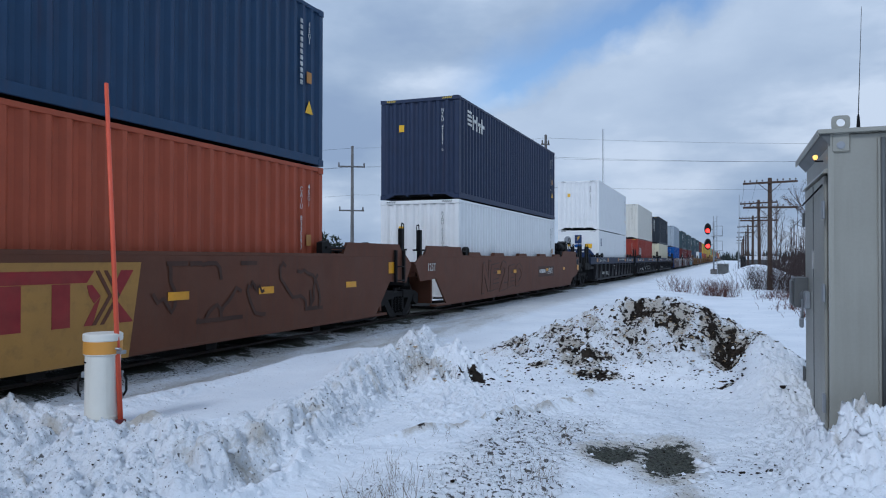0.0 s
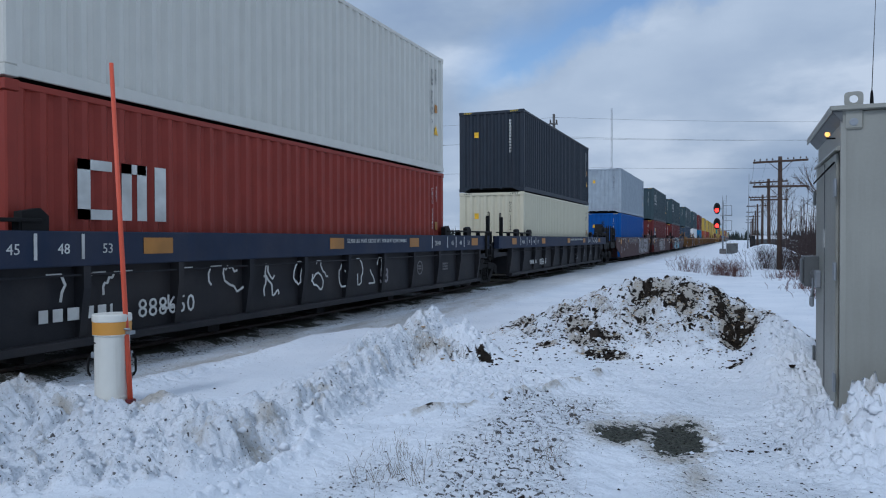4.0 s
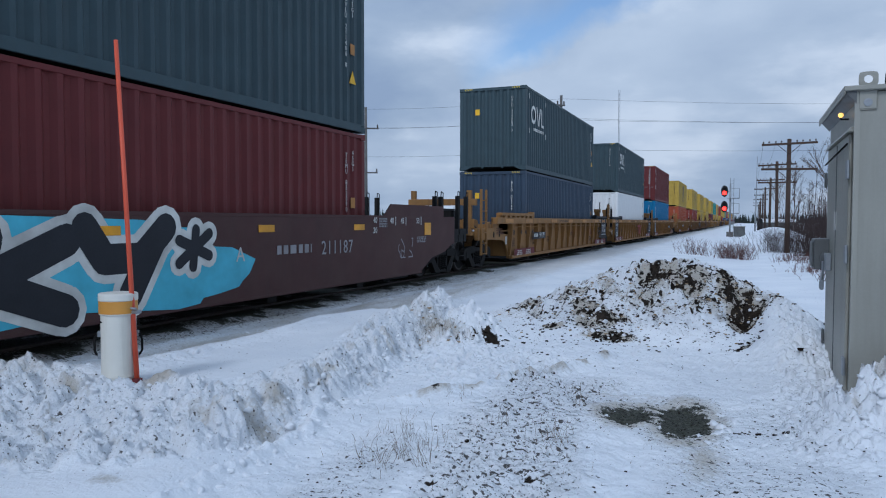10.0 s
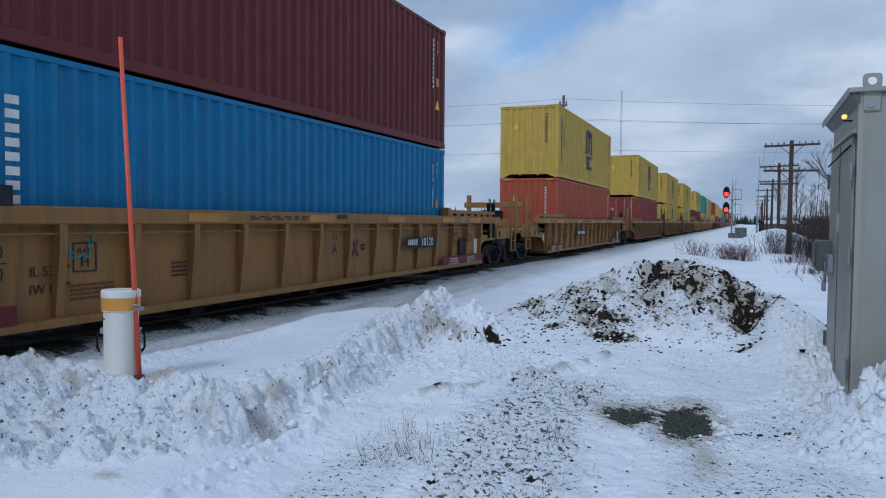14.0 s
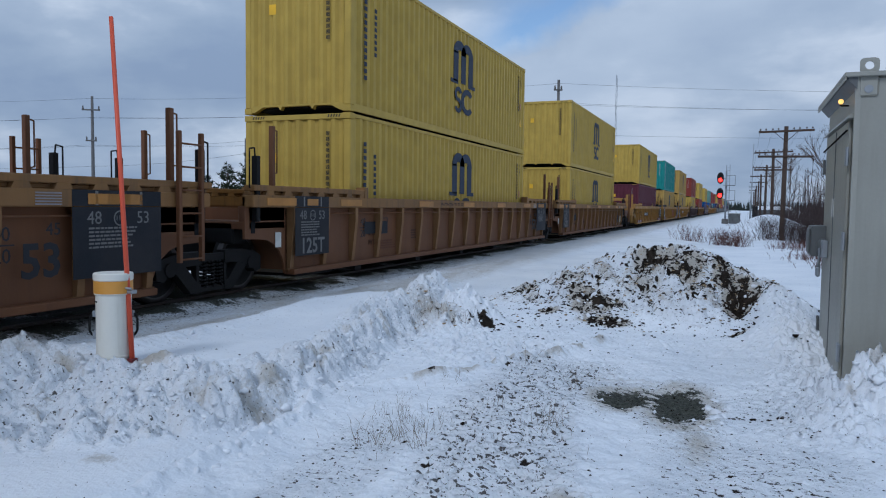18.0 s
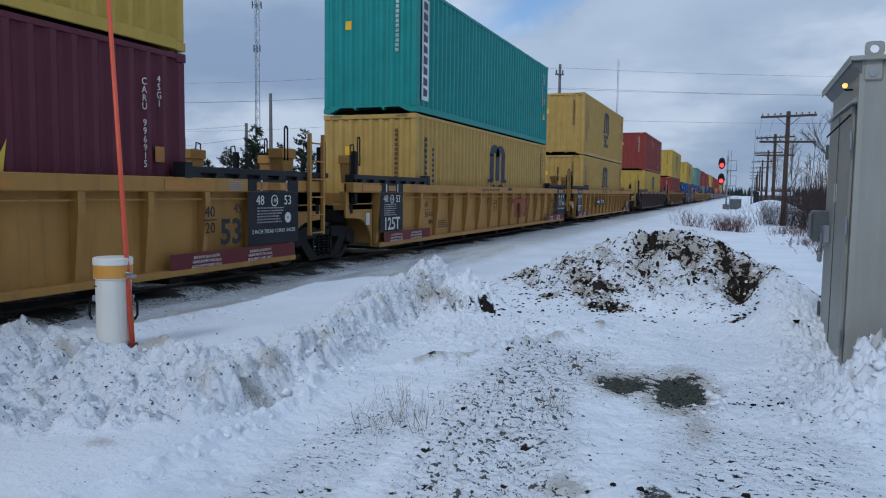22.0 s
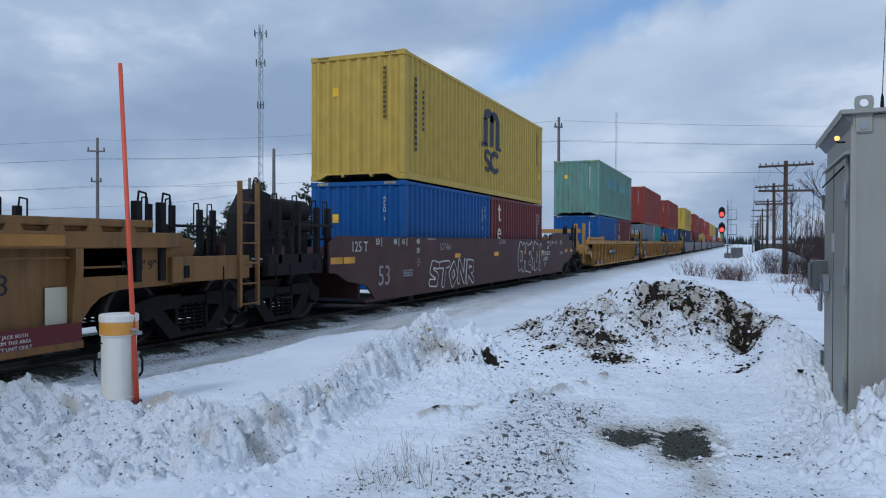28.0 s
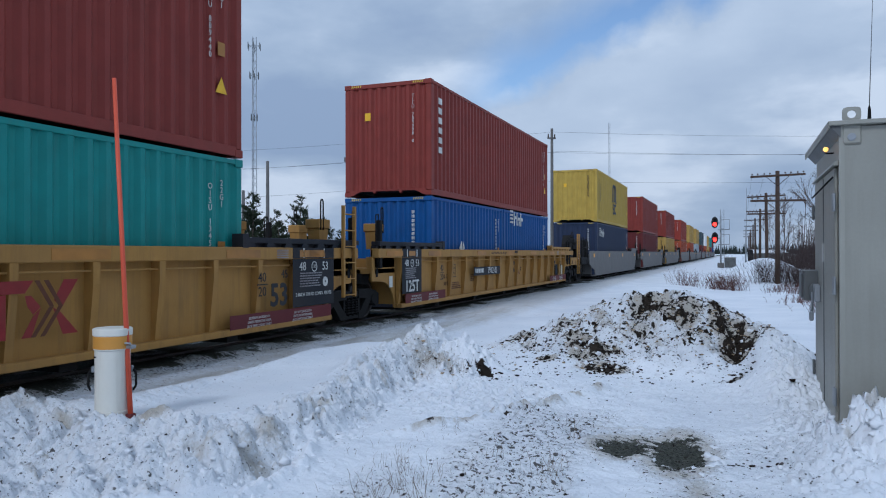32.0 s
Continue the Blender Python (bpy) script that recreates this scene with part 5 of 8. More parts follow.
def end_gear(car, side, kind, paint, chord):
    """Platform, coupler, handholds and truck at an end that couples to the next car. side: -1 near, 1 far."""
    e = A0 if side < 0 else A1

    def y(d):
        return e + side * d

    def span(a, b):
        return tuple(sorted((y(a), y(b))))
    gear = M[paint] if kind == "ribbed" and paint != "car_plum" else M["iron"]
    turn = 0 if side > 0 else 180
    part("platform", boxes((-1.25, 1.25, *span(0.1, 3.25), 1.0, 1.1), (-0.35, 0.35, *span(0.1, 3.25), 0.72, 1.0), bevel=0.015), gear, car)
    part("snow_cover", boxes((-1.1, 1.1, *span(0.2, 2.6), 1.104, 1.125), bevel=0.008), M["snow_lump"], car, "thin packed snow on the platform")
    part("coupler", boxes((-0.12, 0.12, *span(3.25, 3.75), 0.72, 0.95), (-0.2, 0.2, *span(3.55, 3.8), 0.68, 1.0), bevel=0.02), M["iron"], car)
    for s in (-1, 1):
        part("end_beam", boxes((s * 1.32 - 0.06, s * 1.32 + 0.06, *span(1.4, 3.0), 0.86, 1.2), bevel=0.01), gear, car)
        # black plate on the beam, painting the dark inside a slot
        part("slot", boxes((s * 1.385, s * 1.392, *span(1.6, 1.7), 0.92, 1.08)), M["hole"], car)
        if kind == "ribbed":
            if side > 0:
                for d in (0.86, 1.27):
                    part("grab_post", shared("grab_post", grab_post), M["iron"], car, at=pose(s * 1.3, y(d), 0.9, 0, 0, turn))
        else:
            for d in ((2.12, 2.68) if side < 0 else (2.47, 3.08)):
                part("grab_post", shared("grab_post", grab_post), M["iron"], car, at=pose(s * 1.33, y(d), 1.05, 0, 0, turn))
            part("handrail", rod(bmesh.new(), [(s * 1.25, y(0.4), 1.45), (s * 1.25, y(3.0), 1.45)], 0.016), M["iron"], car)
            part("rack_rail", boxes((s * 1.3 - 0.05, s * 1.3 + 0.05, *span(1.0, 2.3), 1.66, 1.71), bevel=0.006), M["iron"], car)
            for d in (1.1, 2.2):
                part("bracket", boxes((s * 1.3 - 0.03, s * 1.3 + 0.03, *span(d, d + 0.1), 1.1, 1.66)), M["iron"], car)
        if kind != "ribbed" or side > 0:
            part("step", shared("stirrup", stirrup), M["iron"], car, at=(s * 1.38, y(2.6), 0.5))
    if kind == "ribbed":
        if side < 0 and paint in ("car_yellow", "car_dun"):
            for x in (-0.6, 1.1):
                part("portal_post", shared("portal_post", lambda: boxes((-0.07, 0.07, -0.06, 0.06, 0, 1.16), bevel=0.01)), gear, car, at=(x, y(2.95), 1.1))
            part("portal_beam", boxes((-0.75, 1.3, *span(2.85, 3.02), 1.84, 2.02), bevel=0.012), gear, car)
            part("portal_panel", boxes((-0.75, 1.25, *span(2.95, 2.99), 1.2, 1.46), bevel=0.006), gear, car)
            part("brake_box", boxes((-0.2, 0.5, *span(2.5, 2.8), 1.1, 1.75), bevel=0.03), M["iron"], car)
            part("brace", rod(bmesh.new(), [(1.0, y(2.9), 1.5), (1.0, y(2.0), 1.15)], 0.02), M["iron"], car)
        ladder(car, gear, 1.4, y(2.6 if side < 0 else 2.95), 0.44, 1.85, 6)
        part("drum", tube(bmesh.new(), (-0.5, y(2.1), 1.3), (1.0, y(2.1), 1.3), 0.15, n=14), gear, car)
        part("gusset", shared(("gusset", side), lambda: slab(bmesh.new(), [(0, 1.1), (side * 0.3, 1.1), (side * 0.22, 1.35), (0, 1.38)], "x", -0.05, 0.05)), gear, car, at=(1.2, y(1.55), 0))
    elif kind == "flush":
        if paint == "car_umber" or side < 0:
            air_brake(car, y, span)
        for s in (-1, 1):
            for d in (1.08, 1.45):
                part("grab_post", shared("grab_post", grab_post), M["iron"], car, at=pose(s * 1.28, y(d), 1.0, 0, 0, turn))
    else:
        part("valve_box", boxes((-0.7, -0.1, *span(1.0, 1.5), 1.12, 1.42), (0.1, 0.6, *span(1.7, 2.1), 1.12, 1.36), bevel=0.03), M["iron"], car)
        part("rack", boxes((-1.2, 1.2, *span(0.9, 1.0), 1.1, 1.5), (-1.2, 1.2, *span(2.3, 2.4), 1.1, 1.4), (-1.2, -1.1, *span(0.9, 2.4), 1.4, 1.46), (1.1, 1.2, *span(0.9, 2.4), 1.4, 1.46)), M["iron"], car)
    part("air_hose", rod(bmesh.new(), [(0.35, y(3.2), 0.85), (0.4, y(3.5), 0.55), (0.38, y(3.75), 0.5)], 0.03), M["iron"], car)
    bogie(car, e + side * 2.15)


def guide_beam(lo, hi, s):
    """Raised beam beside the end of the well, with notches under its inner part and an upright lug."""
    inner, outer = (hi, lo) if s < 0 else (lo, hi)
    bm = boxes((-0.1, 0.1, lo, hi, 0.06, 0.15), (-0.11, 0.02, lo, hi, 0.0, 0.06), bevel=0.012)
    for k in range(7):
        c = inner + s * (0.15 + 0.5 * k)
        slab(bm, [(c - 0.12, 0.0), (c + 0.12, 0.0), (c + 0.08, 0.07), (c - 0.08, 0.07)], "x", 0.015, 0.098)
    return slab(bm, [(inner - 0.07, -0.01), (inner + 0.07, -0.01), (inner + 0.07, 0.2), (inner - 0.07, 0.2)], "x", -0.09, 0.107)


def guide_rail(lo, hi):
    bm = boxes((-0.1, 0.1, lo, hi, 0.09, 0.13), bevel=0.006)
    for k in range(5):
        c = lo + 0.2 + k * (hi - lo - 0.4) / 4
        box(bm, -0.05, 0.05, c - 0.04, c + 0.04, 0.0, 0.09)
    return bm


def well_car(kind, paint, label, near_end, far_end, near_joint=3.4, extras=(), trim="", ribs=""):
    """One well unit; its origin is on the rail under the near end of its containers. Ends are "e" (couples) or "j" (shares a truck)."""
    car = thing("well_car", label, "well car", "well cars of the train")
    car["build"] = kind
    ribbed = kind != "flush"
    chord = "chord_blue" if kind == "square" else trim or paint
    inset = 0.15 if ribbed else 0.0
    outline = side_outline(kind, near_end, far_end)
    for s in (-1, 1):
        def plate(s=s):
            lo, hi = sorted((s * (HALF - inset), s * (HALF - inset - 0.04)))
            return slab(bmesh.new(), outline, "x", lo, hi)
        part("side_plate", shared(("side_plate", kind, s, near_end, far_end), plate), M[paint], car)
        ch = 0.39 if kind == "square" else 0.19 if ribbed else 0.06
        lo, hi = sorted((s * (HALF + 0.004), s * (HALF - 0.2)))
        c0, c1 = (1.5 if near_end == "e" else 1.05) + (0.3 if kind == "square" else 0), 1.5 if far_end == "e" else 0.95
        part("top_chord", shared(("top_chord", kind, s, near_end, far_end), lambda: boxes((lo, hi, A0 - (c0 if ribbed else 0.45), A1 + (c1 if ribbed else 0.45), Z1 - ch, Z1), bevel=0.012)), M[chord], car)
        part("bottom_chord", shared(("bottom_chord", kind, s), lambda: boxes((lo, hi, A0 + 0.05, A1 - 0.05, Z0 - 0.02, Z0 + (0.07 if ribbed else 0.03)), bevel=0.01)), M[paint], car)
        if ribbed:
            step = 1.03 if kind == "ribbed" else 1.5
            n = round((A1 - A0 - 0.2) / step)
            for k in range(n + 1):
                y = A0 + 0.1 + k * (A1 - A0 - 0.2) / n

                def rib(s=s):
                    bm = bmesh.new()
                    prof = [(0.0, Z0), (0.06, Z0 + 0.05), (0.145, Z1 - ch - 0.25), (0.145, Z1 - ch), (0.0, Z1 - ch)]
                    slab(bm, [(s * (HALF - inset + a), z) for a, z in prof], "y", -0.05, 0.05)
                    return box(bm, *sorted((s * (HALF - inset), s * (HALF - 0.09))), -0.09, 0.09, Z0 + 0.05, Z0 + 0.075)
                part("rib", shared(("rib", kind, s), rib), M[ribs or paint], car, at=(0, y, 0))
            part("conduit", shared(("conduit", kind, s), lambda: rod(bmesh.new(), [(s * (HALF - 0.05), A0 + 0.2, Z1 - ch - 0.1), (s * (HALF - 0.05), A1 - 0.2, Z1 - ch - 0.1)], 0.014)), M[paint], car)
        else:
            for y in (-2.2, 0.28, 2.7, 5.6, 8.6, 11.2):
                if "lugs" in extras:
                    part("guide_lug", shared(("guide_lug", s), lambda: slab(bmesh.new(), [(-0.55, 0), (0.55, 0), (0.47, 0.09), (-0.47, 0.09)], "x", *sorted((s * (HALF - 0.14), s * (HALF - 0.02))))), M[paint], car, at=(0, y + 0.5, Z1))
    for y in (A0 + 1.0, A1 - 1.0):
        part("well_floor", shared("well_floor", lambda: boxes((-1.25, 1.25, -0.6, 0.6, 0.15, 0.2))), M["iron"], car, at=(0, y, 0))
    for y in (0.3, 3.2, 6.1, 9.0, 11.9):
        part("cross_beam", shared("cross_beam", lambda: boxes((-1.25, 1.25, -0.12, 0.12, 0.1, 0.2))), M["iron"], car, at=(0, y, 0))
    for yb, s in ((A0, -1), (A1, 1)):
        lo, hi = sorted((yb - s * 0.1, yb - s * 0.02))
        part("bulkhead", shared(("bulkhead", s), lambda: boxes((-1.3, 1.3, lo, hi, 0.3, 1.3))), M[paint], car)
        lo2, hi2 = sorted((yb - s * 2.55, yb + s * 1.0))
        for x in (-1.345, 1.345):
            if kind == "ribbed":
                rail = part("guide_beam", shared(("guide_beam", s), guide_beam, lo2, hi2, s), M["panel_black" if (near_end if s < 0 else far_end) == "j" and paint in ("car_yellow", "car_dun") else chord], car, at=(x, 0, Z1))
            elif kind == "square" or (near_end if s < 0 else far_end) == "j":
                part("guide_rail", shared(("guide_rail", s), guide_rail, lo2, hi2), M["iron"], car, at=(x, 0, Z1))
                for d in (2.5, 0.9):
                    part("cone_lug", shared("cone_lug", lambda: slab(bmesh.new(), [(-0.16, 0), (0.16, 0), (0.16, 0.16), (0.06, 0.24), (-0.16, 0.2)], "x", -0.06, 0.06)), M["iron"], car, at=(x, yb - s * d, Z1))
        lo3, hi3 = sorted((yb, yb + s * 0.95))
        part("end_deck", shared(("end_deck", s), lambda: boxes((-1.3, 1.3, lo3, hi3, 0.98, 1.1), (-1.3, -1.1, lo3, hi3, 1.1, 1.34), (1.1, 1.3, lo3, hi3, 1.1, 1.34), bevel=0.012)), M[paint], car)
    for kind_end, s in ((near_end, -1), (far_end, 1)):
        if kind_end == "e":
            end_gear(car, s, kind, paint, chord)
        else:
            e = A0 if s < 0 else A1
            lo, hi = sorted((e + s * 0.3, e + s * (near_joint - 2.35 if s < 0 else 1.25)))
            part("joint_arm", boxes((-0.4, 0.4, lo, hi, 0.6, 1.0), (-1.0, 1.0, *sorted((e + s * 0.6, e + s * 0.95)), 0.75, 1.1), bevel=0.03), M["iron"], car)
            if kind == "ribbed" and paint != "car_rust":
                for x in (-0.95, 0.95):
                    part("guide_column", shared("stanchion", stanchion), M[paint], car, at=(x, e + s * 0.3, 1.5))
            for x in (-1, 1):
                part("grab_post", shared("grab_post", grab_post), M["iron"], car, at=pose(x * 1.36, e + s * 0.85, 1.1, 0, 0, 0 if s > 0 else 180))
                if paint == "car_rust":
                    part("tall_post", shared("tall_post", lambda: rod(boxes((-0.04, 0.04, -0.04, 0.04, 0.0, 1.15), bevel=0.008), [(0.0, 0.04, 0.4), (0.0, 0.13, 0.42), (0.0, 0.13, 1.08), (0.0, 0.03, 1.1)], 0.012)), M[paint], car, at=(x * 1.3, e + s * 0.35, 1.45))
                elif kind == "ribbed":
                    part("hoop", shared("hoop", lambda: rod(bmesh.new(), [(0, -0.045, 0), (0, -0.045, 0.52), (0, -0.02, 0.56), (0, 0.02, 0.56), (0, 0.045, 0.52), (0, 0.045, 0)], 0.016, 6)), M["iron"], car, "tall dark hoop handle", at=(x * 1.1, e + s * 0.2, 1.85))
            if s < 0:
                bogie(car, -near_joint)
        if kind == "flush" and kind_end == "j" and (s > 0 or paint == "car_umber"):
            e = A0 if s < 0 else A1
            for x in (-1, 1):
                part("raised_side", slab(bmesh.new(), [(e - s * 2.0, Z1 - 0.05), (e - s * 1.8, 1.73), (e + s * 0.55, 1.73), (e + s * 0.8, Z1 - 0.05)], "x", *sorted((x * (HALF + 0.006), x * (HALF - 0.05)))), M[paint], car)
        if kind_end == "j" and s > 0:
            for x in (-1, 1):
                ladder(car, M[paint if kind == "ribbed" else "iron"], x * (HALF + 0.05), A1 + 0.5, 0.6 if kind == "ribbed" else 0.9, 1.7 if kind == "ribbed" else 0.7, 6 if kind == "ribbed" else 2)
    if kind == "ribbed":
        for e, s in ((A0, -1), (A1, 1)):
            for x in (-1, 1):
                # the slot's inner shade is a thin black plate
                part("slot", shared("end_slot", lambda: boxes((-0.004, 0.004, -0.05, 0.05, 0.92, 1.1), bevel=0.002)), M["hole"], car, at=(x * (HALF + 0.002 - inset), e + s * 0.85, 0))
    for y in (A0, A1):
        part("centre_sill", shared("centre_sill", lambda: boxes((-0.25, 0.25, -0.5, 0.5, 0.3, 0.5), bevel=0.01)), M["iron"], car, at=(0, y, 0))
    return car


def on_car(car, name, mesh, mat, y, z, label="", out=0.008, scale=1.0):
    return part(name, mesh, M[mat], car, label, at=Matrix.Translation((HALF + out, y, z)) @ ON_SIDE @ Matrix.Scale(scale, 4))


def reflectors(car, ys, z, mat="amber", w=0.34, h=0.13):
    me = shared(("reflector", w, h), lambda: boxes((-w / 2, w / 2, -h / 2, h / 2, 0, 0.004)))
    for y in ys:
        on_car(car, "reflector", me, mat, y, z, "yellow reflector")


def scrawl(w, h, seed, thick=0.05, letters_n=6, loops=1.0):
    """A sprayed scrawl: ribbons that loop from sign to sign."""
    r = random.Random(seed)
    bm = bmesh.new()
    for k in range(letters_n):
        cx = -w / 2 + (k + 0.5) * w / letters_n
        pts = []
        ang, px, py = r.uniform(0, 6.28), cx + r.uniform(-0.2, 0.2) * w / letters_n, r.uniform(-0.4, 0.4) * h
        for i in range(int(14 * loops)):
            ang += r.uniform(-0.9, 1.15)
            px += math.cos(ang) * h * 0.16 + (cx - px) * 0.12
            py += math.sin(ang) * h * 0.22
            py = max(-h / 2, min(h / 2, py))
            pts.append(Vector((px, py)))
        rows = []
        for i, p in enumerate(pts):
            d = pts[min(i + 1, len(pts) - 1)] - pts[max(i - 1, 0)]
            if d.length < 1e-4:
                continue
            nrm = Vector((-d.y, d.x)).normalized() * thick / 2
            z = 0.0015 + 0.0004 * (i % 5)
            rows.append((bm.verts.new((*(p - nrm), z)), bm.verts.new((*(p + nrm), z))))
        for a, b in zip(rows, rows[1:]):
            bm.faces.new((a[0], b[0], b[1], a[1]))
    return bm


def sprayed(text, w, h, bold=0.0, lean=0.12, wave=0.06, spacing=1.0):
    """Sprayed letters w wide and h high, leaning and swaying from sign to sign."""
    key = ("sprayed", text, w, h, bold, lean, wave)
    if key not in STORE:
        me = letters(text, 1.0, spacing, bold=bold).copy()
        co = np.zeros(len(me.vertices) * 3)
        me.vertices.foreach_get("co", co)
        co = co.reshape(-1, 3)
        lo, hi = co.min(axis=0), co.max(axis=0)
        u = (co[:, 0] - lo[0]) / (hi[0] - lo[0]) - 0.5
        v = (co[:, 1] - lo[1]) / (hi[1] - lo[1]) - 0.5
        n = len(text)
        v = v * (1 - 1.6 * wave + 1.6 * wave * np.cos(2.3 * n * u)) + wave * np.sin(1.9 * n * u + n)
        co[:, 0], co[:, 1] = w * u + lean * h * v + 0.03 * h * np.sin(9 * v + 5 * n * u), h * v
        me.vertices.foreach_set("co", co.ravel())
        STORE[key] = me
    return STORE[key]


GLYPHS = {   # strokes of sprayed block letters in a unit cell
    "T": (((0.0, 0.96), (1.0, 1.0)), ((0.55, 0.95), (0.42, 0.0))), "E": (((0.95, 1.0), (0.15, 0.94), (0.2, 0.05), (1.0, 0.0)), ((0.2, 0.5), (0.75, 0.52))),
    "K": (((0.2, 1.0), (0.1, 0.0)), ((0.95, 0.95), (0.2, 0.45), (1.0, 0.0))), "Y": (((0.0, 1.0), (0.25, 0.55), (0.7, 0.55), (1.0, 1.0)), ((0.85, 0.75), (0.6, 0.0))),
    "P": (((0.1, 0.0), (0.15, 1.0), (0.8, 0.95), (0.85, 0.55), (0.15, 0.45)),), "U": (((0.05, 1.0), (0.1, 0.15), (0.5, 0.0), (0.85, 0.2), (0.9, 1.0)),),
    "L": (((0.2, 1.0), (0.15, 0.05), (0.9, 0.1)),), "S": (((0.9, 0.9), (0.3, 1.0), (0.15, 0.65), (0.8, 0.4), (0.75, 0.05), (0.1, 0.1)),),
    "R": (((0.1, 0.0), (0.15, 1.0), (0.8, 0.95), (0.8, 0.6), (0.2, 0.5), (0.95, 0.0)),), "C": (((0.9, 0.85), (0.4, 1.0), (0.1, 0.5), (0.35, 0.02), (0.9, 0.15)),),
    "H": (((0.1, 1.0), (0.1, 0.0)), ((0.9, 1.0), (0.9, 0.0)), ((0.1, 0.5), (0.9, 0.5))), "D": (((0.1, 0.0), (0.1, 1.0), (0.7, 0.9), (0.95, 0.5), (0.7, 0.08), (0.1, 0.0)),),
    "O": (((0.5, 1.0), (0.1, 0.55), (0.45, 0.0), (0.9, 0.45), (0.5, 1.0)),), "N": (((0.1, 0.0), (0.1, 1.0), (0.85, 0.0), (0.9, 1.0)),), "!": (((0.5, 1.0), (0.45, 0.4)), ((0.45, 0.08), (0.45, 0.02))),
    "*": (((0.5, 1.0), (0.5, 0.1)), ((0.05, 0.75), (0.95, 0.35)), ((0.1, 0.2), (0.9, 0.9))),
}


def throw_up(text, w, h, thick):
    """Fat rounded sprayed letters: ribbons with round joints, the sheets of one letter just above one another."""
    bm = bmesh.new()
    step = w / len(text)
    for k, sign in enumerate(text):
        z = 0.0004 * (k % 3)
        sway = 0.05 * h * math.sin(2.1 * k + 1.0)
        for line in GLYPHS[sign]:
            pts = [Vector((-w / 2 + step * (k + 0.06 + 0.88 * x) + 0.10 * h * (y - 0.5), h * (y - 0.5) * 0.82 + sway, 0)) for x, y in line]
            for a, b in zip(pts, pts[1:]):
                n = Vector((a.y - b.y, b.x - a.x, 0)).normalized() * thick / 2
                z += 0.00015
                bm.faces.new([bm.verts.new((p.x, p.y, z)) for p in (a - n, b - n, b + n, a + n)])
            for p in pts:
                z += 0.00015
                bm.faces.new([bm.verts.new((p.x + thick / 2 * math.cos(q * 0.5236), p.y + thick / 2 * math.sin(q * 0.5236), z)) for q in range(12)])
    bmesh.ops.recalc_face_normals(bm, faces=bm.faces[:])
    for f in bm.faces:
        if f.normal.z < 0:
            f.normal_flip()
    return bm


def fat_tag(car, text, y, z, w, h, rim, fill, thick, edge, label="", out=0.008):
    """Letters of one colour with a rim of another."""
    on_car(car, "graffiti", throw_up(text, w, h, thick + 2 * edge), rim, y, z, label or "sprayed letter rims", out)
    on_car(car, "graffiti", throw_up(text, w, h, thick), fill, y, z, "sprayed letter bodies", out + 0.006)


def tag(car, text, y, z, w, h, mat, bold=0.0, label="sprayed tag", out=0.012, lean=0.12, wave=0.08):
    on_car(car, "graffiti", sprayed(text, w, h, bold, lean, wave), mat, y, z, label, out)


def blob(w, h, seed, n=40, wob=0.2):
    r = random.Random(seed)
    ph = [r.uniform(0, 6.28) for _ in range(4)]
    pts = []
    for i in range(n):
        a = 6.2832 * i / n
        k = 1 + wob * (0.5 * math.sin(3 * a + ph[0]) + 0.4 * math.sin(7 * a + ph[1]) + 0.3 * math.sin(11 * a + ph[2]))
        pts.append((w / 2 * k * math.copysign(abs(math.cos(a)) ** 0.6, math.cos(a)), h / 2 * min(1.05, k) * math.copysign(abs(math.sin(a)) ** 0.6, math.sin(a))))
    return slab(bmesh.new(), pts, "z", 0, 0.002)


def fat_letters(w, h, n, seed):
    """Big sprayed letter bodies, abstract."""
    r = random.Random(seed)
    bm = bmesh.new()
    for k in range(n):
        x0 = -w / 2 + k * w / n
        ww = w / n * 1.02
        for _ in range(3):
            a, b = r.uniform(0, 0.55) * ww, r.uniform(0.3, 0.5) * ww
            t = r.uniform(-0.3, 0.3) * ww
            lo, hi = r.choice(((-0.5, 0.5), (-0.5, 0.15), (-0.1, 0.5), (-0.45, 0.35)))
            poly(bm, [(x0 + a, lo * h), (x0 + a + b, lo * h * 0.92), (x0 + a + b + t, hi * h), (x0 + a + t, hi * h * 0.94)], 0, 0.003 + 0.0005 * _)
    return bm


def bubbles(w, h, n, seed, thick=0.05):
    """Rounded throw-up letters: a closed outline and a small eye for each."""
    r = random.Random(seed)
    bm = bmesh.new()
    step = w / n
    for k in range(n):
        cx = -w / 2 + (k + 0.5) * step
        for rx, ry, ox, oy, z in ((step * 0.6, h * r.uniform(0.42, 0.52), 0, 0, 0.0), (step * r.uniform(0.12, 0.22), h * r.uniform(0.08, 0.2), r.uniform(-0.1, 0.1) * step, r.uniform(-0.15, 0.2) * h, 0.0)):
            m, ph, tilt = 30, r.uniform(0, 6.28), r.uniform(-0.15, 0.25)
            pts = []
            for i in range(m):
                a = 6.2832 * i / m
                g = 1 + 0.13 * math.sin(3 * a + ph) + 0.09 * math.sin(5 * a + 2 * ph)
                y = ry * g * math.copysign(abs(math.sin(a)) ** 0.75, math.sin(a))
                pts.append(Vector((cx + ox + rx * g * math.copysign(abs(math.cos(a)) ** 0.75, math.cos(a)) + tilt * y, oy + max(-h / 2, min(h / 2, y)))))
            mid = sum(pts, Vector((0, 0))) / m
            outer = [bm.verts.new((*p, 0.001 * (k % 3))) for p in pts]
            inner = [bm.verts.new((*(p + (mid - p).normalized() * thick), 0.001 * (k % 3))) for p in pts]
            for i in range(m):
                j = (i + 1) % m
                bm.faces.new((outer[i], outer[j], inner[j], inner[i]))
    return bm


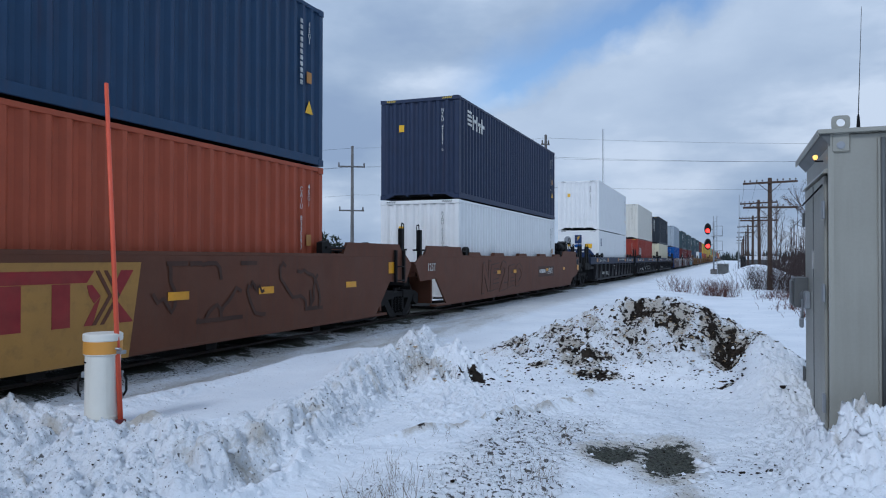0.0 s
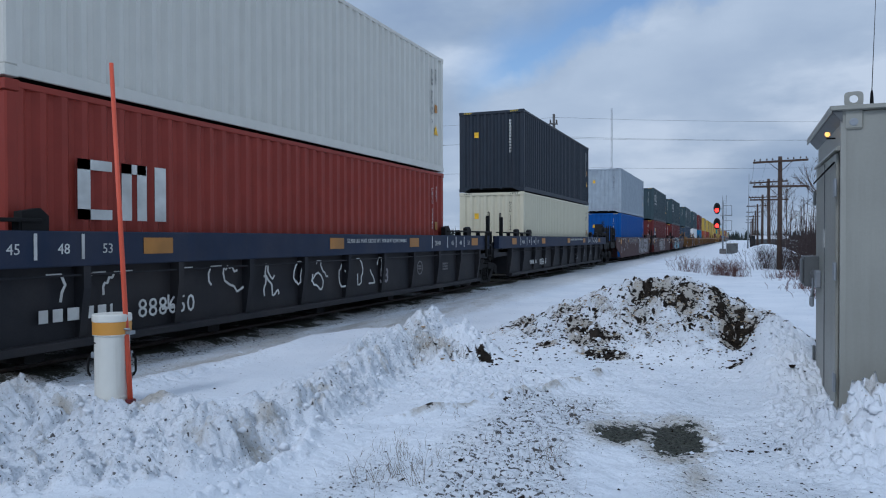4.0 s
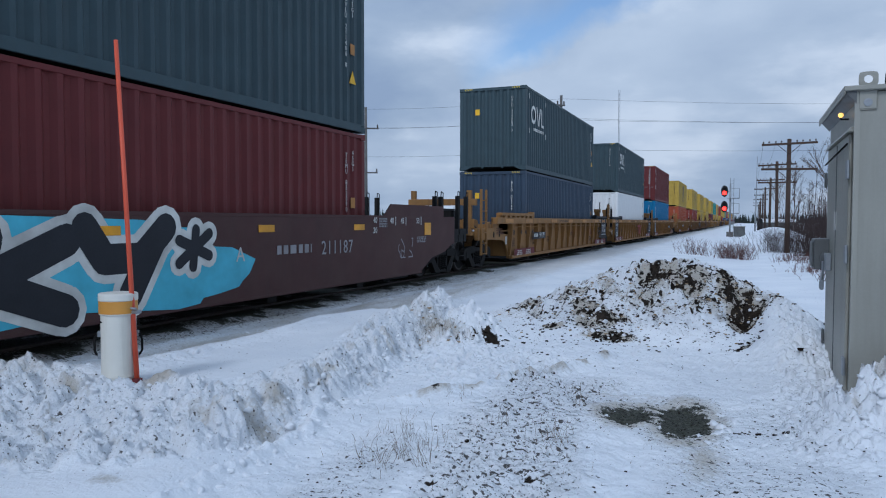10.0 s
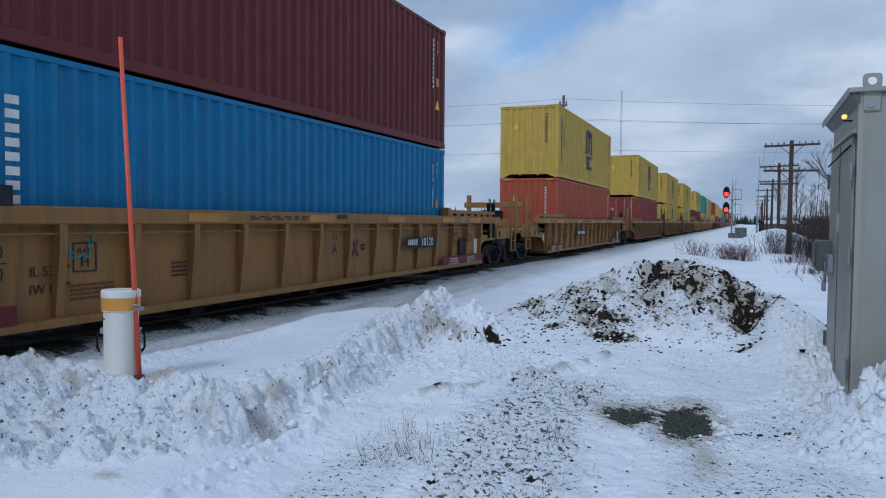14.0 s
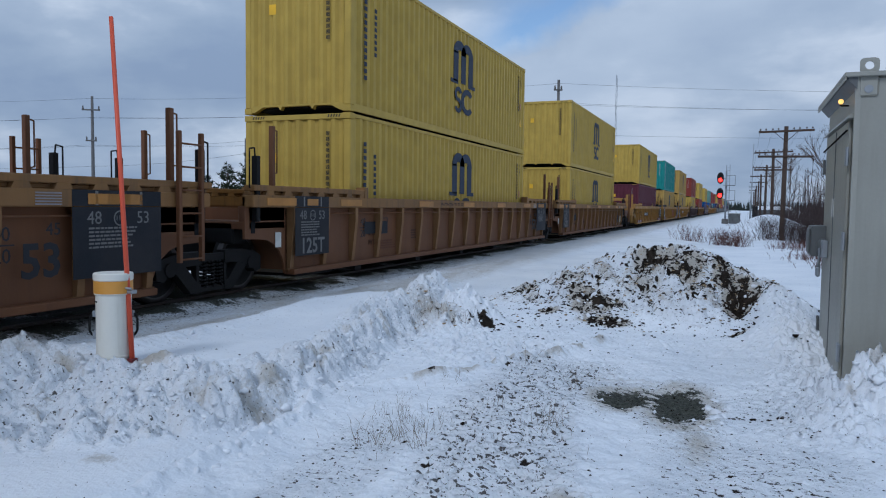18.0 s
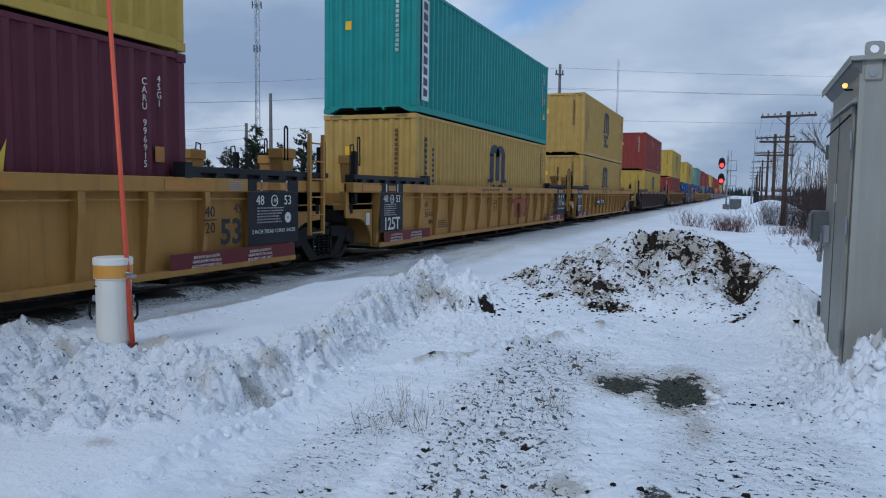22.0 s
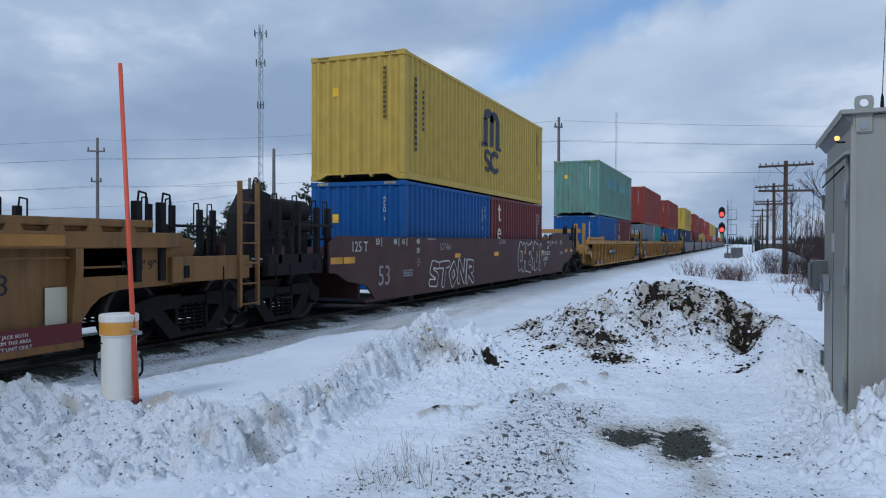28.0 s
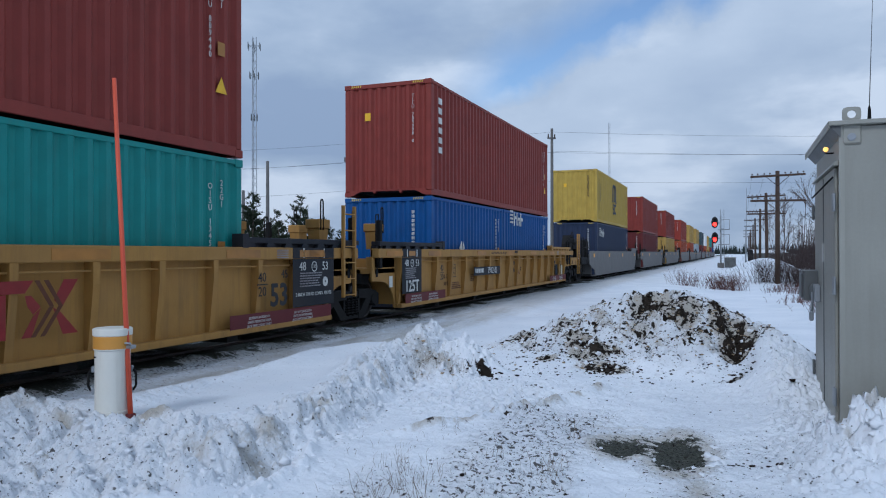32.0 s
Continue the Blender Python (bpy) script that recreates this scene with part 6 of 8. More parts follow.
def chevron_logo(car, y, z, scale, mat="paint_red"):
    """Faded emblem: two posts with level caps, and a double chevron."""
    def build():
        bm = bmesh.new()
        poly(bm, [(-1.5, 0.24), (0.50, 0.24), (0.66, 0.45), (-1.5, 0.45)])
        for x in (-1.12, -0.2):
            poly(bm, [(x, -0.5), (x + 0.36, -0.5), (x + 0.36, 0.23), (x, 0.23)])
        poly(bm, [(0.50, 0.20), (0.62, 0.20), (0.80, 0.0), (0.66, -0.12), (0.55, 0.02)])
        poly(bm, [(1.06, 0.10), (1.22, -0.03), (1.56, 0.45), (1.26, 0.45)])
        poly(bm, [(1.04, -0.02), (1.18, -0.10), (1.56, -0.5), (1.24, -0.5)])
        poly(bm, [(0.66, -0.14), (0.80, -0.02), (0.62, -0.5), (0.44, -0.5)])
        return bm

    def chevron():
        bm = bmesh.new()
        for x in (0.68, 0.86):
            poly(bm, [(x, 0.45), (x + 0.09, 0.45), (x + 0.38, 0.0), (x + 0.29, 0.0)])
            poly(bm, [(x + 0.29, -0.002), (x + 0.38, -0.002), (x + 0.02, -0.5), (x - 0.07, -0.5)])
        return bm
    on_car(car, "emblem", shared("red_blocks", build), mat, y, z, "faded red block emblem", 0.012, scale)
    on_car(car, "chevron", shared("chevrons", chevron), "car_umber", y, z, "dark double chevron", 0.014, scale)


def number_strip(car, y, z, w, number, panel="panel_black"):
    """Black strip: the owner's mark as bars, then the car's number."""
    p = on_car(car, "number_panel", shared(("numbers", w), lambda: boxes((-w / 2, w / 2, -0.12, 0.12, 0, 0.003))), panel, y, z, "black number strip", 0.0)
    part("lettering", shared(("mark", w), bars, 0.30 * w, 0.17, 1, 11, 0.8), M["paint_white"], p, at=(-0.30 * w, -0.012, 0.004))
    if number:
        part("lettering", letters(number, 0.27, 1.05), M["paint_white"], p, "white car number", at=(0.19 * w, 0, 0.004))
    else:
        part("lettering", shared(("digits", w), bars, 0.45 * w, 0.17, 1, 12, 0.8), M["paint_white"], p, at=(0.2 * w, -0.012, 0.004))


def plate_sign(car, y, z):
    p = on_car(car, "plate_mark", shared("plate_mark", lambda: boxes((-0.16, 0.16, 0.15, 0.165, 0, 0.003), (-0.16, 0.16, -0.165, -0.15, 0, 0.003), (-0.16, -0.145, -0.15, 0.15, 0, 0.003), (0.145, 0.16, -0.15, 0.15, 0, 0.003))), "paint_black", y, z, "square framed mark", -0.14)
    part("lettering", letters("PLATE", 0.075), M["paint_black"], p, at=(0, 0.07, 0.001))
    part("lettering", letters("H", 0.17), M["paint_black"], p, at=(0, -0.06, 0.001))


def cross_mark(car, y, z):
    """Small faded cross between two stacks of bars."""
    c = on_car(car, "emblem", shared("cross_mark", lambda: poly(poly(bmesh.new(), [(-0.15, -0.16), (-0.07, -0.16), (0.15, 0.16), (0.07, 0.16)]), [(-0.15, 0.16), (-0.07, 0.16), (0.15, -0.16), (0.07, -0.16)], 0.005, 0.008)), "jack_red", y, z, "faded purple cross emblem", -0.14)
    for k in (-0.3, 0.3):
        part("lettering", shared(("bars", 0.18, 0.14), bars, 0.18, 0.14, 2, 5), M["paint_smoke"], c, at=(k, 0, 0))


def yellow_marks(car, logo=False, near="j", far="j", number=(), plain=False, letter="", worn=False):
    ink, faint = ("car_grey", "car_grey") if worn else ("paint_white", "paint_silver")
    reflectors(car, (-2.6, -0.35, 3.2, 6.1, 9.0, 11.9, 13.8), Z1 - 0.1, "dull_amber", 0.8, 0.12)
    for y in (0.1, 12.35):
        for k, w in ((0.11, "40"), (-0.11, "20")):
            on_car(car, "lettering", letters(w, 0.21), "paint_black", y, 0.93 + k)
        on_car(car, "dash", shared("dash", lambda: boxes((-0.14, 0.14, -0.008, 0.008, 0, 0.003))), "paint_black", y, 0.935)
    if plain:
        return
    for y, w in () if worn else ((-0.85, 1.2), (13.0, 1.42)):
        m = on_car(car, "jacking_mark", shared(("jack", w), lambda: boxes((-w, w, -0.13, 0.13, 0, 0.002))), "jack_red", y, 0.38, "dark red jacking stripe", 0.0)
        for k in (-0.5, 0.35):
            part("lettering", letters("DO NOT JACK BOTH\nUNITS FROM THIS AREA\nJACK EMPTY UNIT ONLY", 0.055, line=1.1), M["paint_white"], m, "white jacking notice", at=(k * w, 0, 0.003))
    on_car(car, "label", shared("small_label", lambda: boxes((-0.08, 0.08, -0.12, 0.12, 0, 0.003))), "paint_white", -2.5, 0.8, "white label", -0.14)
    on_car(car, "lettering", shared(("fine_print", 0.8), fine_print, 0.8, 0.2, 4, 16), "car_umber", -3.1 if near == "e" else 1.5, 1.08 if near == "e" else 0.55, out=-0.14)
    on_car(car, "lettering", letters("IL 53' 1\"\nIW 8' 9\"", 0.15, line=1.25), "paint_smoke", 0.85, 0.72, "faded inside dimensions", -0.14)
    if not logo:
        on_car(car, "lettering", shared("notice", fine_print, 0.5, 0.22, 4, 9), "paint_smoke", 2.9, 0.72, out=-0.14)
    on_car(car, "lettering", shared(("bars", 1.0, 0.05), bars, 1.6, 0.07, 2, 21), "paint_smoke", 4.9, Z1 - 0.1, out=0.006)
    on_car(car, "grating", shared("grating", lambda: boxes(*((-0.16, 0.16, k * 0.03 - 0.07, k * 0.03 - 0.055, 0, 0.004) for k in range(5)))), "paint_silver", 12.9, Z1 - 0.1, "small pale notice", 0.006)
    plate_sign(car, 5.67 if logo else 1.3, 0.95)
    if letter:
        on_car(car, "lettering", letters("20", 0.17), "paint_black", 6.5, 1.08, out=0.0)
        on_car(car, "lettering", letters(letter, 0.28), "paint_black", 6.5, 0.86, out=0.0)
        on_car(car, "lettering", shared(("mark", 0.9), bars, 0.34, 0.11, 1, 11, 0.8), "paint_black", 6.75, Z1 - 0.08)
    if not logo and not worn:
        cross_mark(car, 7.5 if near == "j" and far == "e" else 7.13, 0.86)
    for side, end, y, w in ((-1, near, -1.7, 0.53), (1, far, 13.85, 0.66)):
        if end == "j":
            p = on_car(car, "load_panel", shared(("load_panel", w), lambda: boxes((-w, w, -0.34, 0.46, 0, 0.003))), "panel_black", y, 0.86, "black lettered load panel", 0.004)
            part("lettering", letters("48", 0.21), M[ink], p, at=(-0.55 * w, 0.33, 0.004))
            part("lettering", letters("53", 0.21), M[ink], p, at=(0.55 * w, 0.33, 0.004))
            ring = part("ring", shared("ring_mark", lambda: arc(bmesh.new(), 0, 0, 0.075, 0.09, 0, 360, 20)), M[ink], p, at=(0, 0.33, 0.004))
            part("lettering", letters("110", 0.085), M[ink], ring)
            part("chord_panel", shared(("chord_panel", w), lambda: boxes((-w, w, -0.09, 0.09, 0, 0.004))), M["panel_black"], p, "black painted beam section", at=(0, 0.56, 0.0))
            for k in (-0.5, 0.5):
                part("tick", shared("chord_tick", lambda: boxes((-0.02, 0.02, -0.08, 0.08, 0, 0.003))), M[ink], p, at=(k * w, 0.56, 0.005))
            part("reflector", shared("panel_reflector", lambda: boxes((-0.17, 0.17, -0.055, 0.055, 0, 0.003))), M["dull_amber"], p, at=(0, 0.55, 0.005))
            part("lettering", shared(("fine_print", w), fine_print, 1.15 * w, 0.26, 6, 6), M[faint], p, at=(-0.1 * w, 0.10, 0.004))
            if side < 0:
                part("lettering", letters("125T", 0.36, bold=0.006), M[ink], p, "white figures 125T", at=(0.0, -0.19, 0.005))
            else:
                if not worn:
                    part("lettering", letters("2 INCH TREAD COND. SHOES", 0.085), M[ink], p, "white stencilled brake notice", at=(0, -0.14, 0.004))
                    part("emblem", shared("round_mark", lambda: arc(bmesh.new(), 0, 0, 0.02, 0.085, 0, 360, 16)), M[ink], p, at=(0.55 * w, 0.06, 0.004))
                on_car(car, "lettering", letters("53", 0.5, bold=0.012), "paint_black", 12.8, 0.74, "figures 53 in black")
                on_car(car, "lettering", letters("45", 0.19), "paint_black", 12.95, 1.08)
        elif side < 0:
            for yy, t in ((-2.13, "53"), (-1.3, "48"), (-0.75, "45")):
                on_car(car, "lettering", letters(t, 0.2), "paint_black", yy, 1.03, out=0.006)
            ring = on_car(car, "ring", shared("ring_mark", lambda: None), "paint_black", -1.7, 1.03, "", -0.13)
            part("lettering", letters("110", 0.085), M["paint_black"], ring)
            on_car(car, "lettering", shared(("bars", 0.6, 0.3), bars, 0.6, 0.3, 5, 8), "paint_smoke", -1.85, 0.72, out=-0.14)
        else:
            on_car(car, "lettering", letters("53", 0.3), "paint_black", 13.4, 0.95, "figures 53 in black")
            on_car(car, "load_plate", shared("load_plate", lambda: boxes((-0.3, 0.3, -0.22, 0.22, 0, 0.004), bevel=0.002)), "panel_black", 13.2, 0.72, "black plate with a white frame", -0.1)
            on_car(car, "notice_plate", shared("notice_plate", lambda: boxes((-0.14, 0.14, -0.2, 0.2, 0, 0.004))), "cream", 14.2, 0.7, "cream notice", -0.13)
            on_car(car, "lettering", letters("IW 8' 9\"", 0.17), "paint_black", 15.4, 1.1, out=-0.14)
    if logo:
        chevron_logo(car, 7.97, 0.86, 0.62)
    if number:
        number_strip(car, number[0], 0.9, number[1], number[2])


def flush_marks(car, bars_z=1.28, mids=(2.6, 5.2, 8.0, 10.6), big=(-1.68, 14.75), number="", place=10.6):
    reflectors(car, (-3.36, -2.9, 15.2, 16.2) if not big else (), 1.06, "amber", 0.42, 0.12)
    reflectors(car, big, 1.22, "amber", 0.36, 0.28)
    reflectors(car, mids, bars_z, "amber", 0.40, 0.11)
    on_car(car, "lettering", letters("53", 0.58), "paint_silver", -1.45, 0.70, "figures 53 in faded white")
    on_car(car, "lettering", letters("125 T", 0.28), "paint_white", -2.5, 1.3)
    for y, w in ((-1.75, "53"), (-0.55, "45"), (-0.95, "48"), (12.9, "48"), (13.4, "45"), (14.2, "53")):
        on_car(car, "lettering", letters(w, 0.17), "paint_white", y, 1.40)
        on_car(car, "tick", shared("thin_tick", lambda: boxes((-0.012, 0.012, -0.09, 0.09, 0, 0.003))), "paint_white", y + 0.17, 1.40)
    for y in (0.22, 12.15):
        for k, w in ((0.1, "40"), (-0.1, "20")):
            on_car(car, "lettering", letters(w, 0.17), "paint_white", y, 1.31 + k)
    ring = on_car(car, "ring", shared("ring_mark", lambda: arc(bmesh.new(), 0, 0, 0.075, 0.09, 0, 360, 20)), "paint_silver", 0.25, 0.95, "")
    part("lettering", letters("110", 0.085), M["paint_silver"], ring)
    for y, z, w, h, r in ((12.5, 1.36, 0.35, 0.2, 4), (14.4, 0.98, 0.5, 0.14, 4), (1.0, 1.46, 0.5, 0.06, 1), (-0.3, 0.72, 0.5, 0.16, 3)):
        on_car(car, "lettering", shared(("bars", w, h, r), bars, w, h, r, 4), "paint_silver", y, z)
    if number:
        on_car(car, "lettering", shared(("mark", 3.0), bars, 1.0, 0.2, 1, 11, 0.8), "paint_silver", place - 1.35, 0.91, "faded owner's mark in plain bars")
        on_car(car, "lettering", letters(number, 0.34, 1.1), "paint_silver", place, 0.92, "car number in faded white")


def black_marks(car):
    reflectors(car, (-2.0, 1.9, 6.35, 9.8, 13.9), Z1 - 0.17, "dull_amber", 0.5, 0.2)
    for y, w in ((-0.9, "20/40"), (-0.1, "45"), (0.5, "48"), (1.1, "53"), (11.2, "20/40"), (12.2, "45"), (12.8, "48"), (13.4, "53")):
        on_car(car, "lettering", letters(w, 0.16), "paint_white", y, Z1 - 0.2)
        on_car(car, "tick", shared("tick", lambda: boxes((-0.02, 0.02, -0.14, 0.14, 0, 0.003))), "paint_white", y - 0.35, Z1 - 0.17)
    on_car(car, "lettering", letters("52,900 LBS. MAX. GROSS WT. FOR 20 FT CONTAINERS", 0.11), "paint_white", 8.05, Z1 - 0.13, "white stencilled load limit")
    on_car(car, "lettering", letters("53", 0.42, bold=0.008), "paint_silver", 8.45, 0.64, "figures 53 in faded white", -0.08)
    ring = on_car(car, "ring", shared("ring_mark", lambda: arc(bmesh.new(), 0, 0, 0.075, 0.09, 0, 360, 20)), "car_grey", 10.3, 0.75, "", -0.08, 1.8)
    part("lettering", shared(("bars", 0.1, 0.06), bars, 0.1, 0.06, 2, 4), M["car_grey"], ring)
    on_car(car, "lettering", shared(("bars", 0.3, 0.2, 3), bars, 0.34, 0.2, 3, 14), "car_grey", 11.9, 0.72, out=-0.08)
    on_car(car, "lettering", shared(("mark", 3.0), bars, 1.0, 0.2, 1, 11, 0.8), "paint_white", 0.75, 0.56, out=-0.08)
    on_car(car, "lettering", letters("888650", 0.33, 1.05), "paint_white", 2.15, 0.55, "white car number", -0.08)


def spray(car, y, z, w, h, seed, mat="paint_white", thick=0.04, n=6, out=0.01):
    on_car(car, "graffiti", scrawl(w, h, seed, thick, n), mat, y, z, "sprayed graffiti scrawl", out)


HB = 2.591
MED = (ARCH, HOOK) + SHIP


def box40(colour, words, **k):
    return container(colour, words + " forty-foot container stacked on the train", **k)


def box20(colour, words, **k):
    return container(colour, words + " twenty-foot container low in a well car", length=6.058, height=HB, **k)


# (start along the track, car kind, car paint, ends, lower boxes, upper box)
def load(u, car, lower, upper):
    MOVING.append((car, TRACK_X, u, RAIL_Z))
    z = RAIL_Z + (0.25 if car["build"] == "ribbed" else 0.2)
    y = u
    for c, length in lower:
        MOVING.append((c, TRACK_X, y, z))
        y += length + 0.076
    top = z + (2.896 if len(lower) == 1 else HB) + 0.028
    if upper:
        MOVING.append((upper, TRACK_X, u, top))


RIB, FLU, SQR = "ribbed", "flush", "square"
YEL = "yellow ribbed well car with black load panels"
BRN = "brown flush-sided well car with graffiti"
DUN = "dirty yellow-brown ribbed well car with black load panels"
RST = "rusty brown ribbed well car"
BLK = "black ribbed well car with a blue upper beam"


STRIPS = ((3.1, 2.4, "7912 81"), (), (3.74, 2.45, "7912 81"))


def build_train():
    def j(a, b):
        return (b - a - 12.192) / 2
    # 0, 1: umber cars
    car = well_car(FLU, "car_umber", "umber flush-sided well car with a yellow emblem panel", "e", "j")
    reflectors(car, (2.6, 8.07, 10.05, 12.84), 0.92, "amber", 0.40, 0.11)
    reflectors(car, (14.66,), 1.22, "amber", 0.3, 0.24)
    on_car(car, "emblem_panel", shared("emblem_panel", lambda: slab(bmesh.new(), [(-2.2, -0.6), (1.9, -0.6), (2.1, 0.55), (-2.2, 0.55)], "z", 0, 0.003)), "car_yellow", 5.3, 0.82, "yellow emblem panel")
    chevron_logo(car, 6.24, 0.98, 0.66)
    spray(car, 9.6, 0.95, 4.6, 0.8, 5, "paint_smoke", 0.06, 10)
    load(-0.32, car, [(box40("rust_red", "faded orange-red", number="CAIU 823597 0"), 12.192)], box40("steel_blue", "weathered dark blue"))
    car = well_car(FLU, "car_umber", "umber flush-sided well car with guide lugs", "j", "e", j(-0.32, 19.25), ("lugs",))
    reflectors(car, (3.05, 4.95, 9.69, 12.93), 0.99, "amber", 0.38, 0.11)
    reflectors(car, (16.15,), 1.0, "amber", 0.42, 0.24)
    pl = on_car(car, "placard_frame", shared("placard_frame", lambda: boxes((-0.23, 0.23, -0.15, 0.15, 0, 0.006), bevel=0.003)), "car_grey", 16.05, 1.27, "steel placard frame with dark cards")
    for k in (-0.1, 0.1):
        part("card", shared("placard_card", lambda: boxes((-0.085, 0.085, -0.12, 0.12, 0, 0.004))), M["panel_black"], pl, at=(k, 0, 0.006))
    on_car(car, "lettering", letters("125T", 0.26), "paint_white", -2.6, 1.2)
    on_car(car, "number_ground", shared("number_ground", lambda: boxes((-1.3, 1.3, -0.2, 0.2, 0, 0.002))), "paint_smoke", 9.6, 0.92, "dark repainted patch", 0.002)
    on_car(car, "lettering", shared(("mark", 3.0), bars, 1.0, 0.2, 1, 11, 0.8), "paint_white", 8.95, 0.91)
    on_car(car, "lettering", letters("727015", 0.33, 1.05), "paint_white", 10.15, 0.92, "white car number")
    for text, y, w, h in (("N", 1.75, 0.8, 1.0), ("E", 2.6, 0.9, 0.9), ("2", 3.6, 0.9, 1.0), ("E", 4.5, 0.8, 0.8), ("D", 5.5, 1.0, 0.8)):
        tag(car, text, y, 0.82, w, h, "paint_smoke", 0.06, "dark sprayed outline letter", 0.006)
        tag(car, text, y, 0.82, w * 0.93, h * 0.93, "car_umber", 0.03, "", 0.010)
    load(19.25, car, [(box40("white", "white smooth-painted", number="RYDU 002701"), 12.192)], box40("navy", "navy blue", number="NYKU 472591 0", marks=(STRIPED,)))
    # 2, 3, 4: black cars
    us = (43.16, 63.08, 82.9)
    ends = (("e", "j"), ("j", "j"), ("j", "e"))
    loads = ((box40("white", "white refrigerated", style="reefer", flush=True, number="FBIU 5257131", marks=(leaf_badge(0.8, 2.2),)), box40("white", "white", number="RYDU 002784 2")),
             (box40("red", "bright red", number="CAIU 93542", marks=(BLOCK_MARK,)), box40("off_white", "off-white", number="RYDU 002703 5")),
             (box40("cream", "cream", number="MCCU 310540"), box40("ink", "black")))
    for k in range(3):
        car = well_car(SQR, "car_black", BLK, *ends[k], j(us[k - 1], us[k]) if k else 3.4)
        black_marks(car)
        if k == 0:
            spray(car, 5.45, 0.66, 0.9, 0.62, 3, "paint_white", 0.03, 3, -0.075)
        if k == 1:
            spray(car, 4.4, 0.78, 8.4, 0.5, 8, "paint_white", 0.035, 16, -0.075)
        load(us[k], car, [(loads[k][0], 12.192)], loads[k][1])
    # 5, 6, 7: brown cars
    us = (106.41, 126.43, 146.25)
    loads = ((box40("blue", "bright blue", number="CICU 249280"), box40("grey", "light grey", number="CICU 000842")),
             (box40("maroon", "dark red", number="BMOU 522658 3", marks=(banner,)), box40("slate", "dark green-grey", number="OVLU 220189 7", marks=(RINGED,))),
             (box40("maroon", "dark red", number="TEMU 882090", marks=(word_end, WORD_SIDE)), box40("slate", "dark green-grey", number="OVLU 211408 8", marks=(RINGED,))))
    for k in range(3):
        car = well_car(FLU, "car_brown", BRN, *ends[k], j(us[k - 1], us[k]) if k else 3.4)
        flush_marks(car, 1.28, ((1.79, 5.08, 8.08, 11.28), (1.16, 4.57, 7.58, 11.2), (2.6, 5.54, 8.58, 11.5))[k], number="211187" if k == 2 else "", place=10.7)
        if k == 0:
            tag(car, "RISKO.RFOUR.TRL", 4.15, 1.30, 4.6, 0.42, "paint_silver", 0.0, "thin silver sprayed tag", lean=0.3, wave=0.12)
            spray(car, 0.75, 1.1, 1.5, 0.6, 22, "paint_silver", 0.03, 5)
            on_car(car, "lettering", letters("B", 0.3), "paint_white", 5.15, 0.95)
            on_car(car, "lettering", letters("211187  B", 0.16), "paint_white", 6.95, 1.44, "small white car number")
            on_car(car, "graffiti", blob(5.9, 1.16, 4), "car_grey", 10.0, 0.86, "silver sprayed letters", 0.004)
            fat_tag(car, "PULSER", 10.0, 0.88, 5.6, 1.0, "car_plum", "paint_silver", 0.25, 0.05, "dark rims of silver sprayed letters")
            tag(car, "TRL", 15.2, 1.22, 0.6, 0.32, "paint_white", 0.0, "white sprayed tag")
        elif k == 1:
            tag(car, "RISKO", -0.75, 1.28, 1.4, 0.4, "paint_silver", 0.0, "thin silver sprayed tag", lean=0.3)
            on_car(car, "lettering", letters("C", 0.3), "paint_white", 2.85, 0.98)
            on_car(car, "graffiti", fat_letters(5.0, 1.1, 5, 41), "paint_silver", 5.4, 0.86, "grey sprayed letters", 0.006)
            on_car(car, "graffiti", bubbles(5.3, 1.15, 5, 44, 0.05), "paint_white", 5.4, 0.88, "", 0.010)
            spray(car, 5.4, 0.83, 5.6, 1.15, 28, "car_plum", 0.05, 7, 0.014)
            spray(car, 5.4, 0.86, 5.4, 1.1, 29, "paint_black", 0.035, 8, 0.018)
            tag(car, "DIVA", 13.3, 1.02, 0.6, 0.36, "paint_white", 0.0, "white sprayed tag")
        else:
            on_car(car, "graffiti", blob(7.2, 1.18, 9), "paint_cyan", 4.25, 0.83, "cyan, white and black sprayed letters", 0.004)
            fat_tag(car, "TEKY", 3.7, 0.87, 5.6, 0.98, "paint_white", "paint_black", 0.36, 0.10, "white rims of black sprayed letters")
            fat_tag(car, "*", 6.98, 0.98, 0.75, 0.66, "paint_white", "paint_black", 0.15, 0.09)
            on_car(car, "lettering", letters("A", 0.3), "paint_white", 7.95, 0.9)
            spray(car, 13.6, 0.82, 0.8, 0.4, 33, "paint_silver", 0.025, 4)
            spray(car, -0.6, 1.2, 0.8, 0.4, 34, "paint_silver", 0.02, 4)
        load(us[k], car, [(loads[k][0], 12.192)], loads[k][1])
    # 8, 9, 10: yellow cars
    us = (169.99, 189.9, 209.46)
    loads = ((box40("slate_blue", "dark blue-grey", number="ATSU 498599"), box40("slate", "dark green-grey", number="OVLU 212265 3", marks=(RINGED,))),
             (box40("white", "white smooth-painted", number="RYDU 002704"), box40("slate", "dark green-grey", number="OVLU 213310", marks=(RINGED,))),
             (box40("sky_blue", "light blue", number="AXIU 16428", marks=(side_bars(0.5, 1.5, 0.16, 1.9, "paint_white"),)), box40("maroon", "dark red door-end-first", style="doors", marks=(word_end, WORD_SIDE))))
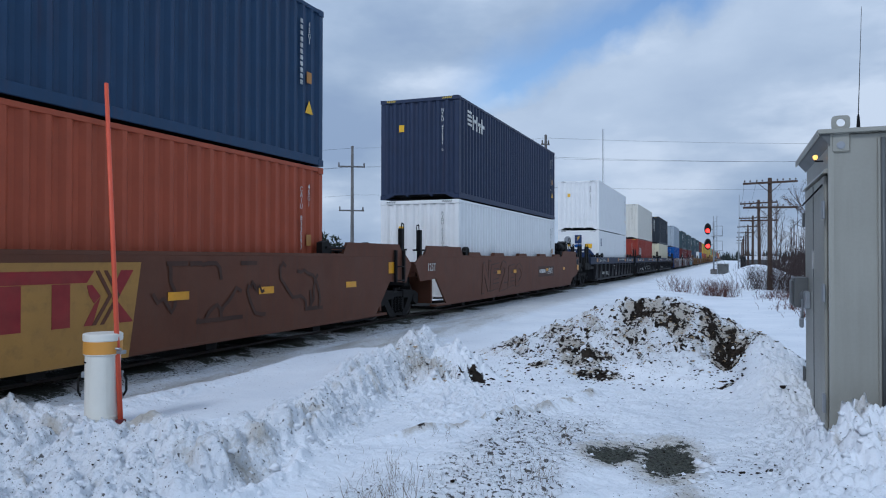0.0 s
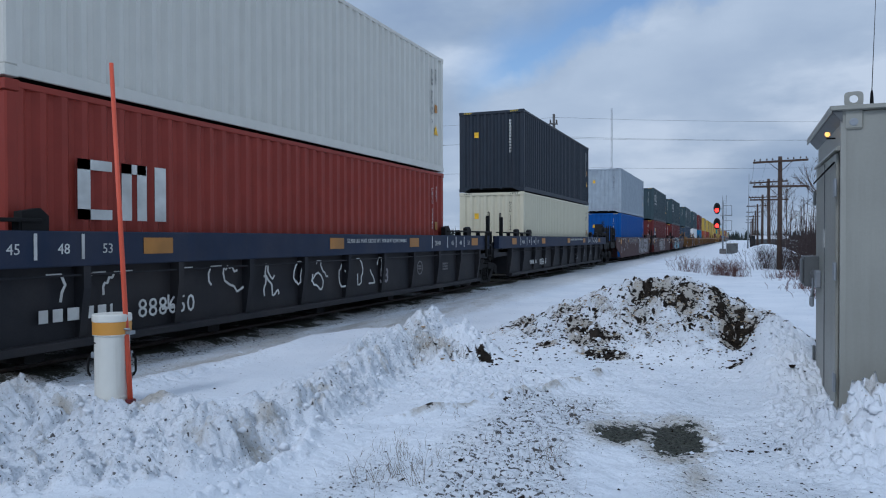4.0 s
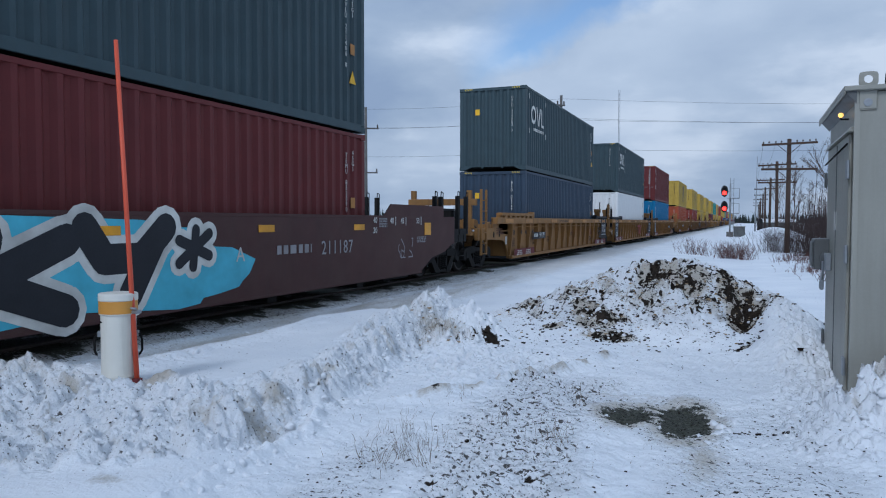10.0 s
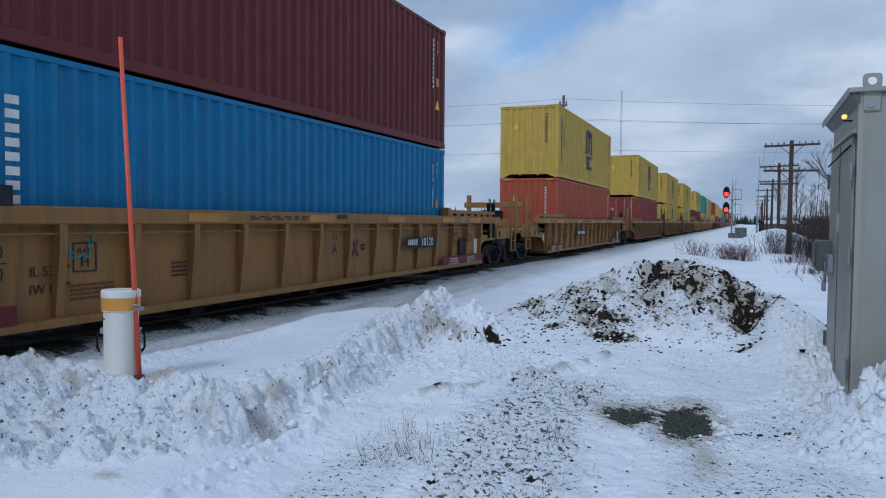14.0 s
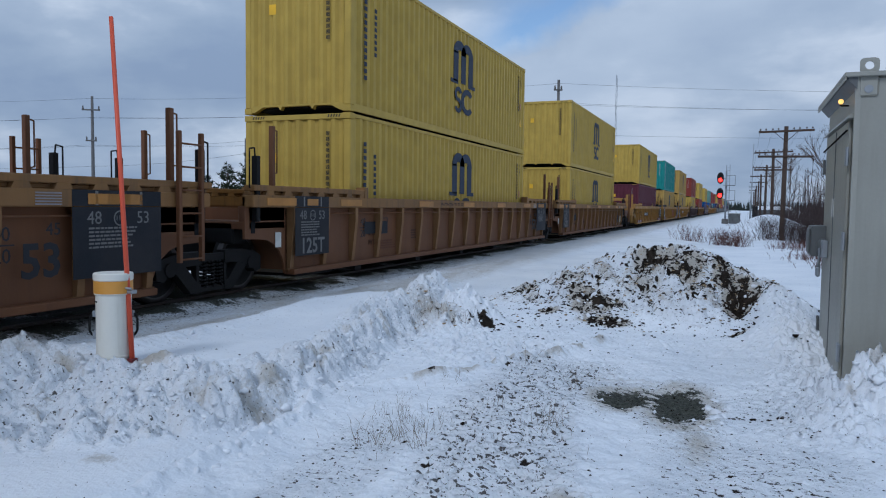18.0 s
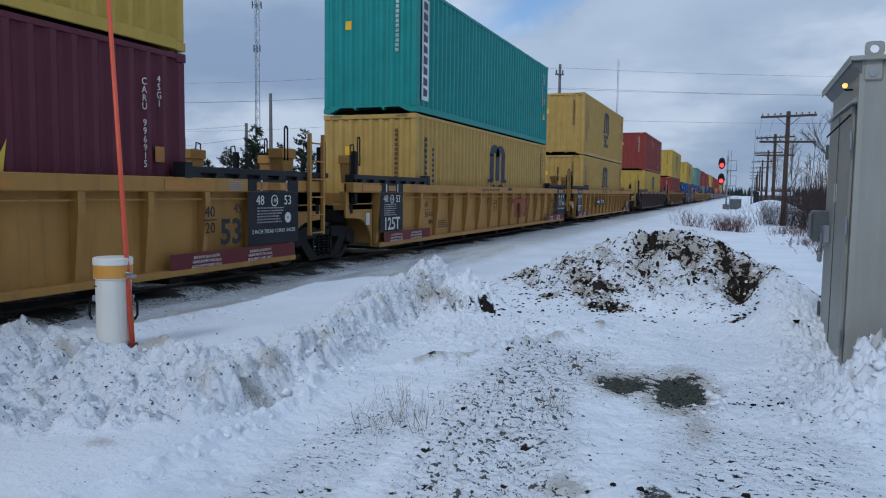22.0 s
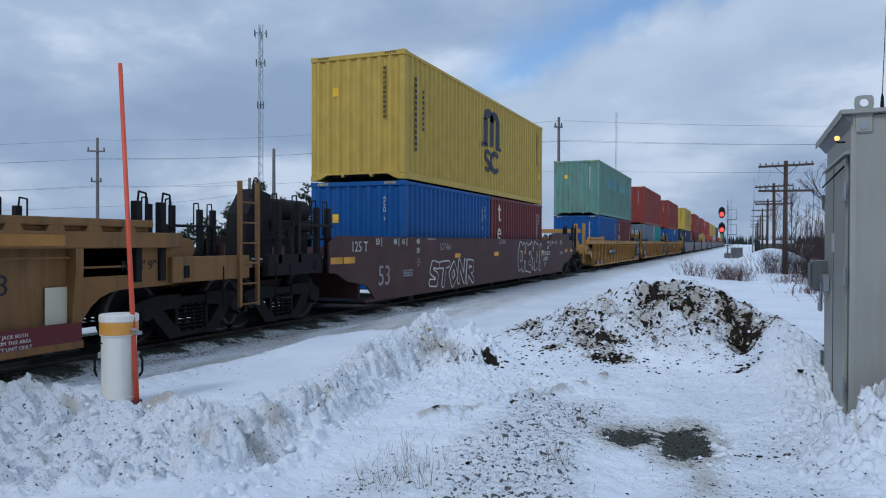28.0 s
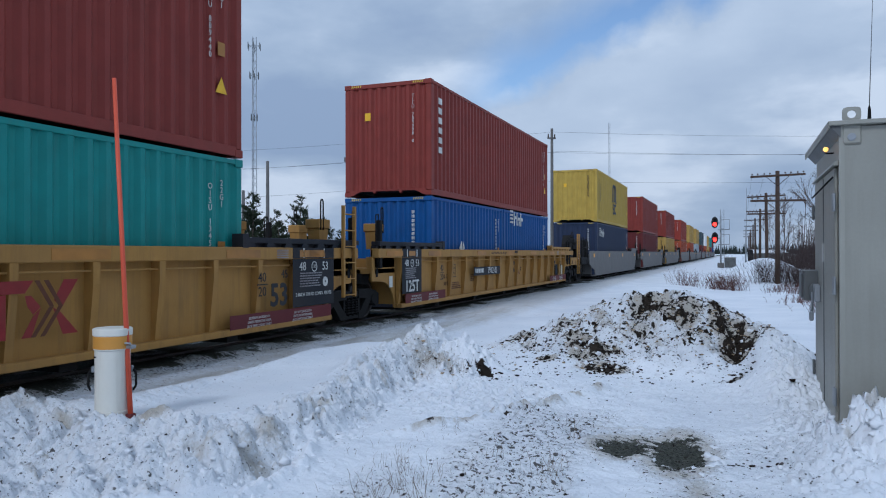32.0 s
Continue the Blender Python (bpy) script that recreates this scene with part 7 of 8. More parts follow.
    for k in range(3):
        car = well_car(RIB, "car_dun", DUN, *ends[k], j(us[k - 1], us[k]) if k else 3.4)
        yellow_marks(car, k == 1, *ends[k], ((1.05, 1.65, "90120"), (), (10.3, 1.6, "10120"))[k], letter=("", "C", "A")[k])
        if k == 0:
            tag(car, "505", 10.9, 0.93, 0.75, 0.34, "jack_red", 0.0, "dark red sprayed tag", -0.12)
            tag(car, "JOAP", 10.9, 0.55, 0.75, 0.34, "paint_smoke", 0.0, "dark sprayed tag", -0.12)
            tag(car, "NOTIK", 11.8, 0.98, 0.6, 0.3, "paint_smoke", 0.0, "", -0.12)
        if k == 1:
            tag(car, "NANE", 9.63, 1.05, 0.75, 0.32, "paint_white", 0.0, "white sprayed tag", -0.12)
            tag(car, "OSC", 10.65, 1.08, 0.7, 0.3, "paint_white", 0.0, "", -0.12)
        if k == 2:
            spray(car, 1.1, 1.1, 0.4, 0.3, 45, "teal", 0.02, 3, -0.12)
        load(us[k], car, [(loads[k][0], 12.192)], loads[k][1])
    # 11: single yellow-ended car
    car = well_car(RIB, "car_dun", DUN, "e", "e")
    yellow_marks(car, False, "e", "e", (3.6, 1.7, ""))
    load(233.55, car, [(box40("rust_red", "orange-red"), 12.192)], box40("yellow", "yellow", marks=MED))
    # 12, 13, 14: rusty cars
    us = (257.1, 276.85, 296.6)
    loads = ((box40("brick", "dark red door-end-first", style="doors", number="FCIU 741926 2", marks=(leaf_badge(0.8, 2.2), leaf_badge(-0.75, 1.95, True))), box40("yellow", "yellow", marks=MED)),
             (box40("yellow", "yellow", marks=MED), box40("yellow", "yellow", marks=MED)),
             (box40("yellow", "yellow", marks=MED), box40("yellow", "yellow", marks=MED)))
    for k in range(3):
        car = well_car(RIB, "car_rust", RST, *ends[k], j(us[k - 1], us[k]) if k else 3.4, (), "car_soiled", "car_tan")
        yellow_marks(car, False, *ends[k], worn=True)
        on_car(car, "number_panel", shared("worn_numbers", lambda: boxes((-0.5, 0.5, -0.12, 0.12, 0, 0.003))), "panel_black", 0.9, 0.92, "worn black number strip", -0.12)
        load(us[k], car, [(loads[k][0], 12.192)], loads[k][1])
    # 15, 16, 17: yellow cars
    us = (320.41, 340.13, 359.44)
    loads = ((box40("wine", "dark magenta", number="CARU 996915", marks=(gold_mark,)), box40("yellow", "yellow", marks=MED)),
             (box40("ochre", "sun-faded yellow", marks=MED), box40("teal", "teal green", marks=(word_strip,))),
             (box40("ochre", "sun-faded yellow", marks=MED), box40("ochre", "sun-faded yellow with dark stains", marks=MED)))
    for k in range(3):
        car = well_car(RIB, "car_yellow", YEL, *ends[k], j(us[k - 1], us[k]) if k else 3.4)
        yellow_marks(car, k == 1, *ends[k], STRIPS[k], letter="BCA"[k])
        load(us[k], car, [(loads[k][0], 12.192)], loads[k][1])
    # 18, 19, 20
    car = well_car(RIB, "car_plum", "plum-brown ribbed well car", "e", "e")
    yellow_marks(car, plain=True)
    on_car(car, "lettering", shared(("bars", 1.2, 0.14), bars, 1.3, 0.14, 1, 11), "paint_silver", 3.0, 0.9, out=-0.14)
    load(383.44, car, [(box40("yellow", "yellow", number="MEDU 472445 1", marks=MED), 12.192)], box40("brick", "faded red with brighter patches", marks=(red_blot,)))
    car = well_car(RIB, "car_soiled", "soiled yellow ribbed well car sprayed with graffiti", "e", "e")
    yellow_marks(car, False, "e", "e")
    for y, seed in ((0.3, 61), (2.2, 62), (4.3, 63), (6.3, 64), (8.4, 65), (10.4, 66)):
        spray(car, y, 0.7, 1.2, 0.9, seed, "paint_silver", 0.07, 2, -0.07)
    load(407.4, car, [(box40("brick", "dark red", number="TCLU 773988 2"), 12.192)], box40("yellow", "yellow", marks=MED))
    car = well_car(FLU, "car_brown", BRN, "e", "e")
    flush_marks(car, 1.06, (2.7, 5.9, 8.87, 11.32), ())
    for text, y, z, w, h in (("STONR", 2.4, 0.62, 3.1, 0.72), ("CHEYD!", 9.75, 0.9, 3.1, 1.08)):
        fat_tag(car, text, y, z, w, h * 0.82, "paint_white", "car_brown", 0.22 if h > 1 else 0.13, 0.035, "white outlines of sprayed letters")
    on_car(car, "lettering", sprayed("EARTH'S BEST", 1.3, 0.16, 0.0, 0.1, 0.04), "paint_white", 11.8, 1.0, "small white sprayed words", 0.012)
    on_car(car, "lettering", sprayed("LAYUP!", 0.7, 0.16, 0.0, 0.1, 0.04), "paint_white", 11.75, 0.8, "", 0.012)
    on_car(car, "lettering", letters("23", 0.2), "paint_white", 11.7, 0.6, "", 0.012)
    on_car(car, "lettering", letters("527461", 0.2, 1.1), "paint_silver", 6.5, 1.41, "faded car number")
    on_car(car, "lettering", letters("527461", 0.24, 1.1), "paint_silver", 1.9, 1.28, "faded car number")
    load(430.67, car, [(box20("royal", "blue", number="APZU 3"), 6.058), (box20("maroon", "dark red", marks=(WORD_SHORT, gem(4.3, 1.05, 1.4))), 6.058)], box40("yellow", "yellow", marks=MED))
    # 21, 22, 23: yellow cars with pairs of short boxes
    us = (454.74, 474.32, 494.01)
    strips = ((3.06, 2.45, "7911 85"),) + STRIPS[1:]
    loads = (((box20("royal", "blue"), box20("maroon", "dark red", marks=(WORD_SHORT, gem(4.3, 1.05, 1.4)))), box40("sea_green", "rust-streaked faded green", marks=(faded_words,))),
             ((box20("dull_blue_grey", "grey", marks=(end_hatch,)), box20("teal", "teal green", number="OISU 1345 2", marks=(word_strip,))), box40("brick", "red-brown", number="TTNU 889440")),
             ((box20("royal", "blue", marks=(gem(2.2, 1.3),)), box20("royal", "blue", marks=(STRIPED,))), box40("brick", "red-brown", number="TLLU 789998 0", marks=(side_bars(0.62, 1.85, 0.24, 1.5, "paint_white", 6),))))
    for k in range(3):
        car = well_car(RIB, "car_yellow", YEL, *ends[k], j(us[k - 1], us[k]) if k else 3.4)
        yellow_marks(car, k == 1, *ends[k], strips[k], letter="BCA"[k])
        load(us[k], car, [(c, 6.058) for c in loads[k][0]], loads[k][1])
    # the rest, far down the line
    rest = ((517.6, "e", "j", "navy", "yellow"), (539.0, "j", "j", "maroon", "brick"), (560.4, "j", "e", "ochre", "brick"), (584.5, "e", "j", "rust_red", "red"), (605.5, "j", "j", "rust_red", "ochre"),
            (626.5, "j", "e", "grey", "ochre"), (650.5, "e", "j", "maroon", "slate"), (671.5, "j", "j", "rust_red", "white"), (692.5, "j", "e", "ochre", "ochre"), (716.5, "e", "j", "brick", "teal"), (737.5, "j", "e", "royal", "maroon"))
    for k, (u, n, f, low, up) in enumerate(rest):
        car = well_car(FLU, "car_grey", "grey flush-sided well car far down the line", n, f, j(rest[k - 1][0], u) if k else 3.4)
        reflectors(car, (-2.3, 2.6, 8.0, 13.9), 1.28, "amber", 0.42, 0.2)
        load(u, car, [(box40(low, low.replace("_", " "), marks=(STRIPED,) if k == 0 else ()), 12.192)], box40(up, up.replace("_", " "), marks=MED if k == 0 else ()))


build_train()

# ---- marker tube with its orange whip ----


TUBE = (-4.75, 4.57)
tz = 0.27
post = thing("marker_tube", "white plastic tube with an amber band in the snow bank", "marker post", at=(*TUBE, tz))
part("tube_body", lathe(bmesh.new(), [(0.136, -0.15), (0.136, 0.05), (0.142, 0.052), (0.142, 0.066), (0.136, 0.068), (0.136, 0.56), (0.148, 0.565), (0.148, 0.68)], n=32), M["tube_white"], post)
part("band", lathe(bmesh.new(), [(0.1485, 0.572), (0.150, 0.574), (0.150, 0.672), (0.1485, 0.674)], n=32), M["band"], post, "amber reflective band")
part("cap", lathe(bmesh.new(), [(0.148, 0.676), (0.153, 0.68), (0.153, 0.728), (0.146, 0.736), (0.05, 0.738)], n=32), M["tube_white"], post)
for a in (215, 28):
    c, s = math.cos(radians(a)), math.sin(radians(a))
    part("handle", rod(bmesh.new(), [(c * r, s * r, z) for r, z in ((0.13, 0.40), (0.165, 0.395), (0.185, 0.36), (0.185, 0.26), (0.165, 0.225), (0.13, 0.22))], 0.010), M["iron"], post, "bent dark metal handle")
    for z in (0.4, 0.22):
        part("handle_bracket", shared("handle_bracket", lambda: boxes((-0.02, 0.02, -0.02, 0.02, -0.025, 0.025), bevel=0.004)), M["galv"], post, at=pose(c * 0.14, s * 0.14, z, 0, 0, a))
for k in range(3):
    a = radians(232 + 9 * k)
    part("screw", shared("screw", lambda: lathe(bmesh.new(), [(0.006, -0.004), (0.006, 0.004), (0.003, 0.006)], n=8)), M["hole"], post, at=Matrix.Translation((0.137 * math.cos(a), 0.137 * math.sin(a), 0.505)) @ Matrix.Rotation(a, 4, "Z") @ Matrix.Rotation(radians(90), 4, "Y"))
whip = thing("marker_whip", "tall orange fibreglass snow marker rod leaning beside the tube", "marker rod", at=(TUBE[0] + 0.175, TUBE[1] + 0.02, tz - 0.05))
part("rod", tube(bmesh.new(), (0, 0, 0), (-0.16, -0.02, 2.84), 0.021, 0.017, n=12), M["orange"], whip)
part("foot", boxes((-0.035, 0.03, -0.03, 0.03, 0.0, 0.09), bevel=0.006), M["jack_red"], whip)
part("clamp", boxes((-0.075, 0.03, -0.028, 0.03, 0.62, 0.65), bevel=0.006), M["galv"], whip)
part("bolt", tube(bmesh.new(), (-0.08, -0.035, 0.665), (0.03, -0.035, 0.665), 0.009), M["galv"], whip)

# ---- equipment cabinet ----
CX, CY, CT = 0.86, 7.1, 2.70
cab = thing("signal_cabinet", "grey aluminium trackside equipment cabinet with a door and lifting eyes", "equipment cabinet", at=(CX, CY, 0.0))
part("body", boxes((0.0, 1.75, 0.0, 2.0, -0.1, CT), bevel=0.012), M["cab"], cab)
part("roof", boxes((-0.10, 1.9, -0.06, 2.2, CT, CT + 0.04), (-0.10, -0.085, -0.06, 2.2, CT - 0.03, CT), bevel=0.006), M["cab"], cab)
# wedge under the eave; its shade is put into the darker material
part("soffit", slab(bmesh.new(), [(-0.085, CT), (0.0, CT), (0.0, CT - 0.10)], "y", -0.03, 2.12), M["cab_dark"], cab)
part("corner_trim", boxes((-0.012, 0.03, -0.012, 0.03, 0.0, CT)), M["cab"], cab)
door = part("door", boxes((-0.03, -0.002, 0.16, 1.86, 0.12, 2.36), bevel=0.006), M["cab"], cab)
part("door_seam", boxes((-0.036, -0.030, 1.0, 1.03, 0.14, 2.34)), M["cab_dark"], door)
part("door_stay", rod(bmesh.new(), [(-0.05, 0.1, 2.27), (-0.07, 1.7, 2.2)], 0.009), M["hole"], door)
for z in (0.35, 1.32, 2.05):
    part("hinge", shared("hinge", lambda: boxes((-0.055, -0.03, 0.06, 0.15, -0.08, 0.08), bevel=0.006)), M["galv"], door, at=(0, 0, z))
    # far hinges alike, their shade painted in by the darker grey
    part("hinge", shared("hinge_far", lambda: boxes((-0.055, -0.03, 1.87, 1.95, -0.08, 0.08), bevel=0.006)), M["cab_dark"], door, at=(0, 0, z))
part("hasp", boxes((-0.09, -0.03, 1.30, 1.52, 1.10, 1.28), (-0.11, -0.09, 1.38, 1.44, 0.98, 1.2), bevel=0.01), M["galv"], door)
part("padlock", rod(boxes((-0.13, -0.09, 1.36, 1.46, 0.9, 1.0), bevel=0.012), [(-0.11, 1.38, 1.0), (-0.11, 1.38, 1.07), (-0.11, 1.44, 1.07), (-0.11, 1.44, 1.0)], 0.008), M["galv"], door)
part("handle_cover", lathe(bmesh.new(), [(0.09, -0.02), (0.09, 0.03), (0.05, 0.06)], n=16), M["cab_dark"], door, at=pose(-0.06, 1.5, 1.2, 0, -90, 0))
part("notice", boxes((-0.034, -0.030, 0.98, 1.16, 1.52, 1.70)), M["paint_white"], door)
part("hood", slab(bmesh.new(), [(-0.055, 2.37), (0.0, 2.37), (0.0, 2.41), (-0.03, 2.41)], "y", 0.05, 1.98), M["cab"], cab)
part("lamp_bracket", rod(bmesh.new(), [(-0.005, 0.42, 2.52), (-0.07, 0.42, 2.52), (-0.07, 0.42, 2.56)], 0.008), M["hole"], cab)
part("lamp", lathe(bmesh.new(), [(0.010, -0.015), (0.022, 0.0), (0.022, 0.018), (0.012, 0.028)], n=14), M["lamp_amber"], cab, "small lit amber lamp", at=(-0.07, 0.42, 2.55))
part("meter_box", boxes((-0.17, -0.001, 1.55, 1.95, 1.10, 1.42), (-0.19, -0.17, 1.6, 1.9, 1.13, 1.39), bevel=0.008), M["cab_dark"], cab)
part("lifting_plate", boxes((0.012, 0.158, -0.016, -0.001, CT - 0.16, CT + 0.05), bevel=0.012), M["cab"], cab)


def lug_plate(w, h, hole, depth, n=24):
    """A plate with rounded corners and a round hole through it."""
    bm = bmesh.new()
    ring = []
    for i in range(n):
        a = 6.2832 * i / n
        c, q = math.cos(a), math.sin(a)
        k = 1.0 / (abs(c) ** 5 + abs(q) ** 5) ** 0.2
        ring.append([bm.verts.new((px, py, pz)) for px, py, pz in ((w * c * k, h * q * k, 0), (w * c * k, h * q * k, depth), (hole * c, hole * q, depth), (hole * c, hole * q, 0))])
    for a, b in zip(ring, ring[1:] + ring[:1]):
        for k in range(4):
            bm.faces.new((a[k], b[k], b[(k + 1) % 4], a[(k + 1) % 4]))
    bmesh.ops.recalc_face_normals(bm, faces=bm.faces[:])
    return bm


part("lifting_lug", lug_plate(0.072, 0.062, 0.034, 0.016), M["cab"], cab, at=Matrix.Translation((0.085, -0.001, CT + 0.095)) @ ON_END)
part("lifting_eye", lathe(bmesh.new(), [(0.034, 0.0), (0.034, 0.006), (0.024, 0.007)], n=16), M["galv"], cab, at=Matrix.Translation((0.085, -0.0165, CT - 0.10)) @ ON_END)
part("side_door", boxes((0.36, 1.6, -0.022, -0.001, 0.1, CT - 0.05), bevel=0.005), M["cab"], cab)
part("gutter", tube(bmesh.new(), (0.40, -0.03, 0.1), (0.40, -0.03, CT - 0.05), 0.02, n=10), M["cab_dark"], cab)
part("vent", boxes((0.47, 0.62, -0.06, -0.022, 2.05, 2.30), (0.49, 0.6, -0.04, -0.022, 1.2, 2.05), bevel=0.02), M["cab"], cab)
part("socket_plate", boxes((0.16, 0.26, -0.008, -0.001, 0.12, 0.26), (0.19, 0.235, -0.02, -0.008, 0.1, 0.18), bevel=0.003), M["cab_dark"], cab)
aerial = thing("radio_aerial", "thin black whip aerial on a spring base on the cabinet roof", "aerial", at=(CX + 0.25, CY + 0.2, CT + 0.045))
part("base", lathe(bmesh.new(), [(0.03, 0), (0.03, 0.02), (0.016, 0.03), (0.012, 0.12), (0.006, 0.15)], n=12), M["hole"], aerial)
part("whip", tube(bmesh.new(), (0, 0, 0.14), (0.03, 0, 1.1), 0.004, 0.002, n=6), M["wire"], aerial)

# ---- colour light signal ----
SX, SY = -1.52, 89.5
sig = thing("railway_signal", "two-head railway signal mast showing red over red beside the track", "railway signal", at=(SX, SY, -0.05))
part("mast", tube(bmesh.new(), (0, 0, 0), (0, 0, 5.9), 0.09, n=12), M["galv"], sig)
part("base", boxes((-0.35, 0.35, -0.35, 0.35, -0.2, 0.5), bevel=0.03), M["grey_pole"], sig)
for zc in (5.05, 3.3):
    h = part("signal_head", slab(bmesh.new(), [(0.48 * math.cos(a) * (0.78 if abs(math.sin(a)) < 0.9 else 0.7), 0.66 * math.sin(a)) for a in (6.2832 * i / 20 for i in range(20))], "y", -0.05, 0.03), M["signal_black"], sig, "black oval signal head", at=(-0.62, -0.2, zc + 0.05))
    part("lens", lathe(bmesh.new(), [(0.24, 0), (0.24, 0.05), (0.12, 0.07)], n=18), M["lamp_red"], h, "lit red lens", at=Matrix.Translation((0, -0.05, -0.2)) @ ON_END)
    part("hood", slab(bmesh.new(), [(0.25 * math.cos(radians(a)), 0.25 * math.sin(radians(a))) for a in range(-20, 201, 20)] + [(0.22 * math.cos(radians(a)), 0.22 * math.sin(radians(a))) for a in range(200, -21, -20)], "y", -0.4, -0.05), M["signal_black"], h, at=(0, 0, -0.2))
    part("lens", lathe(bmesh.new(), [(0.14, 0), (0.14, 0.03)], n=16), M["hole"], h, at=Matrix.Translation((0, -0.05, 0.28)) @ ON_END)
    part("bracket", tube(bmesh.new(), (-0.6, 0, zc), (0, 0, zc), 0.05), M["galv"], sig)
for z in (4.3, 2.6):
    part("cage", rod(rod(bmesh.new(), [(0.1, -0.5, z), (0.95, -0.5, z), (0.95, 0.4, z), (0.1, 0.4, z)], 0.03), [(0.95, -0.5, z), (0.95, -0.5, z + 1.1), (0.1, -0.5, z + 1.1)], 0.03), M["galv"], sig)
    part("stage", boxes((-0.3, 0.95, -0.5, 0.4, z - 0.06, z)), M["galv"], sig)
for x in (-0.02, 0.35):
    part("ladder_stile", tube(bmesh.new(), (x, 0.5, 0), (x, 0.5, 6.6), 0.03), M["galv"], sig)
for k in range(20):
    part("rung", shared("rung", lambda: tube(bmesh.new(), (-0.02, 0.5, 0), (0.35, 0.5, 0), 0.015, n=5)), M["galv"], sig, at=(0, 0, 0.4 + 0.31 * k))
case = thing("relay_case", "small grey relay case at the foot of the signal", "relay case", at=(SX + 1.0, SY + 0.5, -0.1))
part("body", boxes((-0.6, 0.6, -0.4, 0.4, 0, 1.1), bevel=0.03), M["cab_dark"], case)
part("lid", boxes((-0.66, 0.66, -0.46, 0.46, 1.1, 1.18), bevel=0.02), M["cab"], case)

# ---- line of telegraph poles ----


def insulator():
    return lathe(bmesh.new(), [(0.012, -0.06), (0.012, 0.0), (0.045, 0.01), (0.05, 0.05), (0.03, 0.09), (0.01, 0.11)], n=8)


def telegraph_pole(x, y, base, height, lean, arms=2):
    p = thing("telegraph_pole", "dark creosoted telegraph pole with insulators on its cross-arms", "telegraph pole", "line of telegraph poles", at=pose(x, y, base, lean, lean * 0.6, 0))
    part("shaft", tube(bmesh.new(), (0, 0, -0.5), (0, 0, height), 0.15, 0.11, n=12), M["wood_pole"], p)
    for k, z in enumerate((height - 0.28, height - 1.72)[:arms]):
        arm = part("cross_arm", shared("cross_arm", lambda: boxes((-1.45, 1.45, -0.055, 0.055, -0.06, 0.06), bevel=0.01)), M["wood_pole"], p, at=pose(0, -0.14, z, 0, -1.5 + 2 * k, 0))
        for s in (-1, 1):
            part("brace", shared(("brace", s), lambda: rod(bmesh.new(), [(s * 0.6, 0, -0.05), (0.0, 0.03, -0.6)], 0.018, 5)), M["wood_pole"], arm)
        for ix in (-1.35, -1.05, -0.7, -0.4, 0.4, 0.7, 1.05, 1.35):
            part("insulator", shared("insulator", insulator), M["glass_ins"], arm, at=(ix, 0, 0.09))
    return p


for x, y, h, lean in ((2.28, 46.5, 6.6, 0.3), (2.45, 66, 6.8, -0.8), (2.6, 90, 6.8, 0.6), (2.7, 114, 6.8, -0.4), (2.9, 140, 6.8, 0.7), (3.1, 168, 6.8, 0), (3.4, 198, 6.8, 0), (3.6, 230, 6.8, 0.4)):
    telegraph_pole(x, y, -0.28, h, lean, 2 if y < 50 or y == 66 else 1)


def wire(name, pts, r, label="thin sagging overhead wire"):
    """A hanging line through the given points, 8 pieces a span."""
    bm = bmesh.new()
    for a, b in zip(pts, pts[1:]):
        a, b = Vector(a), Vector(b)
        sag = 0.012 * (b - a).length
        run = [a.lerp(b, k / 8) - Vector((0, 0, 4 * sag * k / 8 * (1 - k / 8))) for k in range(9)]
        for p, q in zip(run, run[1:]):
            tube(bm, p, q, r, n=4, cap=False)
    return tagged(part(name, bm, M["wire"]), label, "overhead wire", "overhead wires")


def power_pole(x, y, top, label, arms, steel_=False):
    p = thing("power_pole", label, "power pole", "power poles behind the track", at=(x, y, -0.6))
    part("shaft", tube(bmesh.new(), (0, 0, -0.5), (0, 0, top + 0.6), 0.19, 0.12, n=12), M["grey_pole"], p)
    for z, w in arms:
        a = part("cross_arm", boxes((-w / 2, w / 2, -0.06, 0.06, -0.07, 0.07), bevel=0.01), M["grey_pole"], p, at=pose(0, -0.15, top + 0.6 - z, 0, 0, 35))
        for ix in (-w / 2 + 0.1, w / 2 - 0.1):
            part("insulator", shared("big_insulator", lambda: lathe(bmesh.new(), [(0.03, 0), (0.09, 0.05), (0.05, 0.1), (0.09, 0.15), (0.05, 0.2), (0.08, 0.25), (0.02, 0.32)], n=10)), M["glass_ins"], a, at=(ix, 0, 0.07))
    return p


PW = "tall weathered power pole with short cross-arms"
power_pole(-33.5, 62.3, 12.4, PW, ((2.0, 2.6), (6.2, 2.4)))
power_pole(-57.4, 52.9, 11.5, PW, ((1.3, 1.6), (4.2, 1.0)))
power_pole(-15.4, 65.5, 12.9, "tall weathered power pole with a crooked top", ((0.9, 0.8),))
power_pole(-35.6, 50.6, 9.2, "plain grey pole without arms behind the pines", ())
power_pole(-37.4, 49.8, 6.8, "short plain grey pole behind the pines", ())
power_pole(-95, 40, 11.5, PW, ((1.3, 1.6),))
power_pole(40, 84, 12.6, PW, ((0.9, 2.0),))
for dz, off in ((-0.1, 0.0), (-1.9, 0.9), (-1.9, -0.9), (-4.6, 0.2)):
    wire("overhead_wire", [(-95 + off, 40, 11.2 + dz), (-57.4 + off, 52.9, 11.4 + dz), (-33.5 + off, 62.3, 12.3 + dz), (-15.4 + off, 65.5, 12.7 + dz), (40, 84 + off, 12.7 + dz * 0.75)], 0.009)
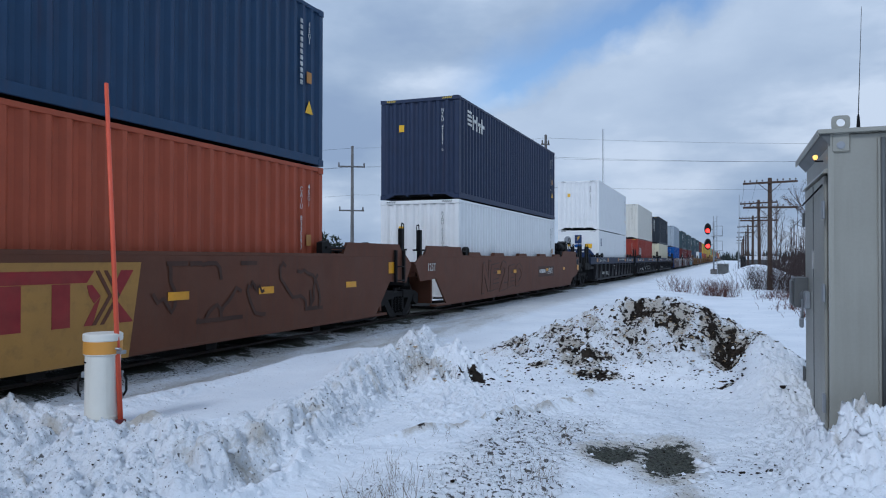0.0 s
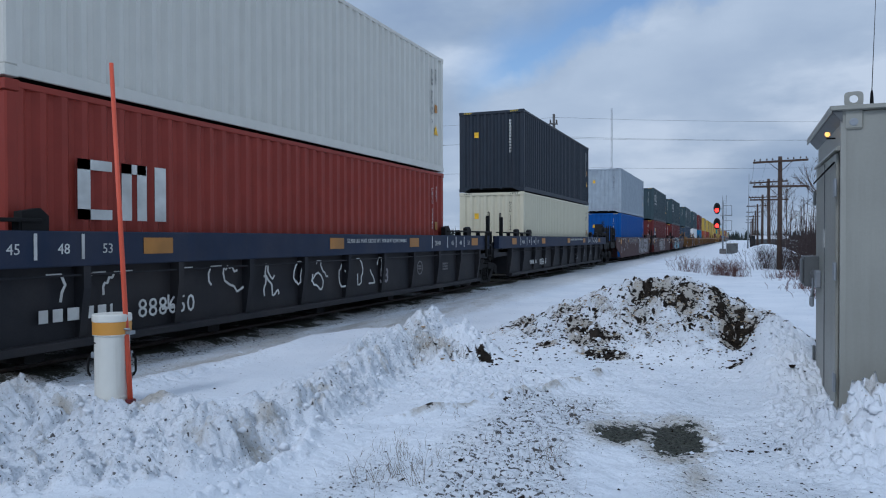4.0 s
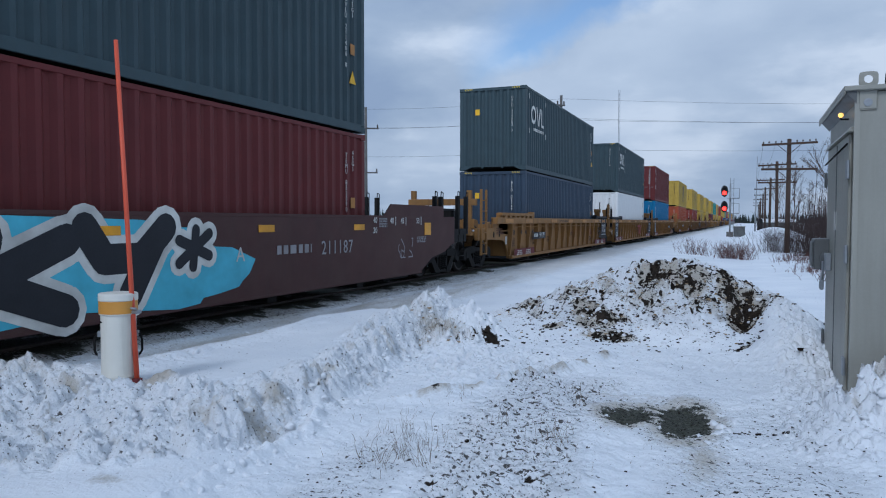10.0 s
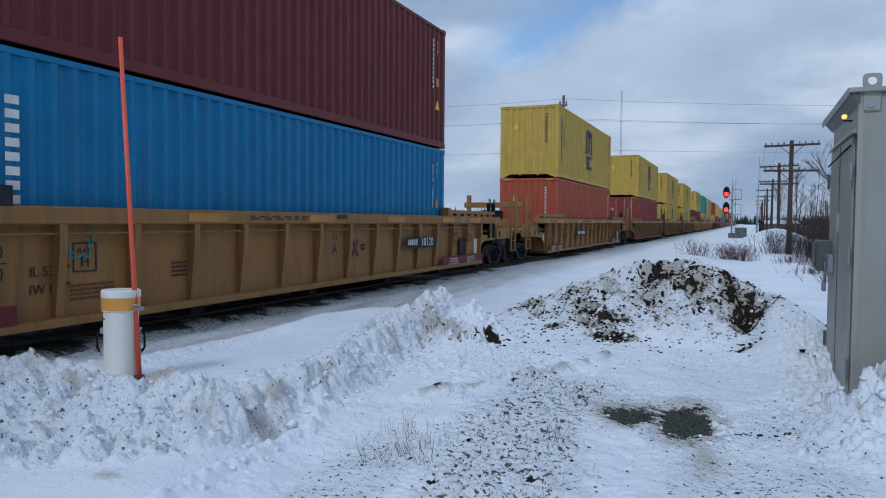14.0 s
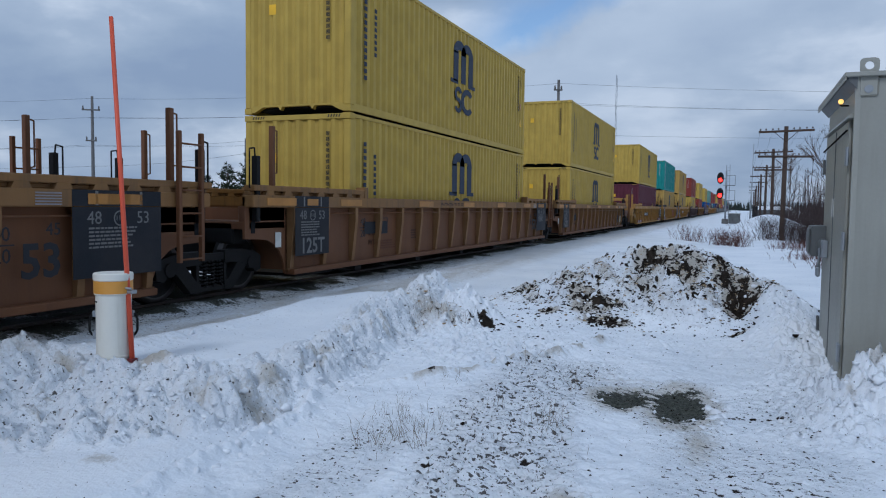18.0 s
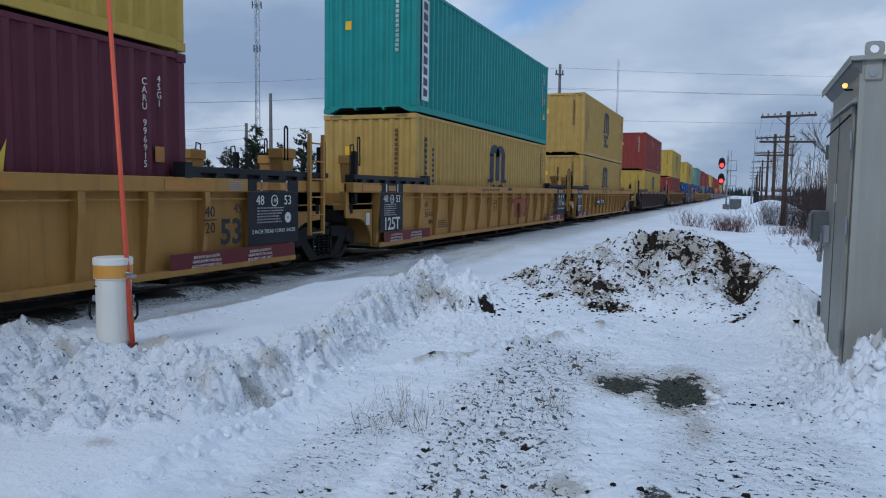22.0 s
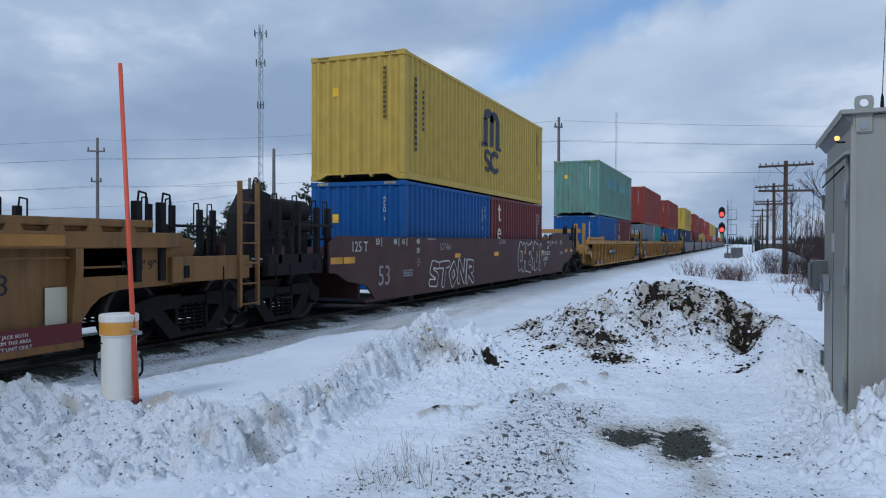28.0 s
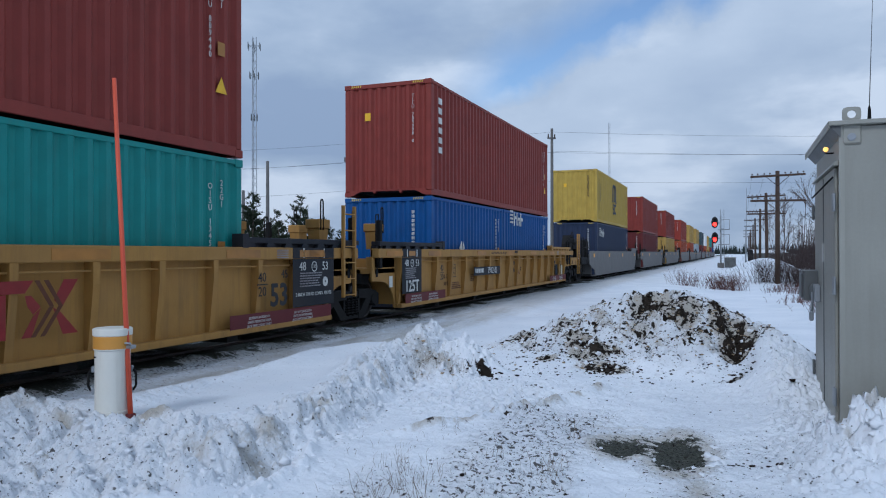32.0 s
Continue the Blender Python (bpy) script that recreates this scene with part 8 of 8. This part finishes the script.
wire("overhead_wire", [(-95, 40.3, 4.9), (-57.4, 53.2, 4.9), (-37.4, 49.8, 5.6)], 0.010)
wire("overhead_wire", [(-37.4, 49.8, 6.6), (-57.4, 52.7, 6.9), (-95, 40, 6.4)], 0.009)
for k, ix in enumerate((-1.35, -0.7, 0.7, 1.35)):
    wire("overhead_wire", [(2.28 + ix, 46.4, 6.15), (2.45 + ix, 66, 6.35), (2.6 + ix, 90, 6.35), (2.7 + ix, 114, 6.35), (2.9 + ix, 140, 6.35)], 0.006)

# ---- masts ----


def lattice(name, label, x, y, top, w, step, category, drums=()):
    m = thing(name, label, category, at=(x, y, -1))
    legs = [(w * math.cos(a), w * math.sin(a)) for a in (0.3, 2.394, 4.489)]
    for lx, ly in legs:
        part("leg", tube(bmesh.new(), (lx, ly, 0), (lx * 0.8, ly * 0.8, top + 1), w * 0.13, n=5), M["galv"], m)
    n = int(top / step)
    for i in range(3):
        (ax, ay), (bx, by) = legs[i], legs[(i + 1) % 3]
        pts = [(ax if k % 2 else bx, ay if k % 2 else by, k * top / n) for k in range(n + 1)]
        part("lacing", rod(bmesh.new(), pts, w * 0.07, 4), M["galv"], m)
    for z, size in drums:
        d = part("antenna_ring", rod(bmesh.new(), [(size * math.cos(a), size * math.sin(a), z) for a in (0, 2.094, 4.189, 6.283)], 0.06, 5), M["galv"], m)
        for k in range(6):
            a = 1.0472 * k
            part("antenna_panel", boxes((-0.08, 0.08, -0.08, 0.08, z - 0.9, z + 0.9)), M["cab_dark"], d, at=(size * math.cos(a), size * math.sin(a), 0))
    return m


lattice("cell_tower", "tall slender lattice telephone tower with rings of antennas", -122.5, 168.0, 61, 0.75, 2.2, "radio tower", ((59.5, 1.8), (51.5, 1.3), (40.0, 0.9)))
lattice("radio_mast", "far thin guyed lattice radio mast", -64, 408, 73, 0.55, 3.0, "radio mast")
pole = thing("whip_mast", "thin grey radio mast on a pole beside the line", "radio mast", at=(1.15, 95, -0.3))
part("pole", tube(bmesh.new(), (0, 0, 0), (0.1, 0, 5.1), 0.1, 0.08), M["galv"], pole)
part("whip", tube(bmesh.new(), (0.1, 0, 5.0), (0.15, 0, 9.6), 0.04, 0.03, n=6), M["galv"], pole)

# ---- shed and box far down the line ----
shed = thing("far_shed", "low grey shed with a snowy roof far down the line", "shed", at=(4.4, 119, -0.4))
part("wall", boxes((-2.6, 2.6, -2, 2, 0, 1.9)), M["cab_dark"], shed)
part("roof", slab(bmesh.new(), [(-2.8, 1.9), (2.8, 1.9), (2.4, 2.4), (-2.2, 2.45)], "y", -2.2, 2.2), M["snow"], shed, "snow-covered roof")
bx = thing("track_box", "small dark trackside box", "relay case", at=(2.0, 112, -0.3))
part("body", boxes((-0.35, 0.35, -0.3, 0.3, 0, 2.3), bevel=0.04), M["signal_black"], bx)

# ---- trees, brush, woods ----


def bare_tree(x, y, base, height, seed, label, mat="birch", spread_=0.45):
    r = random.Random(seed)
    t = thing("bare_tree", label, "tree", at=(x, y, base))
    trunk, crown = bmesh.new(), bmesh.new()

    def grow(bm, p, d, length, rad, depth):
        q = p + d * length
        tube(bm, p, q, rad, rad * 0.7, n=6 if depth > 2 else 4, cap=False)
        if depth == 0:
            return
        for k in range(r.choice((2, 3, 3))):
            nd = (d + Vector((r.uniform(-1, 1), r.uniform(-1, 1), r.uniform(-0.25, 0.55))) * spread_ * r.uniform(0.7, 1.4)).normalized()
            at = p.lerp(q, r.uniform(0.55, 1.0))
            grow(crown, at, nd, length * r.uniform(0.62, 0.85), rad * 0.62, depth - 1)
    p, d = Vector((0, 0, -0.3)), Vector((r.uniform(-0.08, 0.08), r.uniform(-0.08, 0.08), 1)).normalized()
    for k in range(3):
        q = p + d * height * 0.17
        tube(trunk, p, q, 0.009 * height * (1 - 0.22 * k), 0.009 * height * (0.8 - 0.22 * k), n=9, cap=False)
        for _ in range(2 if k else 1):
            grow(crown, q, (d + Vector((r.uniform(-1, 1), r.uniform(-1, 1), 0.2)) * 0.75).normalized(), height * 0.2, 0.0042 * height, 4)
        p, d = q, (d + Vector((r.uniform(-0.12, 0.12), r.uniform(-0.12, 0.12), 0))).normalized()
    grow(crown, p, d, height * 0.2, 0.005 * height, 5)
    part("trunk", trunk, M[mat], t)
    part("crown", crown, M["bark"], t, "bare branching crown")
    return t


for x, y, h, s in ((7.2, 66, 9.0, 5), (5.4, 96, 8.5, 12), (8.6, 58, 9, 15), (4.9, 118, 8, 17)):
    bare_tree(x, y, -0.5, h, s, "leafless grey birch in the brush beside the line")


def pine(x, y, base, height, seed):
    r = random.Random(seed)
    t = thing("pine_tree", "young scraggy dark green pine behind the track", "tree", "pines behind the track", at=(x, y, base))
    part("trunk", tube(bmesh.new(), (0, 0, 0), (0, 0, height * 0.9), 0.05 * height * 0.4, 0.02, n=7), M["bark"], t)
    bm = bmesh.new()
    for k in range(int(height * 25)):
        z = height * r.uniform(0.06, 1.0)
        a, reach = r.uniform(0, 6.2832), ((height - z) * 0.40 + 0.16) * r.uniform(0.45, 1.25)
        out = Vector((math.cos(a), math.sin(a), r.uniform(0.1, 0.7)))
        steps = max(2, int(reach / 0.11))
        for i in range(steps):
            c = Vector((0, 0, z)) + out * reach * (0.2 + 0.8 * (i + 1) / steps) + Vector((r.gauss(0, 0.05), r.gauss(0, 0.05), r.gauss(0, 0.05)))
            for _ in range(7):
                s = r.uniform(0.13, 0.30)
                d = (out * 0.7 + Vector((r.gauss(0, 0.6), r.gauss(0, 0.6), r.gauss(0.25, 0.5)))).normalized() * s
                w = d.cross(Vector((r.uniform(-1, 1), r.uniform(-1, 1), r.uniform(-1, 1)))).normalized() * s * 0.15
                v = [bm.verts.new(c + o) for o in (-w, w, d)]
                bm.faces.new(v)
    part("crown", bm, M["needle"], t, "tufts of dark needles")


for x, y, h, s in ((-32.5, 41.2, 4.4, 1), (-30.6, 41.8, 6.0, 2), (-29.3, 42.6, 4.7, 3), (-27.6, 43.0, 5.7, 4), (-26.2, 43.6, 4.2, 5), (-31.6, 43.0, 4.9, 6), (-28.4, 41.6, 4.0, 7), (-33.6, 40.4, 3.6, 8), (-25.2, 44.4, 3.4, 9), (-30.0, 43.4, 3.8, 10), (-27.0, 42.2, 3.4, 11), (-34.8, 39.8, 3.0, 12)):
    pine(x, y, -0.9, h + 0.6, s)


def brush(name, label, spots, height, count, seed, mat, thick=0.008):
    """Leafless twigs rising from many spots: one mass of stuff."""
    r = random.Random(seed)
    bm = bmesh.new()
    for x, y, spread_ in spots:
        for _ in range(count):
            a, d = r.uniform(0, 6.2832), abs(r.gauss(0, 1)) * spread_
            px, py = x + d * math.cos(a), y + d * math.sin(a)
            p = Vector((px, py, on_ground(px, py) - 0.05))
            lean = Vector((r.gauss(0, 0.35), r.gauss(0, 0.35), 1)).normalized()
            h = height * r.uniform(0.5, 1.15)
            q = p + lean * h * 0.5
            s = q + (lean + Vector((r.gauss(0, 0.3), r.gauss(0, 0.3), 0))).normalized() * h * 0.5
            tube(bm, p, q, thick, thick * 0.7, n=3, cap=False)
            tube(bm, q, s, thick * 0.7, thick * 0.3, n=3, cap=False)
            for k in range(3):
                b = p.lerp(s, r.uniform(0.35, 0.9))
                tube(bm, b, b + (lean + Vector((r.gauss(0, 0.7), r.gauss(0, 0.7), 0.2))).normalized() * h * r.uniform(0.2, 0.4), thick * 0.5, thick * 0.2, n=3, cap=False)
    return tagged(part(name, bm, M[mat]), label, "shrubs", kind="stuff")


brush("bare_shrubs", "bare red-brown shrubs standing in the snow before the signal", [(-0.75, 37, 0.55), (-0.4, 37.4, 0.5), (-0.1, 36.6, 0.45), (-2.3, 39, 0.5)], 0.85, 75, 4, "twig", 0.008)
brush("pole_brush", "grey brush round the feet of the poles", [(1.6, 48, 0.9), (2.4, 47.5, 0.9), (3.3, 47, 1.0), (4.4, 46, 1.2), (3.0, 43, 0.7), (5.5, 50, 2.0), (4.2, 43, 1.2), (5.2, 45, 1.2)], 1.7, 85, 5, "brush", 0.010)
brush("low_shrubs", "low dark red shrubs poking through the snow", [(1.9, 26, 0.35), (2.5, 25, 0.5), (2.2, 31, 0.5), (2.6, 34, 0.5), (3.0, 37, 0.6), (2.2, 22.5, 0.4), (1.7, 33, 0.5)], 0.42, 60, 6, "twig", 0.007)
brush("roadside_thicket", "dense leafless thicket along the line", [(6 + 2.5 * (k % 3), 55 + 5 * k, 2.2) for k in range(18)], 2.8, 70, 7, "brush", 0.016)


def far_woods(name, label, x0, y0, x1, y1, count, height, seed, mat):
    """A ragged belt of far spruces: tapered tufted spires, one mass of stuff."""
    r = random.Random(seed)
    bm = bmesh.new()
    for k in range(count):
        f = k / count
        x, y = x0 + (x1 - x0) * f + r.gauss(0, 6), y0 + (y1 - y0) * f + r.gauss(0, 6)
        h = height * r.uniform(0.55, 1.2)
        z = on_ground(x, y) - 0.5
        tube(bm, (x, y, z), (x, y, z + h * 0.3), 0.02 * h, n=4, cap=False)
        levels = 9
        for i in range(levels):
            zb = z + h * (0.1 + 0.82 * i / levels)
            w = h * 0.15 * (1 - i / levels) * r.uniform(0.6, 1.3) + 0.08
            n = 6
            ring = [bm.verts.new((x + w * r.uniform(0.35, 1.25) * math.cos(6.2832 * q / n), y + w * r.uniform(0.35, 1.25) * math.sin(6.2832 * q / n), zb + r.uniform(-0.05, 0.05) * h)) for q in range(n)]
            tip = bm.verts.new((x + r.uniform(-0.1, 0.1), y, zb + h * 0.2))
            for q in range(n):
                bm.faces.new((ring[q], ring[(q + 1) % n], tip))
    return tagged(part(name, bm, M[mat]), label, "woods", kind="stuff")


far_woods("spruce_belt", "far belt of dark spruces beyond a snowy field", -420, 190, -215, 330, 700, 7.5, 21, "far_needle")
far_woods("far_forest", "distant dark forest behind the poles and masts", -215, 330, -60, 620, 520, 8.5, 22, "far_needle")
far_woods("far_ridge", "hazy wooded ridge at the end of the line", -60, 900, 120, 820, 420, 10, 24, "far_needle")


def thicket_wall(x0, y0, x1, y1, n, h, seed):
    r = random.Random(seed)
    bm = bmesh.new()
    for k in range(n):
        f = r.random()
        x, y = x0 + (x1 - x0) * f + r.gauss(0, 2.5), y0 + (y1 - y0) * f + r.gauss(0, 2.5)
        z = on_ground(x, y) - 0.3
        hh = h * r.uniform(0.5, 1.2)
        top = Vector((x + r.gauss(0, 0.3), y, z + hh))
        tube(bm, (x, y, z), top, 0.04, 0.012, n=4, cap=False)
        for _ in range(7):
            b = Vector((x, y, z)).lerp(top, r.uniform(0.3, 0.95))
            e = b + Vector((r.gauss(0, 0.6), r.gauss(0, 0.6), r.uniform(0.2, 1.0))) * hh * 0.16
            tube(bm, b, e, 0.016, 0.006, n=3, cap=False)
    return tagged(part("leafless_woods", bm, M["brush"]), "leafless young woods on the rise beside the line", "woods", kind="stuff")


thicket_wall(9, 64, 22, 170, 1300, 5.0, 31)
thicket_wall(20, 150, 60, 420, 900, 10.0, 32)

# ---- small things on the ground ----


def clod_mesh(seed, fine=False):
    r = random.Random(seed)
    bm = bmesh.new()
    bmesh.ops.create_icosphere(bm, subdivisions=2 if fine else 1, radius=1.0)
    o = Vector((r.uniform(0, 50), r.uniform(0, 50), 0))
    for v in bm.verts:
        v.co *= 0.9 + 0.7 * noise.noise(v.co * 1.4 + o) + 0.4 * noise.noise(v.co * 3.3 + o) if fine else r.uniform(0.45, 1.35)
        v.co.z *= 0.7 if fine else 0.5
    vs = [v.co.copy() for v in bm.verts]
    fs = [[v.index for v in f.verts] for f in bm.faces]
    bm.free()
    return vs, fs


CLODS = [clod_mesh(s) for s in range(6)]
PUFFS = [clod_mesh(s, True) for s in range(6)]


def scatter(name, label, spots, mat, seed, category, shapes, sink=-0.2):
    """Many small lumps: (x, y, spread x, spread y, count, smallest, largest)."""
    r = random.Random(seed)
    co, faces = [], []
    for x, y, sx, sy, n, lo, hi in spots:
        for _ in range(n):
            px, py = x + r.gauss(0, sx), y + r.gauss(0, sy)
            if px > 0.8 and 6.9 < py < 9.2:
                continue
            s = lo + (hi - lo) * r.random() ** 2.2
            vs, fs = r.choice(shapes)
            rot = Matrix.Rotation(r.uniform(0, 6.28), 3, "Z")
            base, k = Vector((px, py, on_ground(px, py) - sink * s)), len(co)
            co += [base + rot @ (v * s) for v in vs]
            faces += [[i + k for i in f] for f in fs]
    me = bpy.data.meshes.new(name)
    me.from_pydata(co, [], faces)
    if shapes is PUFFS:
        me.shade_smooth()
    return tagged(part(name, me, M[mat]), label, category, kind="stuff")


M["sand"] = surf("frozen_sand", srgb(150, 132, 106), rough=0.95, var=0.35, scale=9, bump=0.5)
scatter("earth_clods", "dark frozen earth clods strewn over the mound and ground",
        [(cx, cy, 1.5 * sx, 1.4 * sy, int(50 * k), 0.007, 0.034) for cx, cy, sx, sy, k in DARK]
        + [(-1.5, 10.3, 0.9, 0.5, 620, 0.005, 0.024), (-2.6, 10.6, 0.6, 0.5, 260, 0.005, 0.026), (0.0, 10.4, 0.25, 0.4, 200, 0.006, 0.03), (-1.55, 5.6, 0.35, 1.0, 260, 0.003, 0.008), (-0.6, 6.2, 0.38, 0.34, 300, 0.003, 0.011),
           (-2.0, 8.6, 0.9, 0.7, 170, 0.004, 0.016), (0.4, 6.1, 0.4, 0.6, 130, 0.003, 0.013), (0.3, 6.05, 0.2, 0.03, 26, 0.008, 0.03), (0.6, 5.75, 0.2, 0.03, 22, 0.006, 0.02), (0.62, 8.5, 0.05, 0.05, 4, 0.02, 0.04),
           (-3.6, 7.2, 0.25, 1.6, 60, 0.005, 0.016), (-3.0, 8.8, 0.2, 0.2, 50, 0.008, 0.035), (-1.8, 4.87, 0.02, 0.02, 3, 0.02, 0.035), (-6.85, 12, 0.2, 8, 1100, 0.004, 0.016), (0.2, 4.6, 0.6, 0.5, 200, 0.003, 0.012), (0.4, 4.0, 0.4, 0.08, 60, 0.006, 0.03),
           (-4.3, 4.0, 0.6, 0.3, 110, 0.004, 0.013), (-2.3, 4.2, 0.25, 0.4, 110, 0.003, 0.010), (-2.2, 8.43, 0.12, 0.1, 8, 0.015, 0.035)], "clod", 41, "earth clods", CLODS)
scatter("sandy_crumbs", "pale sandy crumbs frozen into the ploughed mound",
        [(-1.2, 10.8, 1.0, 0.5, 480, 0.005, 0.028), (-2.5, 10.9, 0.6, 0.4, 200, 0.005, 0.026), (-0.2, 11.1, 0.4, 0.4, 180, 0.005, 0.03), (1.2, 6.5, 0.25, 0.15, 12, 0.015, 0.03), (-3.5, 8.5, 0.2, 0.25, 40, 0.008, 0.03)], "sand", 43, "earth crumbs", CLODS)
scatter("snow_lumps", "loose lumps of ploughed snow",
        [(-0.13, 6.05, 0.06, 0.22, 14, 0.025, 0.075), (-3.4, 6.0, 0.15, 1.2, 160, 0.008, 0.045), (-4.1, 4.0, 0.6, 0.3, 200, 0.008, 0.04), (-3.4, 7.6, 0.25, 0.9, 140, 0.008, 0.045), (-2.9, 8.0, 0.4, 0.8, 200, 0.01, 0.045), (-1.4, 10.1, 1.1, 0.6, 420, 0.01, 0.05),
         (1.2, 6.5, 0.3, 0.18, 70, 0.02, 0.07), (-5.3, 8.0, 0.1, 2.0, 50, 0.015, 0.05), (-0.5, 5.2, 1.2, 0.5, 80, 0.006, 0.025), (0.55, 7.4, 0.25, 1.0, 150, 0.008, 0.04), (-3.6, 8.9, 0.3, 0.35, 60, 0.015, 0.06), (-3.0, 4.2, 0.06, 0.5, 40, 0.015, 0.04), (-6.2, 9, 0.35, 4, 60, 0.01, 0.04), (-3.2, 4.75, 0.08, 0.06, 5, 0.04, 0.06)], "snow_lump", 42, "snow lumps", PUFFS, 0.3)


def grass(spots, seed):
    r = random.Random(seed)
    bm = bmesh.new()
    for x, y, sp, n, h in spots:
        for _ in range(n):
            px, py = x + r.gauss(0, sp), y + r.gauss(0, sp)
            p = Vector((px, py, on_ground(px, py) - 0.02))
            lean = Vector((r.gauss(0, 0.35), r.gauss(0, 0.35), 1)).normalized()
            hh = h * r.uniform(0.4, 1.2)
            q = p + lean * hh * 0.6
            tip = q + (lean + Vector((r.gauss(0, 0.35), r.gauss(0, 0.35), -0.1))).normalized() * hh * 0.4
            tube(bm, p, q, 0.0016, 0.0013, n=3, cap=False)
            tube(bm, q, tip, 0.0013, 0.0006, n=3, cap=False)
    return tagged(part("dry_grass", bm, M["straw"]), "thin dry grass stalks poking through the snow", "grass", kind="stuff")


grass([(-2.26, 4.45, 0.10, 40, 0.16), (-2.1, 4.75, 0.12, 40, 0.15), (-1.95, 4.4, 0.05, 14, 0.26), (-2.39, 4.9, 0.12, 34, 0.13), (-1.24, 5.09, 0.06, 16, 0.24), (-1.22, 5.0, 0.12, 14, 0.12), (-1.71, 5.4, 0.08, 10, 0.2),
       (-1.25, 6.2, 0.05, 6, 0.25), (-2.42, 6.02, 0.12, 12, 0.12), (-1.5, 4.8, 0.4, 30, 0.1), (-2.7, 5.3, 0.25, 24, 0.1), (-3.5, 8.3, 0.14, 60, 0.2), (-3.2, 8.4, 0.10, 36, 0.18), (-1.9, 6.9, 0.03, 3, 0.3)], 51)

# ---- what moves ----


def motions():
    for ob, x, y, z in MOVING:
        walk(ob, [(t, pose(x, y - run(t), z)) for t in range(0, 33, 2)])
    # the wheels roll under the cars; alike wheelsets turn alike
    for group, dy in zip(WHEELS, (-0.89, 0.89)):
        lead = group[0]
        walk(lead, [(k / FPS, pose(0, dy, 0.46, math.degrees(run(k / FPS) / 0.46), 0, 0)) for k in range(int(32 * FPS) + 1)])
        keys = lead.animation_data
        for ob in group[1:]:
            ob.rotation_mode = "QUATERNION"
            ob.animation_data_create()
            ob.animation_data.action = keys.action
            ob.animation_data.action_slot = keys.action_slot


motions()
